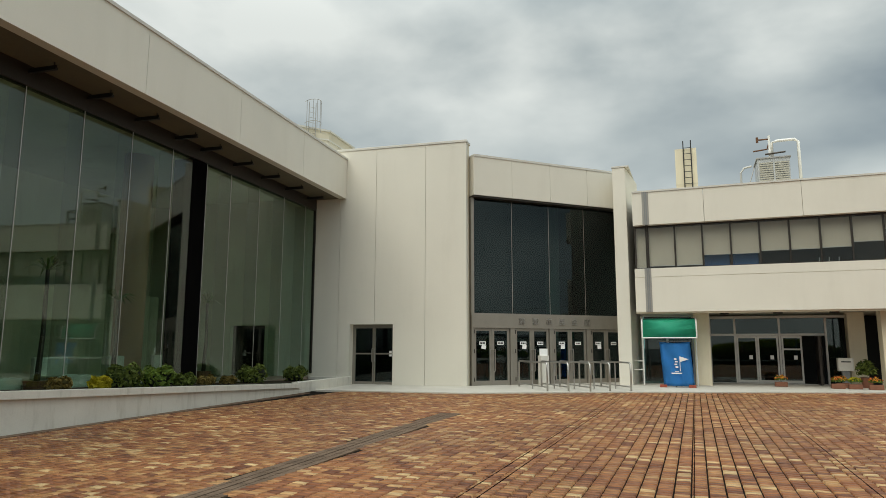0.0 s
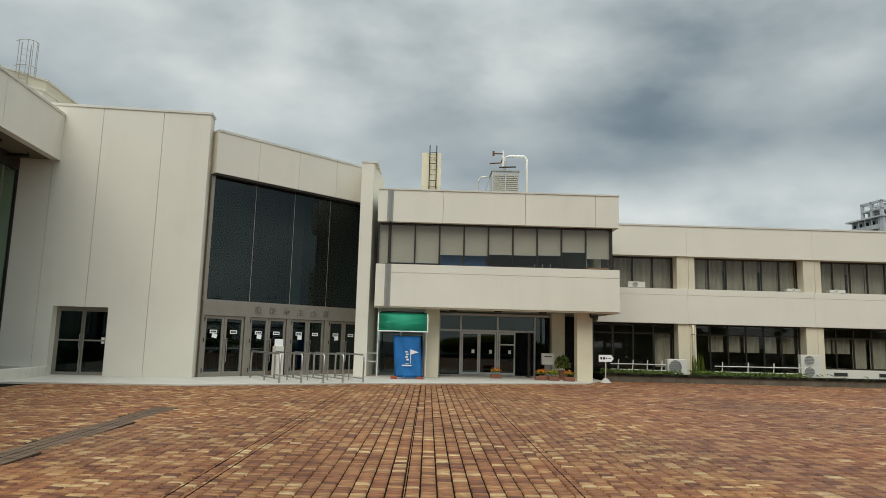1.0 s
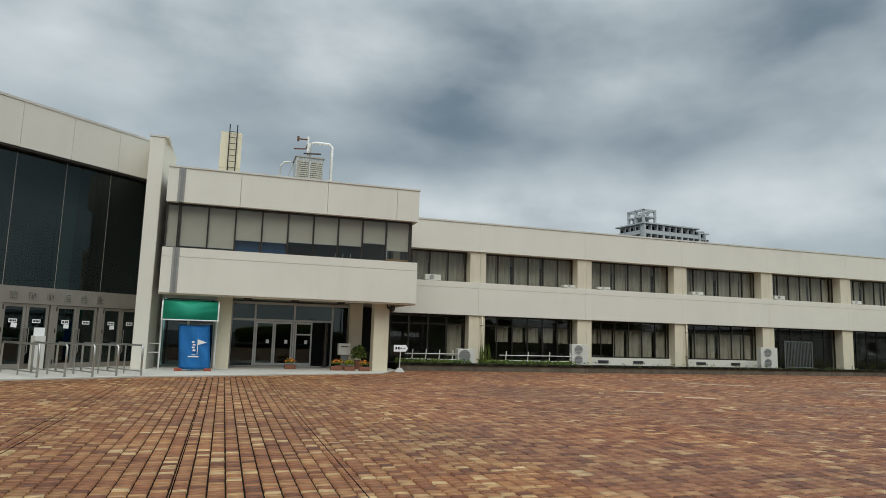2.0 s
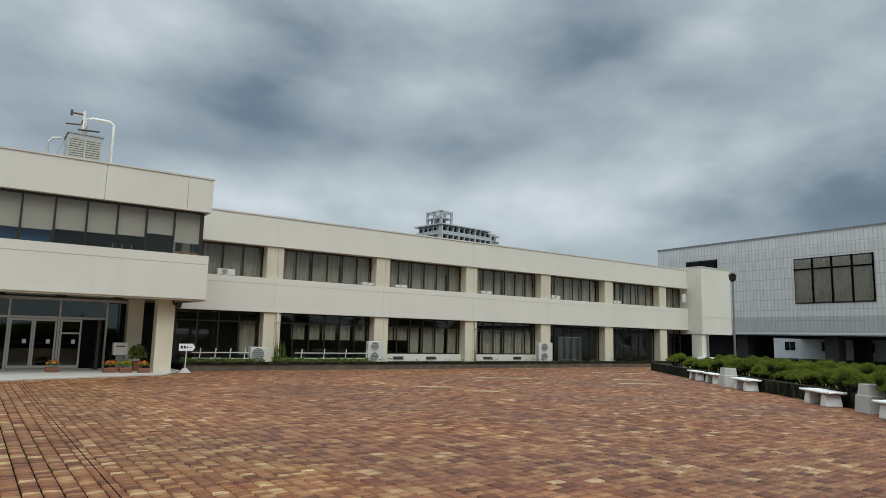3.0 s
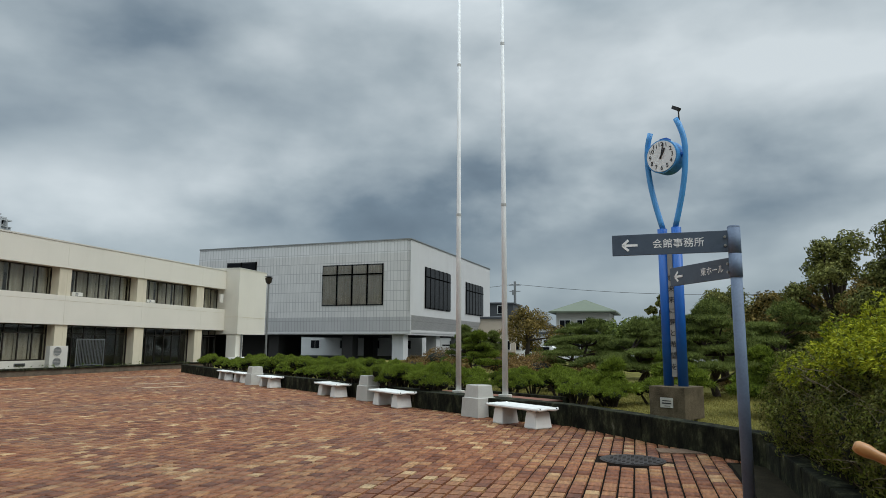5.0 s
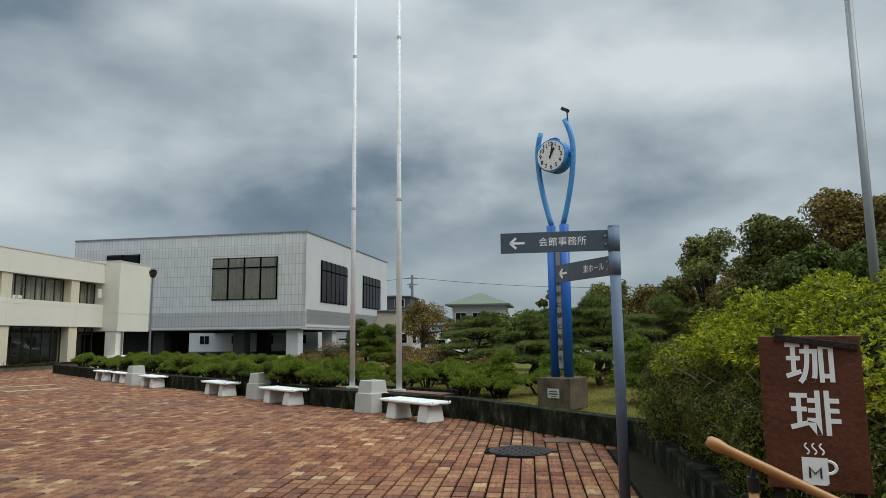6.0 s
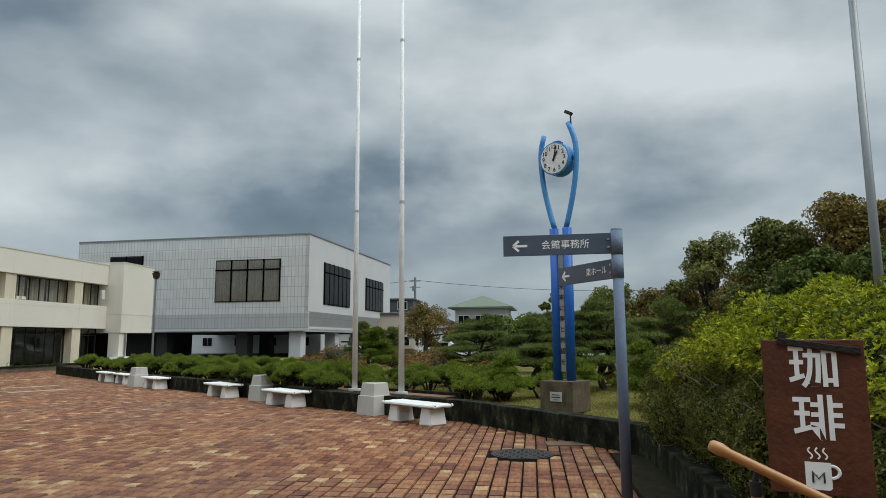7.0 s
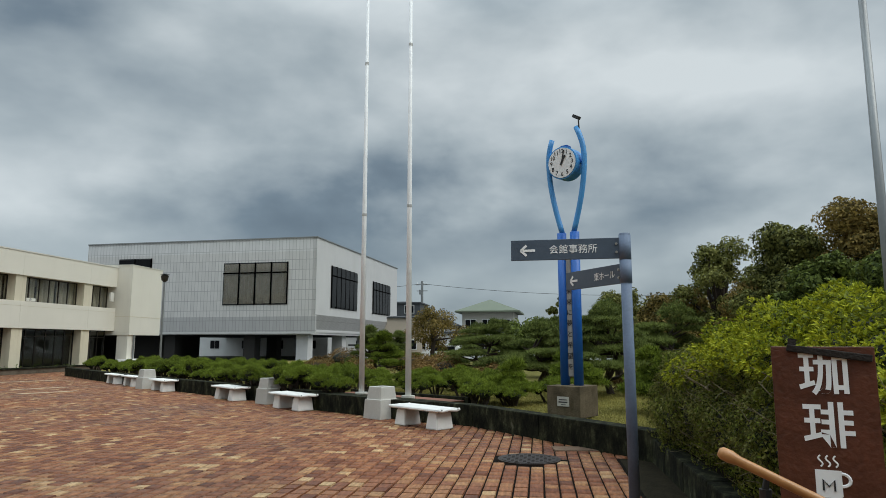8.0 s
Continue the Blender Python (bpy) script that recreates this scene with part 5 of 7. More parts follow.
air_conditioner(24.2, 24.72, 3.92, 0.7, 0.2, 1)
air_conditioner(29.6, 24.72, 3.92, 0.7, 0.25, 1)
air_conditioner(35.2, 24.72, 3.92, 0.7, 0.22, 1)


def low_fence(x0, x1, y):
    f = thing("bamboo_rail", "low pale bamboo rail in the planting bed", "fence", group="bed rails")
    for x in np.linspace(x0, x1, 4):
        part("stake", tube([(x, y, 0.26), (x + 0.05, y, 0.86)], 0.024, 6), PLASTIC, f)
    part("rail", tube([(x0 - 0.3, y - 0.04, 0.68), (x1 + 0.2, y - 0.04, 0.69)], 0.02, 6), PLASTIC, f)
    part("rail", tube([(x0 - 0.3, y - 0.04, 0.46), (x1 + 0.2, y - 0.04, 0.45)], 0.017, 6), PLASTIC, f)


low_fence(8.4, 10.2, 23.3)
low_fence(12.7, 15.9, 23.3)


def weeds(x0, x1, n):
    c = np.stack([RNG.uniform(x0, x1, n), RNG.uniform(22.9, 23.9, n), 0.27 + 0.20 * RNG.uniform(0, 1, n) ** 2], 1)
    ob = new("weeds", leaf_mesh("weeds", c, np.tile([0, -0.4, 1.0], (n, 1)), 0.22, 0.05, GRASS))
    tagged(ob, "green weeds and low ground cover in the planting bed", "plants", kind="stuff")


weeds(7.8, 11.0, 1500)
weeds(11.6, 16.1, 2200)
weeds(16.5, 41.0, 260)
# ---- grey library building on columns ----
LIB = pose(57.0, 15.4, 0, 0, 0, -4)


def library():
    g = thing("library_building", "grey tiled building raised on columns beyond the garden", "building", LIB)
    w, d, z0, z1 = 25.5, 23.5, 2.36, 10.97
    part("tiled_wall", boxes((0.0, 0.3, 0.012, d, 3.95, 9.75)), GREY_TILE, g, "west wall faced with small grey tiles")
    part("upper_tiles", boxes((0.0, 0.3, 0.012, d, 9.75, z1 - 0.05)), GREY_TILE_TOP, g, "paler band of tiles under the roof")
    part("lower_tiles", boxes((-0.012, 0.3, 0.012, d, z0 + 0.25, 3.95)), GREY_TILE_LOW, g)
    part("front_wall", boxes((0.0, w, 0, 0.3, 4.1, z1 - 0.05)), GREY_PANEL, g, "smooth pale grey panel wall")
    bm = bmesh.new()
    v = [bm.verts.new(p) for p in ((0, 0.0, 4.1), (w, 0.0, 4.1), (w, 0.5, 2.75), (0, 0.5, 2.75), (0, 0.3, 4.1), (w, 0.3, 4.1))]
    bm.faces.new((v[3], v[2], v[1], v[0]))
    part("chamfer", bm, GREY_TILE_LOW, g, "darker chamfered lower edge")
    part("sill_band", boxes((-0.03, 0.3, 0.0, d, z0 + 0.08, z0 + 0.25)), GREY_PANEL, g, "pale band along the lower edge")
    part("underside", boxes((0.1, w - 0.1, 0.5, d, z0, z0 + 0.2), (0.1, w - 0.1, 0.42, 0.6, z0 + 0.2, 2.8)), GREY_PANEL, g)
    # sheet under the real underside, near-black to paint the shade there
    part("shade_sheet", boxes((0.12, w - 0.12, 0.52, d - 0.02, z0 - 0.03, z0 - 0.004)), SHADE_FILL, g)
    part("roof", boxes((0.2, w, 0.2, d, z1 - 0.4, z1 - 0.1)), GREY_PANEL, g)
    part("coping", boxes((-0.08, w + 0.08, -0.08, 0.35, z1 - 0.05, z1 + 0.05), (-0.08, 0.35, 0.35, d, z1 - 0.05, z1 + 0.05)), LAMP_POLE, g)
    part("back_walls", boxes((w - 0.3, w, 0.3, d, z0, z1 - 0.1), (0.3, w - 0.3, d - 0.3, d, z0, z1 - 0.1)), GREY_PANEL, g)

    def lib_window(side, a, b, lo, hi, n, drape):
        win = part("window", boxes(*(((-0.03, 0.02, a, b, lo, hi),) if side == "w" else ((a, b, -0.03, 0.02, lo, hi),))), BLACK, g, "black-framed window")
        pitch = (b - a) / n
        for i in range(n):
            p, q = a + i * pitch + 0.09, a + (i + 1) * pitch - 0.09
            for z, y in ((lo + 0.12, hi - 1.0), (hi - 0.88, hi - 0.12)):
                rows = (-0.11, -0.10, p, q, z, y) if side == "w" else (p, q, -0.11, -0.10, z, y)
                part("pane", boxes(rows), GLASS if drape else GLASS_FAR, win)
            if drape:
                bm = bmesh.new()
                folds = [(-0.035 - 0.055 * (k % 2) * (0.6 + 0.4 * math.sin(k * 1.7 + i)), p + (q - p) * k / 16) for k in range(17)]
                lower = [bm.verts.new((x, y, lo + 0.12)) for x, y in folds]
                upper = [bm.verts.new((x, y, hi - 0.12)) for x, y in folds]
                for k in range(16):
                    bm.faces.new((lower[k], lower[k + 1], upper[k + 1], upper[k]))
                part("drape", bm, DRAPE, win, "grey-brown drawn curtain")
            fr = (-0.12, -0.03, a + i * pitch - 0.05, a + i * pitch + 0.05, lo, hi) if side == "w" else (a + i * pitch - 0.07, a + i * pitch + 0.07, -0.12, -0.03, lo, hi)
            part("mullion", boxes(fr), DULL_BLACK, win)
        bar = (-0.12, -0.03, a, b, hi - 1.0, hi - 0.88) if side == "w" else (a, b, -0.12, -0.03, hi - 1.0, hi - 0.88)
        part("transom", boxes(bar), DULL_BLACK, win)

    lib_window("w", 2.72, 9.02, 5.0, 8.82, 4, True)
    lib_window("w", 16.5, 20.0, 8.2, 9.47, 2, False)
    lib_window("u", 3.5, 10.6, 4.85, 8.8, 6, False)
    lib_window("u", 15.8, 22.4, 4.85, 8.45, 6, False)
    # rear columns get the near-black colour as painted shade, front ones stay pale
    for x, y in ((0.6, 0.9), (0.6, 6.0), (0.6, 14), (9, 0.9), (16.5, 0.9), (9, 8), (16.5, 8), (24, 0.9)):
        part("column", boxes((x, x + 1.1, y, y + 1.1, -0.05, z0)), GREY_PANEL if y < 5 else SHADE_FILL, g)
    # block added below the building to fill the gap with painted shade
    part("shade_block", boxes((3.0, 7.0, 15.5, 22.0, -0.05, z0)), SHADE_FILL, g)
    part("porch_canopy", boxes((7.0, 14.0, -3.0, -0.5, 1.35, 1.5)), BLACK, g)
    for x in (7.3, 13.6):
        part("canopy_post", boxes((x, x + 0.15, -2.6, -2.45, -0.05, 1.35)), BLACK, g)


# narrow dark streaks stand in for shade in the drape's folds
DRAPE = material("grey_brown_drape", (0.34, 0.29, 0.24), 0.9, vary=0.2, scale=2, stain_shade=0.95, stain_shade_stretch=(1, 2.6, 0.05))
GLASS_FAR = material("far_dark_glass", (0.010, 0.011, 0.013), 0.25, vary=0.3, spec=0.06)
library()


def far_tower():
    t = thing("apartment_tower", "distant grey concrete apartment block with balconies and roof frame", "building", pose(124.8, 171.9, 0, 0, 0, 6))
    L, D, top = 27.5, 13.5, 38.9
    part("mass", boxes((1.4, L - 0.6, 1.4, D, 0, top - 0.4)), TOWER, t)
    part("roof", boxes((-0.4, L - 4.5, -0.4, D + 0.3, top - 0.4, top), (L - 4.5, L + 0.4, 0.4, D + 0.3, top - 1.6, top - 1.2)), TOWER, t)
    for fl in range(4):
        z = top - 0.4 - 3.0 * fl
        part("balcony", boxes((0.0, L - 4.6, 0.0, 0.15, z - 3.0, z - 1.9)), TOWER, t)
        part("balcony", boxes((L - 4.4, L + 0.2, 0.5, 0.65, z - 4.2, z - 3.1)), TOWER, t)
        part("balcony", boxes((0.0, 0.15, 0.15, D, z - 3.0, z - 1.9)), TOWER, t)
        part("balcony_slab", boxes((0.0, L, 0.0, 1.4, z - 3.15, z - 3.0)), TOWER, t)
        part("balcony_slab", boxes((0.0, 1.4, 1.4, D, z - 3.15, z - 3.0)), TOWER, t)
        for i in range(10):
            x = 1.6 + i * 2.55
            win = part("window", boxes((x + 0.2, x + 2.2, 1.3, 1.41, z - 2.2, z - 0.5)), GLASS_FAR, t)
            part("glazing_bar", boxes((x + 1.1, x + 1.28, 1.2, 1.3, z - 2.8, z - 0.5)), TOWER, win)
        for i in range(5):
            y = 1.7 + i * 2.45
            part("window", boxes((1.3, 1.41, y + 0.3, y + 1.9, z - 2.8, z - 0.6)), GLASS_FAR, t)
            part("rail_post", boxes((0.0, 0.3, y, y + 0.25, z - 3.0, z)), TOWER, t)
    for i in range(11):
        x, half = 0.35 + i * 2.55, (0.32 if i % 3 == 0 else 0.14)
        part("fin", boxes((x - half, x + half, -0.06, 1.4, 22, top - (0.4 if i < 9 else 1.6))), TOWER, t)
    for x in (0.6, 5.2):
        for y in (1.0, 4.5, 8.0):
            part("frame_post", boxes((x - 0.35, x + 0.35, y - 0.35, y + 0.35, top, top + 4.4)), TOWER, t)
    part("frame_beam", boxes((0.25, 5.55, 0.65, 1.35, top + 3.8, top + 4.4), (0.25, 5.55, 7.65, 8.35, top + 3.8, top + 4.4), (0.25, 0.95, 1.35, 7.65, top + 3.8, top + 4.4), (4.85, 5.55, 1.35, 7.65, top + 3.8, top + 4.4)), TOWER, t)
    part("frame_floor", boxes((0.25, 5.55, 0.65, 8.35, top + 1.8, top + 2.2)), TOWER, t)
    part("lift_room", boxes((1.8, 4.8, 4.9, 7.6, top, top + 1.9)), TOWER, t)
    part("mast", tube([(2.5, 4.5, top + 1.8), (2.5, 4.5, top + 5.6)], 0.07, 6), TOWER, t)


far_tower()


def house(name, label, x, y, rz, w, d, h, wall_mat, roof_mat, roof_h, over=0.5, hip=True, windows=3):
    g = thing(name, label, "house", pose(x, y, -0.05, 0, 0, rz), "houses beyond the garden")
    part("wall", boxes((-w / 2, w / 2, -d / 2, d / 2, 0, h)), wall_mat, g)
    bm = bmesh.new()
    a, b = w / 2 + over, d / 2 + over
    ridge = max(0.0, a - b) if hip else a
    ridge_y = max(0.0, b - a) if hip else 0.0
    low = [bm.verts.new(p) for p in ((-a, -b, h), (a, -b, h), (a, b, h), (-a, b, h))]
    e2 = [bm.verts.new((p.co.x, p.co.y, h + 0.18)) for p in low]
    if ridge_y:
        r = [bm.verts.new((0, -ridge_y, h + roof_h)), bm.verts.new((0, ridge_y, h + roof_h))]
        fs = ((e2[0], e2[1], r[0]), (e2[1], e2[2], r[1], r[0]), (e2[2], e2[3], r[1]), (e2[3], e2[0], r[0], r[1]))
    else:
        r = [bm.verts.new((-ridge - 0.01, 0, h + roof_h)), bm.verts.new((ridge + 0.01, 0, h + roof_h))]
        fs = ((e2[0], e2[1], r[1], r[0]), (e2[1], e2[2], r[1]), (e2[2], e2[3], r[0], r[1]), (e2[3], e2[0], r[0]))
    for f in fs:
        bm.faces.new(f)
    bm.faces.new(low[::-1])
    for i in range(4):
        bm.faces.new((low[i], low[(i + 1) % 4], e2[(i + 1) % 4], e2[i]))
    part("roof", bm, roof_mat, g)
    for fl in range(max(1, int(h // 2.4))):
        for i in range(windows):
            yy = -d / 2 + d * (i + 0.5) / windows
            zz = 0.9 + 2.45 * fl
            win = part("window", boxes((-w / 2 - 0.04, -w / 2 + 0.02, yy - 0.7, yy + 0.7, zz, zz + 1.2)), HOUSE_WHITE, g)
            part("pane", boxes((-w / 2 - 0.07, -w / 2 - 0.041, yy - 0.62, yy - 0.03, zz + 0.08, zz + 1.12), (-w / 2 - 0.07, -w / 2 - 0.041, yy + 0.03, yy + 0.62, zz + 0.08, zz + 1.12)), GLASS_FAR, win)
    return g


house("green_roof_house", "pale house with a green hipped roof behind the pines", 85, 2.0, -2, 8, 6.2, 5.35, HOUSE_GREY, ROOF_GREEN, 1.75, 0.8)
house("low_annex", "long low white building behind the garden trees", 70, -1.5, 0, 8, 14, 2.6, HOUSE_WHITE, ROOF_DARK, 0.6, 0.3, windows=5)
house("tan_house", "tan two-storey house beside the library", 82, 12.6, 5, 7, 5, 4.6, HOUSE_TAN, ROOF_DARK, 0.4, 0.2, windows=2)
house("dark_house", "dark narrow house behind the library", 96, 15.5, 0, 7, 6, 7.2, ROOF_DARK, ROOF_DARK, 0.5, 0.2, windows=2)
house("white_house", "white house with a grey gabled roof", 84, 8.5, 0, 8, 5, 3.6, HOUSE_WHITE, ROOF_DARK, 1.5, 0.3, windows=3)
house("far_shop", "low white shop seen through gaps in the pines", 62, -11.0, 0, 6, 16, 3.0, HOUSE_WHITE, ROOF_DARK, 0.3, 0.2, windows=4)
house("store_house", "low pale building behind the columns of the library", 88, 34.0, 0, 8, 22, 3.6, HOUSE_WHITE, ROOF_GREEN, 0.8, 0.6, windows=5)
house("shed_house", "low white building beyond the library", 92, 20.0, 0, 6, 12, 2.8, HOUSE_WHITE, ROOF_DARK, 0.5, 0.3, windows=3)


def parked_car(x, y, rz, mat, label):
    c = thing("parked_car", label, "car", pose(x, y, -0.05, 0, 0, rz), "parked cars")
    bm = prism([(-2.1, 0.3), (2.1, 0.3), (2.15, 0.75), (1.2, 0.95), (0.7, 1.45), (-1.3, 1.5), (-2.05, 0.95)], -0.8, 0.8, 0.06)
    part("body", turned(bm, pose(0, 0, 0, 90, 0, 0)), mat, c)
    for wy in (-0.83, 0.8):
        part("side_window", boxes((-1.2, 0.65, wy, wy + 0.03, 0.98, 1.38)), GLASS_FAR, c)
    for wx in (-1.35, 1.35):
        for wy in (-0.72, 0.72):
            tyre = part("wheel", turned(tube([(0, 0, -0.1), (0, 0, 0.1)], 0.31, 16), pose(wx, wy, 0.31, 90, 0, 0)), BLACK, c)
            part("rim", turned(tube([(0, 0, -0.11), (0, 0, 0.11)], 0.18, 12), pose(wx, wy, 0.31, 90, 0, 0)), STEEL, tyre)


parked_car(60.0, 4.4, 80, WHITE, "white parked car beyond the garden")
parked_car(61.0, -10.5, 85, STEEL, "silver parked car beyond the pines")


def utility_pole(x, y, h):
    p = thing("utility_pole", "grey concrete utility pole with cross arms", "pole", pose(x, y, -0.05), "utility poles")
    part("shaft", tube([(0, 0, 0), (0, 0, h)], [0.24, 0.17], 10), LAMP_POLE, p)
    part("cross_arm", boxes((-0.05, 0.05, -0.9, 0.9, h - 0.6, h - 0.5), (-0.05, 0.05, -0.8, 0.8, h - 1.5, h - 1.4)), LAMP_POLE, p)
    for yy in (-0.7, -0.25, 0.25, 0.7):
        part("insulator", tube([(0, yy, h - 0.4), (0, yy, h - 0.22)], 0.05, 6), HOUSE_WHITE, p)
    part("transformer", tube([(-0.25, 0.2, h - 2.0), (-0.25, 0.2, h - 1.3)], 0.2, 10), LAMP_POLE, p)


utility_pole(96.8, 12.95, 10.75)
utility_pole(104.8, -20.9, 9.3)
cable = thing("power_cable", "thin black cables slung between the utility poles", "cable")
for dz in (0.0,):
    part("wire", tube([(96.8 + 8 * t, 12.95 - 33.85 * t, 10.3 + dz - 1.45 * t - 2.2 * t * (1 - t)) for t in np.linspace(0, 1, 14)], 0.03, 5), BLACK, cable)
    part("wire", tube([(96.8 + 22 * t, 12.95 + 34 * t, 10.3 + dz + 0.2 * t - 1.5 * t * (1 - t)) for t in np.linspace(0, 1, 14)], 0.03, 5), BLACK, cable)

# ---- garden ----
inner = [(x + 0.22, y - 0.2) for x, y in EDGE]
lawn_outline = [(9.9, -6.5), *inner[1:], (47, 19.2), (56, 14), (56, -40), (9.9, -40)]
bm = prism(lawn_outline, -0.05, 0.22)
bmesh.ops.subdivide_edges(bm, edges=bm.edges[:], cuts=1)
tagged(part("lawn", bm, LAWN), "dry yellowish lawn of the pine garden", "lawn", kind="structure")


def garden_wall():
    g = thing("garden_wall", "low dark mossy concrete wall round the garden", "wall", kind="structure")
    for (x0, y0), (x1, y1) in zip(EDGE, EDGE[1:]):
        L = math.hypot(x1 - x0, y1 - y0)
        n = max(1, round(L / 1.8))
        ang = math.degrees(math.atan2(y1 - y0, x1 - x0))
        for i in range(n):
            a, b = i * L / n, (i + 1) * L / n - 0.012
            part("block", turned(boxes((a, b, -0.3, 0.0, -0.04, 0.40), bevel=0.018), pose(x0, y0, 0, 0, 0, ang)), OLD_STONE, g)


garden_wall()


def bench(x, y, rz, length=1.52):
    b = thing("bench", "white-painted slatted bench on two concrete blocks", "bench", pose(x, y, 0, 0, 0, rz), "benches along the garden wall")
    n = 23
    pitch = (length - 0.10) / n
    bm = bmesh.new()
    # one cross slat: flat on top, its ends rolled down
    prof = [(-0.245, 0.325), (-0.262, 0.345), (-0.255, 0.37), (-0.22, 0.386), (0.22, 0.386), (0.255, 0.37), (0.262, 0.345), (0.245, 0.325), (0.235, 0.34), (-0.235, 0.34)]
    ring = [[bm.verts.new((xx, yy, z)) for yy, z in prof] for xx in (-pitch / 2 + 0.003, pitch / 2 - 0.003)]
    k = len(prof)
    for i in range(k):
        bm.faces.new((ring[0][i], ring[1][i], ring[1][(i + 1) % k], ring[0][(i + 1) % k]))
    bm.faces.new(ring[0][::-1])
    bm.faces.new(ring[1])
    bmesh.ops.recalc_face_normals(bm, faces=bm.faces[:])
    me = mesh_of("slat", bm, WHITE)
    for i in range(n):
        slat = new("slat", me)
        slat.parent = b
        slat.matrix_local = pose(-length / 2 + 0.05 + pitch * (i + 0.5), 0, 0)
    for s in (-1, 1):
        ex = s * (length / 2 - 0.025)
        part("end_roll", tube([(ex, yy, 0.362 - 0.018 * math.sin(abs(yy) / 0.26 * 1.57) + (0.02 if abs(yy) > 0.2 else 0)) for yy in np.linspace(-0.262, 0.262, 9)], 0.028, 10), WHITE, b, "rolled end rail", smooth=True)
        for yy in (-0.2, 0.2):
            part("bolt", tube([(ex + s * 0.024, yy, 0.368), (ex + s * 0.032, yy, 0.368)], 0.012, 8), BLACK, b)
        part("bearer", boxes((-length / 2 + 0.06, length / 2 - 0.06, s * 0.13 - 0.025, s * 0.13 + 0.025, 0.31, 0.339)), IRON, b, "dark bearer under the slats")
        cx = s * length * 0.31
        bm = bmesh.new()
        v = [bm.verts.new((cx + sx * wx, sy * wy, z)) for z, wx, wy in ((0, 0.165, 0.21), (0.309, 0.125, 0.18)) for sx, sy in ((-1, -1), (1, -1), (1, 1), (-1, 1))]
        for f in ((3, 2, 1, 0), (4, 5, 6, 7), (0, 1, 5, 4), (1, 2, 6, 5), (2, 3, 7, 6), (3, 0, 4, 7)):
            bm.faces.new([v[i] for i in f])
        bmesh.ops.bevel(bm, geom=bm.edges[:], offset=0.015, segments=2, affect="EDGES")
        part("support", bm, WHITE, b, "chipped white concrete support")


for x, y, rz in ((14.08, -1.68, 50), (17.0, 2.05, 50), (19.35, 4.8, 49), (22.35, 8.65, 48), (24.6, 11.2, 48), (25.9, 12.8, 48)):
    bench(x, y, rz)


def pedestal(x, y, rz):
    p = thing("pedestal", "weathered pale concrete pedestal block between the benches", "pedestal", pose(x, y, 0, 0, 0, rz), "pedestals along the garden wall")
    bm = bmesh.new()
    rings = []
    for z, h in ((0, 0.275), (0.40, 0.255), (0.405, 0.225), (0.66, 0.195), (0.665, 0.185)):
        rings.append([bm.verts.new((sx * h, sy * h, z)) for sx, sy in ((-1, -1), (1, -1), (1, 1), (-1, 1))])
    for a, b in zip(rings, rings[1:]):
        for i in range(4):
            bm.faces.new((a[i], a[(i + 1) % 4], b[(i + 1) % 4], b[i]))
    bm.faces.new(rings[-1])
    bm.faces.new(rings[0][::-1])
    bmesh.ops.bevel(bm, geom=bm.edges[:], offset=0.005, segments=1, affect="EDGES")
    part("block", bm, CONCRETE, p)
    part("socket_plate", boxes((-0.1, 0.1, -0.1, 0.1, 0.66, 0.668)), ALU, p)


for x, y, rz in ((15.38, -0.55, 55), (18.35, 3.2, 55), (23.3, 9.85, 55)):
    pedestal(x, y, rz)

base = thing("flagpole_bed", "brick-edged flagpole bed set into the garden wall", "base", pose(16.1, -0.55, 0, 0, 0, 55))
part("slab", boxes((-1.6, 2.2, -0.75, 0.28, 0.2, 0.36), bevel=0.02), TERRACOTTA, base)
part("rim", boxes((-1.7, 2.3, -0.85, -0.75, 0.15, 0.42), (-1.7, 2.3, 0.28, 0.56, 0.0, 0.4), bevel=0.01), OLD_STONE, base)


def flagpole(x, y, z):
    f = thing("flagpole", "tall white tapered flagpole with ring joints", "flagpole", pose(x, y, z), "flagpoles")
    part("shaft", tube([(0, 0, 0), (0, 0, 4.4), (0, 0, 12.5)], [0.068, 0.054, 0.028], 14), POLE, f, smooth=True)
    part("collar", tube([(0, 0, 0), (0, 0, 0.08)], 0.15, 14), CONCRETE, f)
    for h in (4.3, 8.2):
        part("ring", tube([(0, 0, h), (0, 0, h + 0.06)], 0.062 - (h - 4.3) * 0.0035, 14), ALU_PALE, f)
    part("halyard", tube([(0.1, 0, 1.2), (0.085, 0, 12.3)], 0.006, 5), WHITE, f)
    part("cleat", boxes((0.08, 0.13, -0.02, 0.02, 1.1, 1.3)), STEEL, f)


flagpole(16.72, 0.26, 0.36)
flagpole(15.82, -1.04, 0.36)


def street_lamp(x, y, h):
    s = thing("street_lamp", "slim grey lamp post with a lantern head", "lamp", pose(x, y, 0))
    part("shaft", tube([(0, 0, 0), (0, 0, 1.2), (0, 0, h)], [0.1, 0.07, 0.055], 10), LAMP_POLE, s)
    part("head", tube([(0, 0, h), (0, 0, h + 0.1), (0, 0, h + 0.4), (0, 0, h + 0.5)], [0.08, 0.2, 0.26, 0.1], 12), BRONZE, s)
    part("cap", tube([(0, 0, h + 0.5), (0, 0, h + 0.56)], [0.3, 0.1], 12), BRONZE, s)


street_lamp(41.66, 20.5, 5.6)
tl = thing("tall_lamp_post", "tall grey lamp post standing behind the hedge", "lamp", pose(11.05, -8.66, 0, 0, 0, 0))
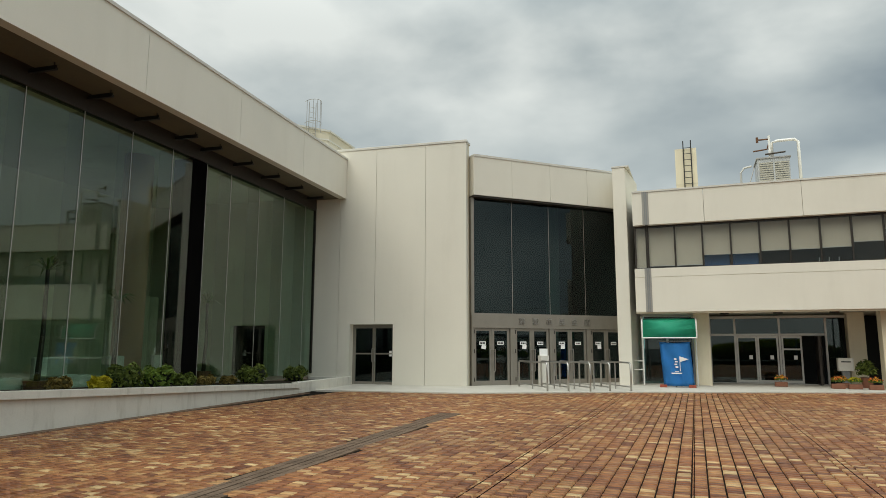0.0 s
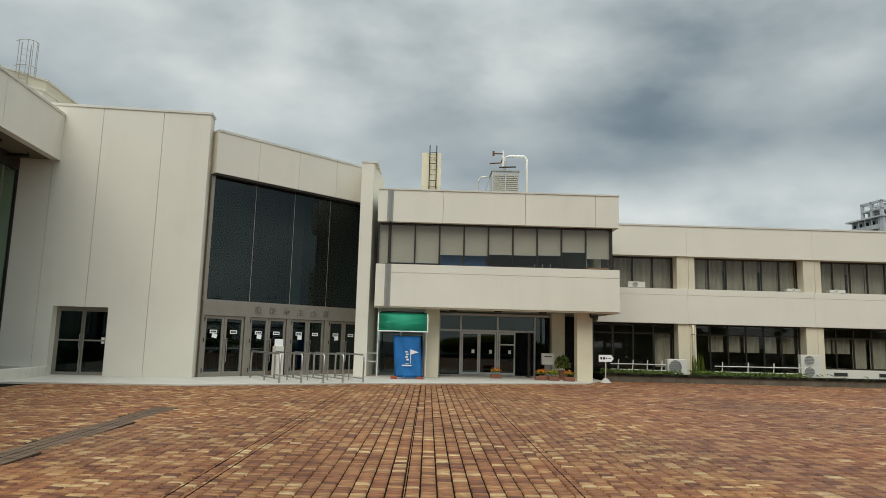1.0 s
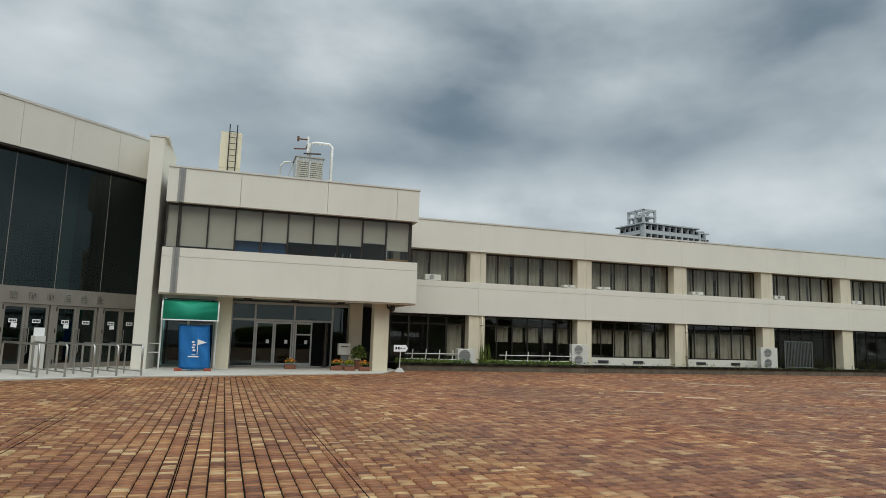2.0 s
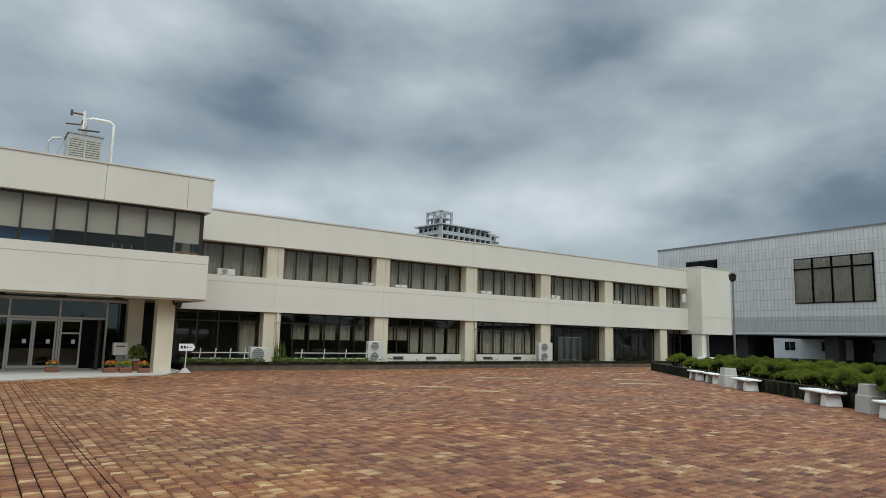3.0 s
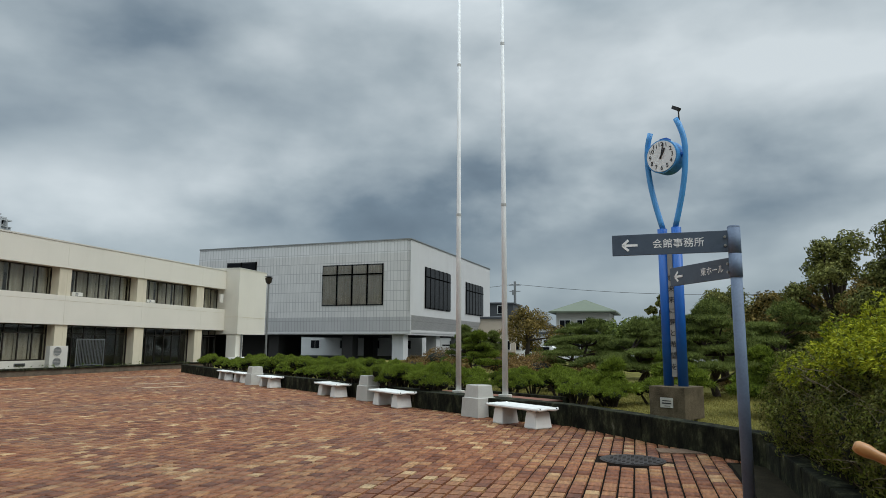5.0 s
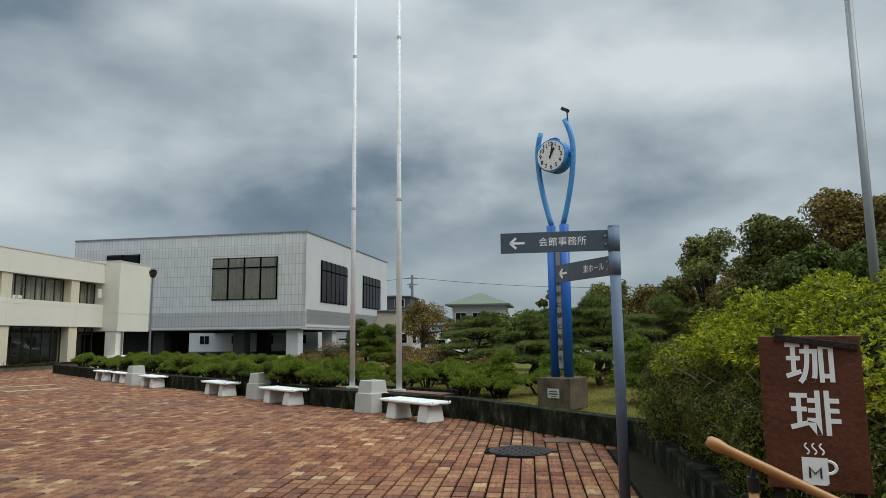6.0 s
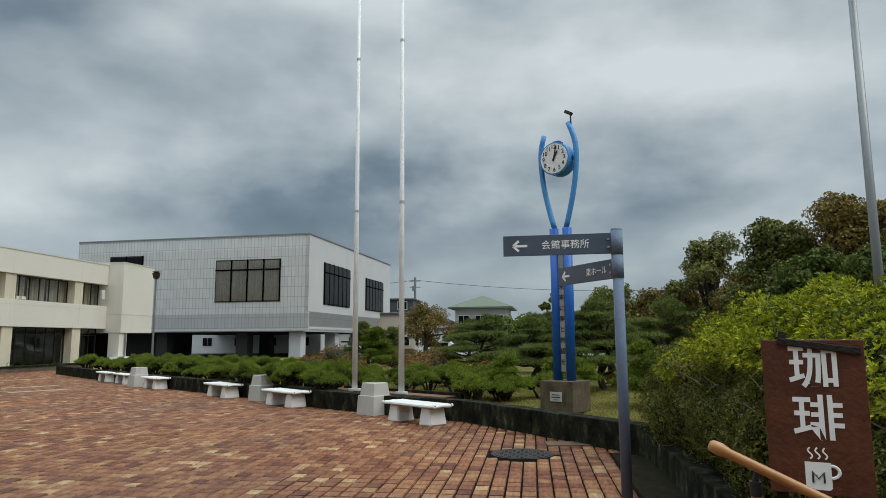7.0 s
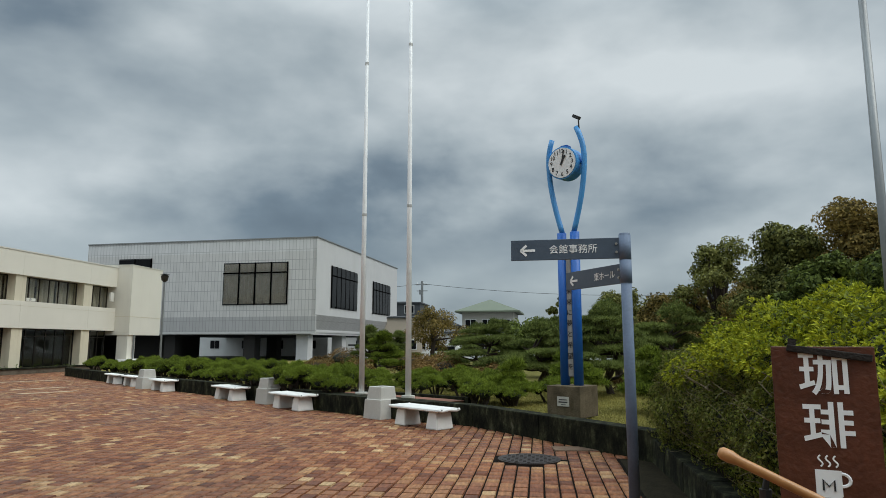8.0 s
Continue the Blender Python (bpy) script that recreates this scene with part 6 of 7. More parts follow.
part("shaft", tube([(0, 0, 0), (0, 0, 3.0), (0, 0, 7.1)], [0.07, 0.06, 0.05], 12), LAMP_POLE, tl, smooth=True)
part("head", boxes((-0.2, 0.35, -0.14, 0.14, 7.1, 7.25), bevel=0.03), BLACK, tl)


def clock():
    c = thing("clock_tower", "blue tubular clock stand on a dark concrete plinth", "clock", pose(13.95, -4.5, 0.22, 0, 0, -122))
    pl = part("plinth", boxes((-0.34, 0.34, -0.34, 0.34, 0, 0.56), bevel=0.015), PLINTH, c, "weathered dark concrete plinth")
    pl.matrix_local = pose(0, 0, 0.03)
    part("plaque", boxes((-0.12, 0.12, -0.352, -0.34, 0.2, 0.37)), CONCRETE, pl, "small white plaque")
    part("print", boxes((-0.08, 0.08, -0.356, -0.352, 0.31, 0.325), (-0.09, 0.09, -0.356, -0.352, 0.265, 0.285), (-0.04, 0.06, -0.356, -0.352, 0.225, 0.235)), INK, pl)
    for s in (-1, 1):
        low = [(s * 0.14, 0, 0.56), (s * 0.14, 0, 3.45)]
        part("lower_tube", tube(low, 0.088, 16), BLUE, c, "deep blue enamelled tube", smooth=True)
        hi = 5.34 if s < 0 else 5.5
        arc = []
        for t in np.linspace(0, 1, 15):
            z = 3.45 + (hi - 3.45) * t
            arc.append((s * (0.125 + 0.265 * math.sin(min(1.0, (z - 3.45) / 1.45) * math.pi * 0.5 + max(0, z - 4.9) * 1.9)), 0, z))
        part("curved_tube", tube(arc, 0.052, 14), BLUE_PALE, c, "paler curved tube", smooth=True)
    strip = part("text_strip", boxes((-0.05, 0.05, -0.03, 0.0, 0.75, 3.1)), JOINT_GREY, c, "pale strip with upright writing")
    for i, ch in enumerate("む未来に夢と希望を"):
        lettering("character", ch, 0.12, INK, pose(0, -0.033, 2.52 - 0.2 * i, 90, 0, 0), strip, 0.001, "", 0.001)
    HEAD = pose(0.0, 0, 4.8, 2, 0, 0)
    head = part("clock_case", turned(tube([(0, 0, -0.13), (0, 0, 0.16)], 0.318, 40), HEAD @ pose(0, 0, 0, 90, 0, 0)), BLUE_PALE, c, "round blue clock case")
    part("clock_face", turned(tube([(0, 0, 0), (0, 0, 0.012)], 0.292, 40), HEAD @ pose(0, -0.161, 0, 90, 0, 0)), CLOCK_FACE, head, "white clock face")
    for n in range(12):
        a = math.radians(90 - 30 * (n + 1))
        lettering("numeral", str(n + 1), 0.11, INK, HEAD @ pose(0.225 * math.cos(a), -0.176, 0.225 * math.sin(a), 90, 0, 0), head, 0.001, "", 0.0015)
    for ang, ln, wd in ((60, 0.16, 0.032), (76, 0.25, 0.02)):
        a = math.radians(ang)
        part("clock_pointer", turned(boxes((-0.05, ln, -0.004, 0.004, -wd / 2, wd / 2)), HEAD @ pose(0, -0.185, 0, 0, -ang, 0)), INK, head)
    for s in (-1, 1):
        part("pivot", tube([(s * 0.29, 0, 4.8), (s * 0.40, 0, 4.8)], 0.05, 10), BLUE, c)
    part("top_lug", boxes((-0.07, 0.07, -0.08, 0.08, 5.11, 5.16)), BLUE, c)
    part("sensor_stem", tube([(0.3, 0, 5.45), (0.29, 0, 5.66)], 0.014, 8), BLACK, c)
    part("sensor", turned(boxes((-0.08, 0.06, -0.05, 0.05, -0.03, 0.03)), pose(0.26, 0, 5.69, 0, 30, 0)), BLACK, c)


PLINTH = material("dark_weathered_plinth", (0.11, 0.088, 0.058), 0.95, spec=0.1, vary=0.6, scale=4, fine=40, bump=0.4, stain_shade=0.6, stain_shade_stretch=(4, 4, 1))
clock()


def guide_post():
    g = thing("guide_post", "blue-grey steel post with two slate arrow signs", "sign", pose(7.7, -4.735, 0, 0, 0, 0))
    part("shaft", tube([(0, 0, 0), (0, 0, 2.6)], 0.05, 18), POST, g, smooth=True)
    part("cap", tube([(0, 0, 2.6), (0, 0, 2.615)], [0.056, 0.05], 18), POST, g)
    part("clamp", tube([(0, 0, 2.36), (0, 0, 2.598)], 0.056, 18), POST, g, smooth=True)
    part("clamp", tube([(0, 0, 2.14), (0, 0, 2.358)], 0.056, 18), POST, g, smooth=True)
    for z, h, length, rz, text, size in ((2.375, 0.2, 1.035, 87, "会館事務所", 0.092), (2.14, 0.19, 0.95, 31, "東ホール", 0.085)):
        p = part("sign_plate", boxes((0.05, 0.05 + length, -0.012, 0.012, 0, h), bevel=0.003), SIGN, g, "slate enamelled arrow plate")
        p.matrix_local = pose(0, 0, z, 0, 0, rz)
        part("plate_bolt", tube([(0.08, 0.03, h * 0.3), (0.08, 0.012, h * 0.3)], 0.012, 8), STEEL, p)
        part("plate_bolt", tube([(0.08, 0.03, h * 0.7), (0.08, 0.012, h * 0.7)], 0.012, 8), STEEL, p)
        lettering("writing", text, size, PAPER, pose(0.05 + length * 0.42 if len(text) > 4 else 0.32, 0.014, h * 0.48, 90, 0, 180), p, 0.001, "white characters", 0.0003)
        ax = 0.05 + length * 0.84 if len(text) > 4 else 0.05 + length * 0.84
        s = h * 0.35
        bm = boxes((-s, s, -0.001, 0.001, -0.0115, 0.0115))
        for sg in (-1, 1):
            b2 = turned(boxes((0, s * 1.1, -0.001, 0.001, -0.0115, 0.0115)), pose(0, 0, 0, 0, sg * 42, 0))
            me_t = bpy.data.meshes.new("t")
            b2.to_mesh(me_t)
            b2.free()
            k0 = len(bm.verts)
            bm.from_mesh(me_t)
            bm.verts.ensure_lookup_table()
            for v in bm.verts[k0:]:
                v.co.x -= s
            bpy.data.meshes.remove(me_t)
        part("arrow", turned(bm, pose(ax, 0.0145, h * 0.48, 0, 0, 180)), PAPER, p, "white arrow pointing along the plate")


guide_post()


def coffee_sign():
    s = thing("coffee_sign", "dark brown wooden board with white painted characters and a cup", "sign", pose(3.955, -4.945, 0, 0, 0, -110))
    b = part("board", boxes((-0.168, 0.168, -0.012, 0.012, 1.0, 1.56), bevel=0.004), SIGN_WOOD, s)
    part("post", boxes((-0.15, -0.11, 0.014, 0.05, 0.0, 1.52), (0.11, 0.15, 0.014, 0.05, 0.0, 1.52)), ROT_WOOD, s)
    part("top_strip", turned(boxes((-0.14, 0.135, -0.026, -0.013, -0.013, 0.013), bevel=0.004), pose(0.025, 0, 1.536, 0, 8, 0)), ROT_WOOD, s, "blackened splintered strip")
    part("splinter", turned(boxes((-0.012, 0.016, -0.02, -0.008, 0, 0.035)), pose(-0.10, 0, 1.555, 0, 10, 0)), ROT_WOOD, s)
    lettering("character", "珈", 0.172, PAPER, pose(0.003, -0.0135, 1.452, 90, 0, 0), b, 0.001, "white painted character", 0.0026)
    lettering("character", "琲", 0.172, PAPER, pose(0.006, -0.0135, 1.265, 90, 0, 0), b, 0.001, "white painted character", 0.0026)
    cup = part("cup", prism([(-0.042, 0.006), (-0.034, -0.002), (0.034, -0.002), (0.042, 0.006), (0.042, 0.095), (-0.042, 0.095)], 0, 0.002), PAPER, b, "white painted cup")
    cup.matrix_local = pose(-0.008, -0.0125, 1.022, 90, 0, 0)
    part("cup_handle", tube([(0.034 + 0.026 * math.sin(a), -0.0135, 1.085 + 0.022 * math.cos(a)) for a in np.linspace(0, math.pi, 9)], 0.006, 6), PAPER, b)
    for x in (-0.03, -0.006, 0.018):
        part("steam", tube([(x + 0.007 * math.sin(t * 6.3), -0.0135, 1.128 + 0.04 * t) for t in np.linspace(0, 1, 9)], 0.0032, 5), PAPER, b)
    part("zigzag", tube([(-0.026, -0.0155, 1.045), (-0.026, -0.0155, 1.083), (-0.008, -0.0155, 1.06), (0.010, -0.0155, 1.083), (0.010, -0.0155, 1.045)], 0.0038, 5), INK, b)
    k = thing("wooden_stick", "smooth pale wooden stick leaning by the coffee board", "stick", None)
    a, e2 = Vector((3.62, -4.478, 1.223)), Vector((3.585, -4.795, 1.071))
    d = (e2 - a)
    part("rod", tube([a + d * t for t in (0, 0.03, 0.10, 0.18, 1.0, 2.4)], [0.013, 0.020, 0.022, 0.0165, 0.0155, 0.0155], 14), PALE_WOOD, k, smooth=True)
    st = thing("fence_stake", "short pale wooden stake with a black collar under the stick", "stake", pose(3.64, -4.62, 0))
    part("shaft", tube([(0, 0, 0), (0, 0, 1.06)], 0.016, 12), PALE_WOOD, st, smooth=True)
    part("collar", tube([(0, 0, 1.06), (0, 0, 1.105)], 0.019, 12), BLACK, st, "black collar")
    part("binding", tube([(0, 0, 1.105), (0, -0.005, 1.135)], [0.012, 0.009], 8), BLACK, st)


coffee_sign()

# manhole, drain cover, drain band
mh = thing("manhole_cover", "round cast iron manhole cover set in the brick plaza", "manhole cover", pose(10.72, -3.74, 0.0))
part("rim", tube([(0, 0, -0.02), (0, 0, 0.012)], 0.43, 40), IRON, mh)
lid = part("lid", tube([(0, 0, 0.012), (0, 0, 0.017)], 0.39, 40), IRON, mh)
for i in range(-6, 7):
    for j in range(-6, 7):
        if (i * i + j * j) < 38 and (i + j) % 2 == 0:
            part("stud", boxes((i * 0.055 - 0.02, i * 0.055 + 0.02, j * 0.055 - 0.02, j * 0.055 + 0.02, 0.017, 0.022)), IRON, lid)
dc = thing("drain_cover", "small square concrete drain cover by the garden wall", "drain cover", pose(11.72, -4.4, 0.0, 0, 0, 8))
part("plate", boxes((-0.2, 0.2, -0.32, 0.32, -0.02, 0.012), bevel=0.004), DRAIN, dc)
db = thing("drain_channel", "grey stone drain channel with slots across the plaza", "drain", pose(-4.17, 3.6, 0, 0, 0, 3.2), kind="structure")
for i in range(40):
    y0, y1 = -6 + i * 0.30, -6 + (i + 1) * 0.30 - 0.012
    for x0, x1 in ((-0.225, -0.118), (-0.106, -0.012), (0.012, 0.106), (0.118, 0.225)):
        part("stone", boxes((x0, x1, y0, y1, -0.03, -0.003)), DRAIN, db)

arrow = thing("arrow_sign", "small white arrow sign on a thin post by the porch", "sign", pose(7.45, 21.6, 0.0, 0, 0, 12))
part("post", tube([(0, 0, 0), (0.02, 0, 0.95)], 0.02, 8), PLASTIC, arrow)
part("foot", tube([(0, 0, 0), (0, 0, 0.16)], [0.22, 0.08], 12), CONCRETE, arrow)
ap = part("plate", prism([(-0.3, -0.13), (0.22, -0.13), (0.32, 0.0), (0.22, 0.13), (-0.3, 0.13)], 0, 0.02), PAPER, arrow)
ap.matrix_local = pose(0.02, 0.0, 0.92, 90, 0, 0)
part("print", boxes((-0.24, -0.16, -0.045, 0.05, 0.02, 0.022), (-0.13, -0.05, -0.045, 0.05, 0.02, 0.022), (-0.02, 0.04, -0.03, 0.03, 0.02, 0.022), (0.07, 0.2, -0.01, 0.01, 0.02, 0.022)), INK, ap)

cam_box = thing("horn_speaker", "brown horn speaker under the porch edge", "speaker", pose(6.85, 21.5, 2.5))
part("body", tube([(0, 0, 0), (0.12, -0.1, -0.03), (0.2, -0.18, -0.05)], [0.04, 0.07, 0.12], 12), BRONZE, cam_box)
part("bracket", boxes((-0.02, 0.02, -0.02, 0.05, 0.0, 0.17)), BRONZE, cam_box)

letter_box = thing("post_box", "pale grey letter box on a stand in the porch", "post box", pose(5.45, 22.9, 0.035))
part("body", boxes((-0.24, 0.24, -0.15, 0.15, 0.55, 1.0), bevel=0.02), PLASTIC, letter_box)
part("slot", boxes((-0.15, 0.15, -0.155, -0.149, 0.85, 0.89)), BLACK, letter_box)
part("stand", boxes((-0.12, 0.12, -0.08, 0.08, 0.0, 0.55)), LAMP_POLE, letter_box)


def flower_pot(x, y, flowers, size=0.3):
    p = thing("flower_planter", "terracotta trough of mixed flowers in the porch", "planter", pose(x, y, 0.035), "porch flower pots")
    part("trough", boxes((-size, size, -0.13, 0.13, 0, 0.16), bevel=0.02), TERRACOTTA, p)
    c, n = shell([(0, 0, 0.24, size, 0.16, 0.12)], 160, 0.4, 0.0)
    ob = new("foliage", leaf_mesh("foliage", c, n, 0.07, 0.035, SHRUB))
    ob.parent = p
    c, n = shell([(0, 0, 0.28, size, 0.16, 0.12)], 70, 0.2, 0.1)
    ob = new("blossom", leaf_mesh("blossom", c, n, 0.06, 0.05, flowers))
    ob.parent = p


for x, y, f in ((3.3, 22.2, PETAL), (4.95, 21.6, PETAL), (5.45, 21.55, YELLOW_LEAF), (6.0, 21.35, PETAL), (5.2, 22.2, PETAL)):
    flower_pot(x, y, f, 0.2)


# ---- plants ----


def bush(name, label, blobs, count, mat, m=None, needles=True, size=0.11, group="", category="shrub", trunk=True, per=6, width=0.006, lower=-0.5):
    t = thing(name, label, category, m, group)
    p, n = shell(blobs, count, 0.25, lower)
    me = needle_mesh("foliage", p, n, size, width, mat, per) if needles else leaf_mesh("foliage", p, n, size, size * 0.45, mat)
    ob = new("foliage", me)
    ob.parent = t
    part("inner_shade", core(blobs, 0.66), LEAF_SHADE, t)
    if trunk:
        zb = min(b[2] for b in blobs)
        bm = bmesh.new()
        for x, y, z, rx, ry, rz in blobs:
            tube([(x * 0.4, y * 0.4, 0), (x * 0.7 + 0.03, y * 0.7, z * 0.5), (x, y, z)], [0.05, 0.04, 0.025], 6, bm)
        part("stem", bm, BARK, t)
    return t


rnd = random.Random(11)
PROTO = []
for v in range(3):
    blobs = []
    for i in range(7):
        a = i * 2.4 + v
        r = 0.0 if i == 0 else rnd.uniform(0.25, 0.5)
        blobs.append((r * math.cos(a), r * math.sin(a), rnd.uniform(0.42, 0.78), rnd.uniform(0.24, 0.36), rnd.uniform(0.24, 0.36), rnd.uniform(0.16, 0.24)))
    # few needles below, so the dark core shows as a painted shaded underside
    PROTO.append(bush("dwarf_pine", "low clipped dwarf pine in the bed behind the garden wall", blobs, 2600, PINE, pose(17.2 + v * 1.1, 1.1 + v * 1.5, 0.2), group="dwarf pines", size=0.1, per=6, lower=-0.12))
spots = []
for k in range(4):
    x = 14.6
    while x < 30:
        off = 0.9 + k * 1.1
        y = edge_at(x)
        px, py = x + off * 0.78 + rnd.uniform(-0.25, 0.25), y - off * 0.62 + rnd.uniform(-0.25, 0.25)
        near_pole = abs(px - 16.2) < 1.6 and abs(py + 0.5) < 1.7 and k < 2
        near_clock = (px - 13.95) ** 2 + (py + 4.5) ** 2 < 2.6
        if not near_pole and not near_clock and not (k > 2 and px < 18.5):
            spots.append((px, py, k))
        x += 0.56 + 0.06 * k
for ob in PROTO:
    ob.scale = (0.75, 0.75, 0.75)
for i, (px, py, k) in enumerate(spots):
    s = rnd.uniform(0.56, 0.8) * (0.92 if k > 2 else 1)
    m = pose(px, py, 0.2, 0, 0, rnd.uniform(0, 360))
    ob = copy_thing(PROTO[i % 3], m)
    ob.scale = (s, s, s * rnd.uniform(0.9, 1.1))


def pine_tree(x, y, h, spread, seed, mat=PINE_DARK, tiers=6, lean=0.3, count=9000):
    """A cloud-pruned garden pine: bent trunk, limbs, flat pads of needles."""
    r = random.Random(seed)
    t = thing("garden_pine", "cloud-pruned garden pine with flat layered pads", "tree", pose(x, y, 0.2, 0, 0, r.uniform(0, 360)), "garden pines")
    pts = [(0, 0, 0)]
    for i in range(1, 6):
        z = h * 0.88 * i / 5
        pts.append((lean * math.sin(i * 1.5 + seed) * 0.6, lean * math.cos(i * 1.2 + seed) * 0.6, z))
    part("trunk", tube(pts, [0.15 * h / 3, 0.13 * h / 3, 0.11 * h / 3, 0.085 * h / 3, 0.06 * h / 3, 0.03], 8), BARK, t)
    pads, bm = [], bmesh.new()
    for i in range(tiers):
        f = (i + 0.6) / tiers
        z = h * (0.28 + 0.7 * f)
        reach = spread * (1.1 - 0.85 * f)
        for k in range(4 if f < 0.8 else 2):
            a = r.uniform(0, 6.28) + k * 1.6
            d = reach * r.uniform(0.5, 1.0)
            c = Vector((d * math.cos(a), d * math.sin(a), z + r.uniform(-0.12, 0.12) * h / 3))
            j = min(4, int(z / (h * 0.88) * 5))
            tube([pts[j], Vector(pts[j]).lerp(c, 0.5) + Vector((0, 0, -0.06)), c], [0.04, 0.03, 0.015], 5, bm)
            s = spread * r.uniform(0.25, 0.38) * (1.15 - 0.4 * f)
            pads.append((c.x, c.y, c.z + 0.05, s, s * r.uniform(0.75, 1.1), s * 0.15))
    pads.append((pts[-1][0], pts[-1][1], h, spread * 0.28, spread * 0.28, spread * 0.2))
    part("limb", bm, BARK, t)
    p, n = shell(pads, count, 0.5, -0.25)
    ob = new("crown", needle_mesh("crown", p, n, 0.12, 0.009, mat, 6))
    ob.parent = t
    return t


pine_tree(24.6, -2.3, 1.85, 1.6, 3, tiers=5, count=13000)
pine_tree(24.0, -4.0, 1.8, 1.8, 5, tiers=4, count=13000)
pine_tree(21.6, -3.9, 1.7, 1.3, 8, tiers=5)
pine_tree(19.8, -5.8, 2.1, 1.5, 9)
pine_tree(25.4, -6.2, 2.5, 1.8, 12)
pine_tree(25.0, 1.75, 1.6, 0.85, 15, PINE, 4)
pine_tree(28.0, 2.9, 1.9, 0.8, 17)
pine_tree(21.8, -7.9, 2.2, 1.7, 21)
pine_tree(30.5, -1.2, 1.9, 1.6, 23)
pine_tree(28.5, -4.6, 2.1, 1.7, 26, tiers=5)
pine_tree(18.2, -4.7, 1.0, 0.8, 31, PINE, 4, count=5000)
pine_tree(16.4, -3.3, 0.85, 0.65, 33, PINE, 4, count=5000)
pine_tree(14.9, -6.3, 1.1, 0.75, 35, PINE, 4, count=5000)
pine_tree(38, 4.0, 1.8, 1.2, 37)


def broad_tree(x, y, h, spread, seed, mat, count=9000, leaf=0.17, trunk_h=0.4, lobes=16, name="broadleaf_tree", label="leafy broadleaf tree with an uneven crown", z=0.2):
    r = random.Random(seed)
    t = thing(name, label, "tree", pose(x, y, z), "garden trees")
    part("trunk", tube([(0, 0, 0), (0.1, 0.05, h * trunk_h * 0.6), (0.05, -0.05, h * trunk_h * 1.2), (0.0, 0.0, h * 0.8)], [0.05 * h, 0.038 * h, 0.03 * h, 0.01 * h], 8), BARK, t)
    lobes_l, bm = [], bmesh.new()
    for i in range(lobes):
        a, f = i * 2.399, (i + 0.5) / lobes
        zz = h * (trunk_h + (1 - trunk_h) * f)
        rr = spread * math.sin(min(1, f * 1.15 + 0.18) * math.pi * 0.86) * r.uniform(0.45, 0.95)
        s = spread * r.uniform(0.26, 0.42)
        c = (rr * math.cos(a), rr * math.sin(a), zz - s * 0.3)
        tube([(0.05, 0, h * trunk_h), (c[0] * 0.5, c[1] * 0.5, (h * trunk_h + c[2]) / 2), c], [0.02 * h, 0.014 * h, 0.006 * h], 5, bm)
        lobes_l.append((*c, s, s, s * 0.75))
    part("limb", bm, BARK, t)
    p, n = shell(lobes_l, count, 0.6, -0.7)
    ob = new("crown", leaf_mesh("crown", p, n, leaf, leaf * 0.55, mat))
    ob.parent = t
    return t


broad_tree(34.0, 1.3, 3.05, 1.7, 2, AUTUMN, 6000, 0.11, 0.5, 10, label="spreading tree with uneven dark crown and thin trunk")
broad_tree(24.9, -8.3, 3.0, 1.7, 5, AUTUMN, 17000, 0.105, 0.35)
broad_tree(27.2, -6.9, 3.3, 1.4, 7, MIXED, 13000, 0.105, 0.35)
broad_tree(22.6, -10.6, 3.2, 1.6, 27, AUTUMN, 16000, 0.105, 0.35)
broad_tree(22.0, -11.5, 4.7, 1.9, 9, MIXED, 42000, 0.10, 0.35, 20)
broad_tree(20.3, -13.0, 5.0, 2.0, 11, AUTUMN, 44000, 0.10, 0.35, 20, label="broadleaf tree with rust-brown tips")
broad_tree(18.6, -13.9, 5.0, 2.0, 28, AUTUMN, 40000, 0.10, 0.35, 18, label="broadleaf tree with rust-brown tips")
broad_tree(15.3, -9.6, 3.0, 1.3, 13, BROADLEAF, 38000, 0.085, 0.25, 18, label="dense dark green dome of a broadleaf tree")
broad_tree(13.3, -10.1, 2.9, 1.2, 14, BROADLEAF, 38000, 0.085, 0.25, 18, label="dense dark green dome of a broadleaf tree")
broad_tree(24.5, -9.9, 4.7, 1.5, 16, MIXED, 11000, 0.11, 0.42, 16, label="thin-crowned tree with turning leaves")
broad_tree(32.0, -4.9, 3.6, 0.8, 18, MIXED, 1300, 0.18, 0.55, 6, label="sparse tall tree behind the pines")
broad_tree(40, -9, 3.4, 2.6, 20, MIXED, 6000, 0.22)
broad_tree(44, -3, 2.6, 2.2, 22, BROADLEAF, 5000, 0.22)
broad_tree(46, -15, 4.2, 3.0, 24, AUTUMN, 6000, 0.24)

# blades on the near lawn
gx, gy = RNG.uniform(11.6, 21, 60000), RNG.uniform(-9, 0.5, 60000)
keep = np.array([gyy < edge_at(gxx) - 0.7 and (gxx > 12.6 or gyy > -6.3) for gxx, gyy in zip(gx, gy)])
gp = np.stack([gx, gy, np.full(60000, 0.22)], 1)[keep]
tagged(new("lawn_grass", needle_mesh("lawn_grass", gp, np.tile([0, 0, 1.0], (len(gp), 1)), 0.05, 0.004, DRY_GRASS, 3)), "short dry yellow-green grass of the lawn", "grass", kind="stuff")

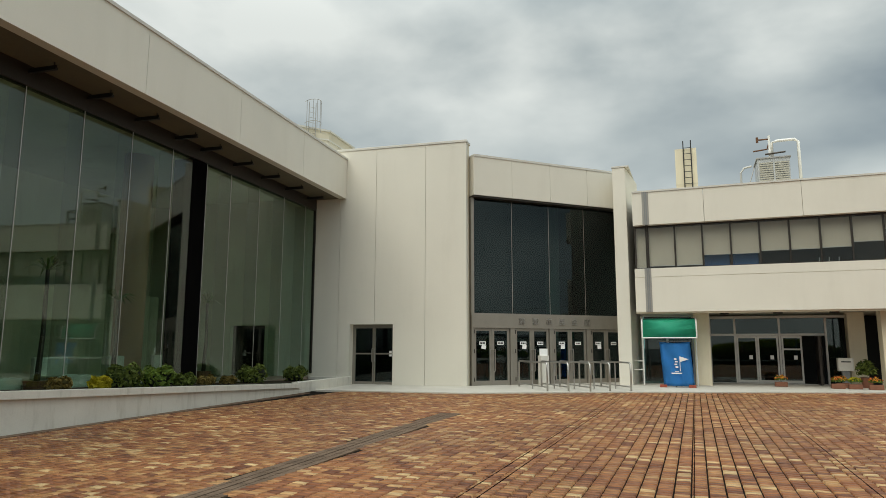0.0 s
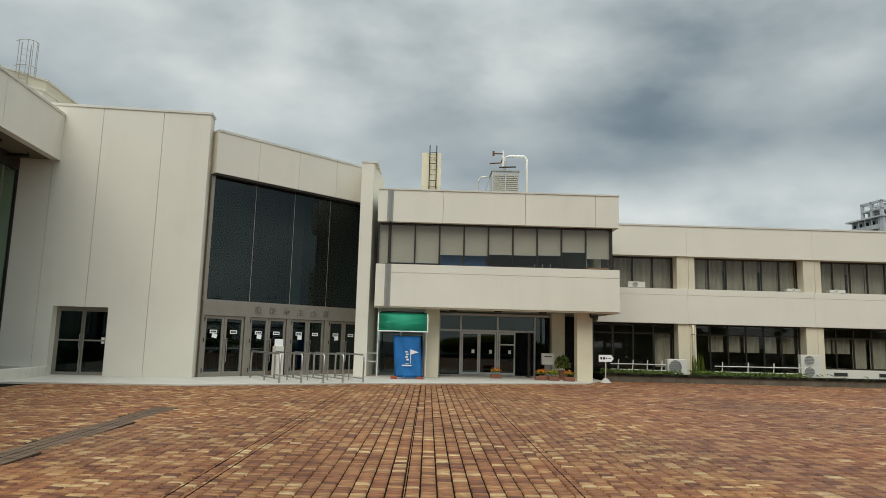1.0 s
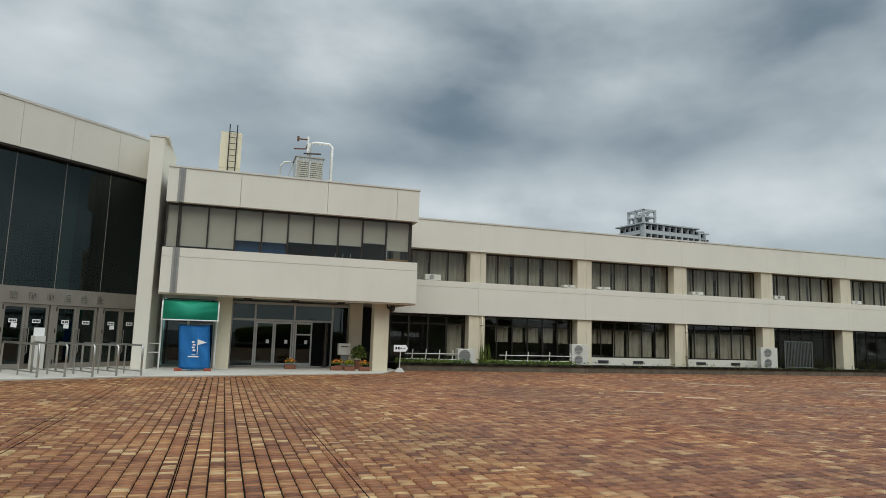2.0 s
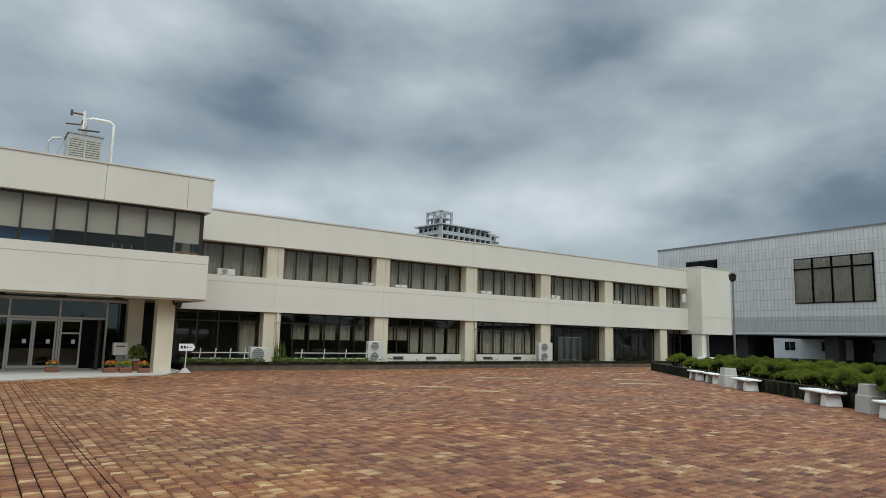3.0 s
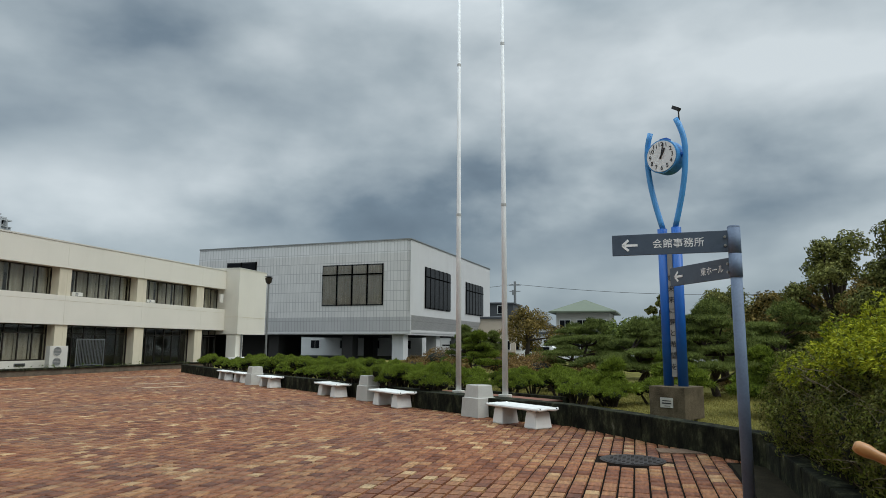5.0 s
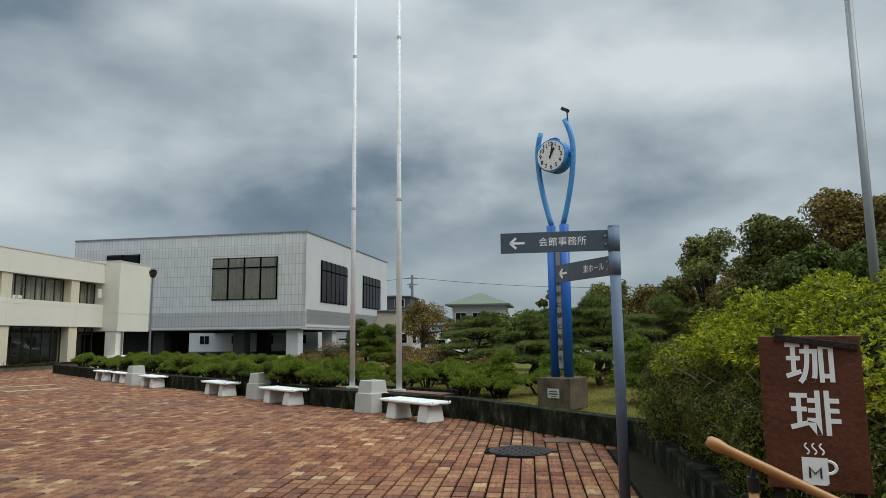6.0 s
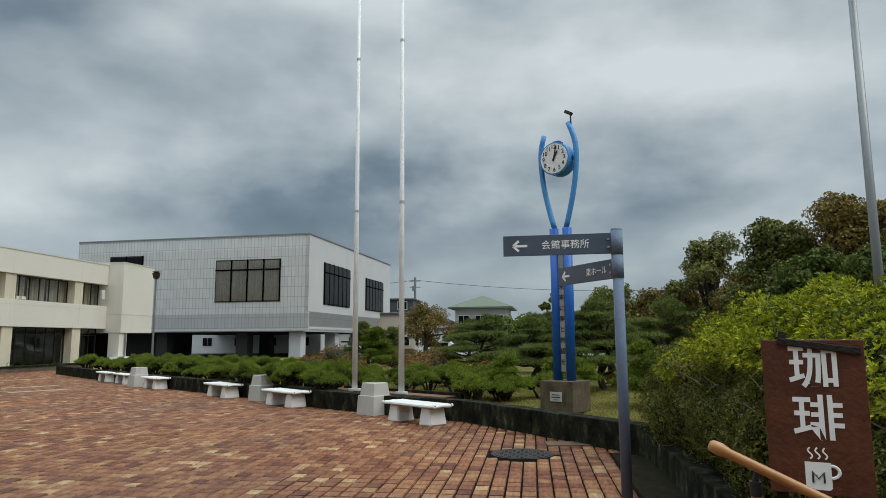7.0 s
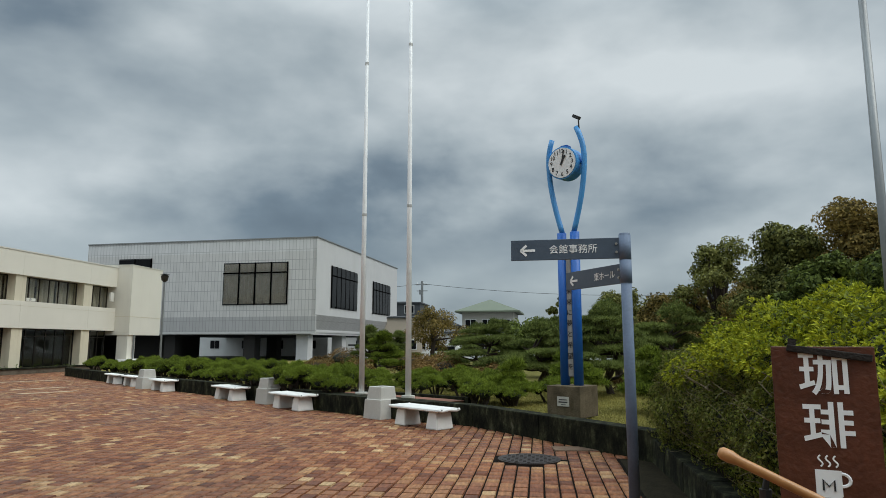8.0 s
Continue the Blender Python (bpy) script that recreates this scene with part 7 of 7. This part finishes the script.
# rounded azaleas on the lawn
for i, (x, y, s, mt) in enumerate(((26.0, 0.2, 1.0, RUSSET), (28.4, 0.6, 1.2, RUSSET), (22.2, -1.6, 0.8, RUSSET), (20.2, -2.8, 0.7, SHRUB), (24.2, -5.0, 0.9, RUSSET), (30.8, 2.0, 1.3, RUSSET), (21.0, -6.6, 0.8, RUSSET), (18.8, -7.2, 0.8, SHRUB), (33, 0.5, 1.4, SHRUB), (36, 6.5, 1.5, RUSSET), (22.6, -0.2, 1.0, RUSSET), (24.3, -0.6, 1.2, RUSSET), (20.6, -1.7, 0.9, RUSSET), (22.4, -2.6, 1.0, RUSSET), (27.2, -2.5, 1.3, RUSSET), (29.5, 0.0, 1.4, RUSSET), (24.0, 2.4, 1.1, RUSSET), (26.4, 4.6, 1.1, RUSSET))):
    bush("azalea_bush", "rounded clipped azalea bush on the lawn", [(0, 0, 0.32 * s, 0.8 * s, 0.7 * s, 0.42 * s), (0.5 * s, 0.2 * s, 0.28 * s, 0.5 * s, 0.5 * s, 0.34 * s)], 2600, mt, pose(x, y, 0.2), False, 0.075, "azaleas", trunk=False)

# the tall hedge behind the coffee board, its stone kerb and the dark gutter before it
hk = thing("hedge_kerb", "low dark stone kerb at the foot of the hedge", "kerb", kind="structure")
for i in range(9):
    part("stone", turned(boxes((0, 0.988, -0.22, 0, -0.04, 0.30), bevel=0.02), pose(2.0 + i, -5.50 + 0.012 * i, 0, 0, 0, 0.7)), OLD_STONE, hk)
part("hedge_soil", boxes((1.9, 11.0, -9.5, -5.72, -0.04, 0.24)), SOIL, hk)
part("gutter", boxes((1.9, 11.0, -5.47, -4.98, -0.045, -0.015)), SOIL, hk)
hb, face = [], []
hr = random.Random(4)
for i in range(38):
    x = 2.4 + (i % 19) * 0.46
    row = i // 19
    top = 1.50 + 0.078 * (min(x, 7.6) - 1.3) + 0.03 * math.sin(x * 1.3) - max(0, x - 7.9) * 0.18 - max(0, x - 9.4) * 0.25
    hb.append((x + hr.uniform(-0.12, 0.12), -6.28 - row * 1.3 + hr.uniform(-0.08, 0.08), top - 0.60, 0.58, 0.74, 0.58 + hr.uniform(-0.05, 0.05)))
    if row == 0:
        face.append((x + hr.uniform(-0.1, 0.1), -5.94 + hr.uniform(-0.07, 0.07), 0.78, 0.55, 0.48, 0.55))
for x, y, z in ((10.45, -5.74, 0.70), (10.25, -5.80, 1.02), (10.5, -6.3, 0.75), (9.9, -5.76, 0.6)):
    face.append((x, y, z, 0.45, 0.42, 0.45))


def tuft_mesh(name, centres, normals, length, width, mat, per=7):
    """Sprays of narrow leaflets that fan out round each place."""
    c = np.repeat(centres, per, 0)
    d = unit(np.repeat(normals + np.array([0, 0, 0.35]), per, 0) + 0.95 * unit(RNG.normal(size=(len(c), 3))))
    side = unit(np.cross(d, RNG.normal(size=(len(c), 3))))
    le = length * RNG.uniform(0.6, 1.25, size=(len(c), 1))
    tip = c + d * le - np.array([0, 0, 0.012])
    v = np.stack([c, c + d * le * 0.5 + side * width, tip, c + d * le * 0.5 - side * width], 1).reshape(-1, 3)
    return from_arrays(name, v, np.arange(4 * len(c)).reshape(-1, 4), mat)


hedge = thing("hedge", "tall dense clipped hedge with bright yellow-green tips", "hedge")
for name, blobs, count, depth, low, kind_mat, size in (("foliage", hb, 120000, 0.3, -0.6, HEDGE, 0.046), ("side_foliage", face, 90000, 0.32, -0.8, HEDGE, 0.040), ("old_growth", face, 60000, 0.12, -0.6, HEDGE_OLD, 0.034)):
    p, n = shell(blobs, count, depth, low)
    ob = new(name, leaf_mesh(name, p, n, size, size * 0.42, kind_mat))
    ob.parent = hedge
p, n = shell(hb, 40000, 0.12, 0.05)
ob = new("new_growth", tuft_mesh("new_growth", p, n, 0.05, 0.0075, HEDGE_TIP))
ob.parent = hedge
tagged(ob, "bright yellow-green new growth on top")
p, n = shell(face, 12000, 0.06, -0.3)
ob = new("side_sprays", tuft_mesh("side_sprays", p, n, 0.034, 0.007, HEDGE_OLD))
ob.parent = hedge
part("inner_shade", core(hb + face, 0.76), LEAF_SHADE, hedge)
bm = bmesh.new()
for i in range(150):
    x, z = hr.uniform(2.6, 10.2), hr.uniform(0.35, 1.35)
    a = Vector((x, -5.56, z))
    b2 = a + Vector((hr.uniform(-0.14, 0.14), hr.uniform(0.06, 0.14), hr.uniform(-0.06, 0.14)))
    tube([a + Vector((hr.uniform(-0.1, 0.1), -0.22, -0.14)), a, b2, b2 + Vector((hr.uniform(-0.12, 0.12), 0.05, hr.uniform(-0.08, 0.12)))], [0.006, 0.005, 0.003, 0.0015], 5, bm)
tagged(part("twig", bm, TWIG, hedge, "bare pale twigs"), kind="stuff")

# planter plants below the gallery glass
for i, (v, s, mt, kind) in enumerate(((-2.75, 0.72, BROADLEAF, "b"), (-5.4, 0.8, BROADLEAF, "b"), (-6.6, 0.4, AUTUMN, "b"), (-7.6, 0.42, AUTUMN, "b"), (-8.5, 0.5, BROADLEAF, "b"), (-9.54, 0.72, SHRUB, "b"), (-10.6, 0.75, BROADLEAF, "b"), (-11.25, 0.42, YELLOW_LEAF, "b"), (-12.3, 0.42, AUTUMN, "b"), (-14.0, 0.5, SHRUB, "b"))):
    zs = 0.2 + max(0, -4.3 - v) * 0.0374
    bush("planter_shrub", "small leafy shrub in the planter below the glass", [(0, 0, 0.3 * s, 0.5 * s, 0.42 * s, 0.34 * s), (0.2 * s, 0.15 * s, 0.5 * s, 0.35 * s, 0.3 * s, 0.3 * s), (-0.25 * s, 0, 0.45 * s, 0.3 * s, 0.3 * s, 0.3 * s)], 700, mt, HALL @ pose(-5.2, v, zs), False, 0.12, "planter shrubs", trunk=True)


def palm(v, h):
    p = thing("indoor_palm", "slim dracaena with a tuft of long leaves behind the glass", "plant", HALL @ pose(-7.3, v, 0.3), "indoor palms")
    part("stem", tube([(0, 0, 0), (0.05, 0.02, h * 0.5), (0.0, 0.05, h)], [0.07, 0.05, 0.04], 8), BARK, p)
    part("pot", tube([(0, 0, 0), (0, 0, 0.35)], [0.2, 0.26], 14), TERRACOTTA, p)
    bm = bmesh.new()
    r = random.Random(int(h * 10))
    for i in range(30):
        a, el = r.uniform(0, 6.28), r.uniform(0.1, 1.2)
        d = Vector((math.cos(a) * math.cos(el), math.sin(a) * math.cos(el), math.sin(el)))
        sd = d.cross(Vector((0, 0, 1))).normalized() * 0.025
        o = Vector((0, 0.05, h))
        m1, e1 = o + d * 0.35, o + d * 0.62 - Vector((0, 0, 0.22))
        q = [bm.verts.new(c) for c in (o - sd, o + sd, m1 + sd, m1 - sd, e1)]
        bm.faces.new(q[:4])
        bm.faces.new((q[3], q[2], q[4]))
    part("leaf_tuft", bm, SHRUB, p)


palm(-4.76, 2.45)
palm(-8.58, 2.3)
palm(-10.82, 2.85)


def sofa(v):
    s = thing("lounge_seat", "pale upholstered lounge seat inside the gallery", "seat", HALL @ pose(-8.0, v, 0.3), "gallery seats")
    part("seat", boxes((-0.4, 0.4, -0.5, 0.5, 0.1, 0.42), bevel=0.04), PLASTIC, s)
    part("backrest", boxes((-0.5, -0.36, -0.5, 0.5, 0.3, 0.85), bevel=0.04), PLASTIC, s)
    for x in (-0.35, 0.35):
        for y in (-0.4, 0.4):
            part("leg", tube([(x, y, 0), (x, y, 0.1)], 0.03, 8), BLACK, s)


for v in (-5.2, -7.0, -9.4, -11.4):
    sofa(v)

bs = thing("porch_shrub", "dark green potted shrub beside the porch column", "plant", pose(6.0, 22.5, 0.035))
p, n = shell([(0, 0, 0.6, 0.3, 0.3, 0.3)], 500, 0.6)
ob = new("foliage", leaf_mesh("foliage", p, n, 0.2, 0.06, BROADLEAF))
ob.parent = bs
part("pot", tube([(0, 0, 0), (0, 0, 0.35)], [0.15, 0.2], 12), TERRACOTTA, bs)

# ---- brick paving ----
GAP, SPLIT = 0.0145, 4.4
GAP_EAST = 0.018
FIELDS = ((-10.2, SPLIT, 0.166, 0.118), (SPLIT, 44.6, 0.215, 0.168))


def paved(x, y):
    """Whether the plaza's paving reaches this place."""
    if x < -10.0 or y < -6.2 or x > 44.5 or y > 22.6:
        return False
    if x > 11.1 and y < edge_at(x) - 0.12:
        return False
    if x < 11.1 and y < -4.98:
        return False
    if x < 7.7:
        lim = 14.5 + (x + 10.6) * 0.11 if x < -6.1 else 15.0 + (x + 6.1) * 0.532 if x < -1.4 else 17.5 + (x + 1.4) * 0.361 if x < 6.5 else 20.35 + (x - 6.5) * 2.0
        if y > lim + 0.02:
            return False
    if abs((x + 4.17) + (y - 3.6) * 0.056) < 0.235 and -2.6 < y < 9.6:
        return False
    if (x - 10.72) ** 2 + (y + 3.74) ** 2 < 0.225:
        return False
    return True


near, rest = [], []
for fx0, fx1, tw, td in FIELDS:
    for x in np.arange(fx0 + tw / 2, fx1, tw):
        for y in np.arange(-6.2, 22.7, td):
            if paved(x, y):
                (near if (5.6 < x < 9.2 and -4.0 < y < -0.9 and len(near) < 300) else rest).append((x, y, tw, td))
C = np.array(rest)
nt = len(C)
tilt = RNG.normal(size=(nt, 2)) * 0.004
dz = RNG.uniform(-0.0025, 0.0025, nt)
ch = 0.006
CORNERS = [(-1, -1, 0, -0.022), (1, -1, 0, -0.022), (1, 1, 0, -0.022), (-1, 1, 0, -0.022), (-1, -1, ch, 0.0), (1, -1, ch, 0.0), (1, 1, ch, 0.0), (-1, 1, ch, 0.0)]
wv = []
gaps = np.where(C[:, 2] > 0.2, GAP_EAST, GAP)
for sx, sy, inset, z in CORNERS:
    px, py = sx * ((C[:, 2] - gaps) / 2 - inset), sy * ((C[:, 3] - gaps) / 2 - inset)
    wv.append(np.stack([C[:, 0] + px, C[:, 1] + py, z + dz + tilt[:, 0] * px * 6 + tilt[:, 1] * py * 6], 1))
V = np.stack(wv, 1).reshape(-1, 3)
q = np.array([(4, 5, 6, 7), (0, 1, 5, 4), (1, 2, 6, 5), (2, 3, 7, 6), (3, 0, 4, 7)])
pave = thing("floor_paving", "plaza of worn red, brown and tan brick tiles with dark joints", "paving", kind="structure")
V = V.reshape(nt, 8, 3)
west = C[:, 2] < 0.2
for pick, mat, label in ((west, PAVER_WEST, "small weathered orange and tan brick tiles"), (~west, PAVER, "larger weathered red-brown brick tiles")):
    n_in = int(pick.sum())
    F = (np.arange(n_in)[:, None, None] * 8 + q[None]).reshape(-1, 4)
    ob = new("paving_field", from_arrays("paving_field", V[pick].reshape(-1, 3), F, mat))
    ob.parent = pave
    tagged(ob, label, kind="stuff")
bm = bmesh.new()
tw, td = FIELDS[1][2:]
vs = [bm.verts.new((sx * ((tw - GAP_EAST) / 2 - i), sy * ((td - GAP_EAST) / 2 - i), z)) for sx, sy, i, z in CORNERS]
for f in q:
    bm.faces.new([vs[i] for i in f])
tile_me = mesh_of("paving_tile", bm, PAVER_PIECE)
pr = random.Random(5)
for x, y, tw, td in near:
    t_ob = new("paving_tile", tile_me)
    t_ob.parent = pave
    t_ob.matrix_local = pose(x, y, pr.uniform(-0.0025, 0.0025), pr.uniform(-0.4, 0.4), pr.uniform(-0.4, 0.4), pr.uniform(-0.4, 0.4))

for x, y0, y1 in ((0.45, -6.0, 17.9), (2.16, -6.0, 18.4), (-1.5, -6.0, 16.9), (-1.68, -6.0, 16.9)):
    part("joint_filler", boxes((x - 0.005, x + 0.005, y0, y1, -0.01, 0.0035)), DULL_BLACK, pave, "black expansion joint filler")
FADED = material("faded_road_paint", (0.40, 0.30, 0.19), 0.8, vary=0.25, scale=5, fine=40)
for x, y, ln in ((12.7, 13.1, 1.1), (13.2, 11.3, 0.8), (21.1, 11.9, 1.8), (22.8, 13.6, 1.8), (18.0, 16.0, 2.2), (26.5, 17.5, 2.6)):
    part("faded_marking", turned(boxes((-ln / 2, ln / 2, -0.14, 0.14, -0.008, 0.0045)), pose(x, y, 0, 0, 0, -31)), FADED, pave, "worn pale paint patch")
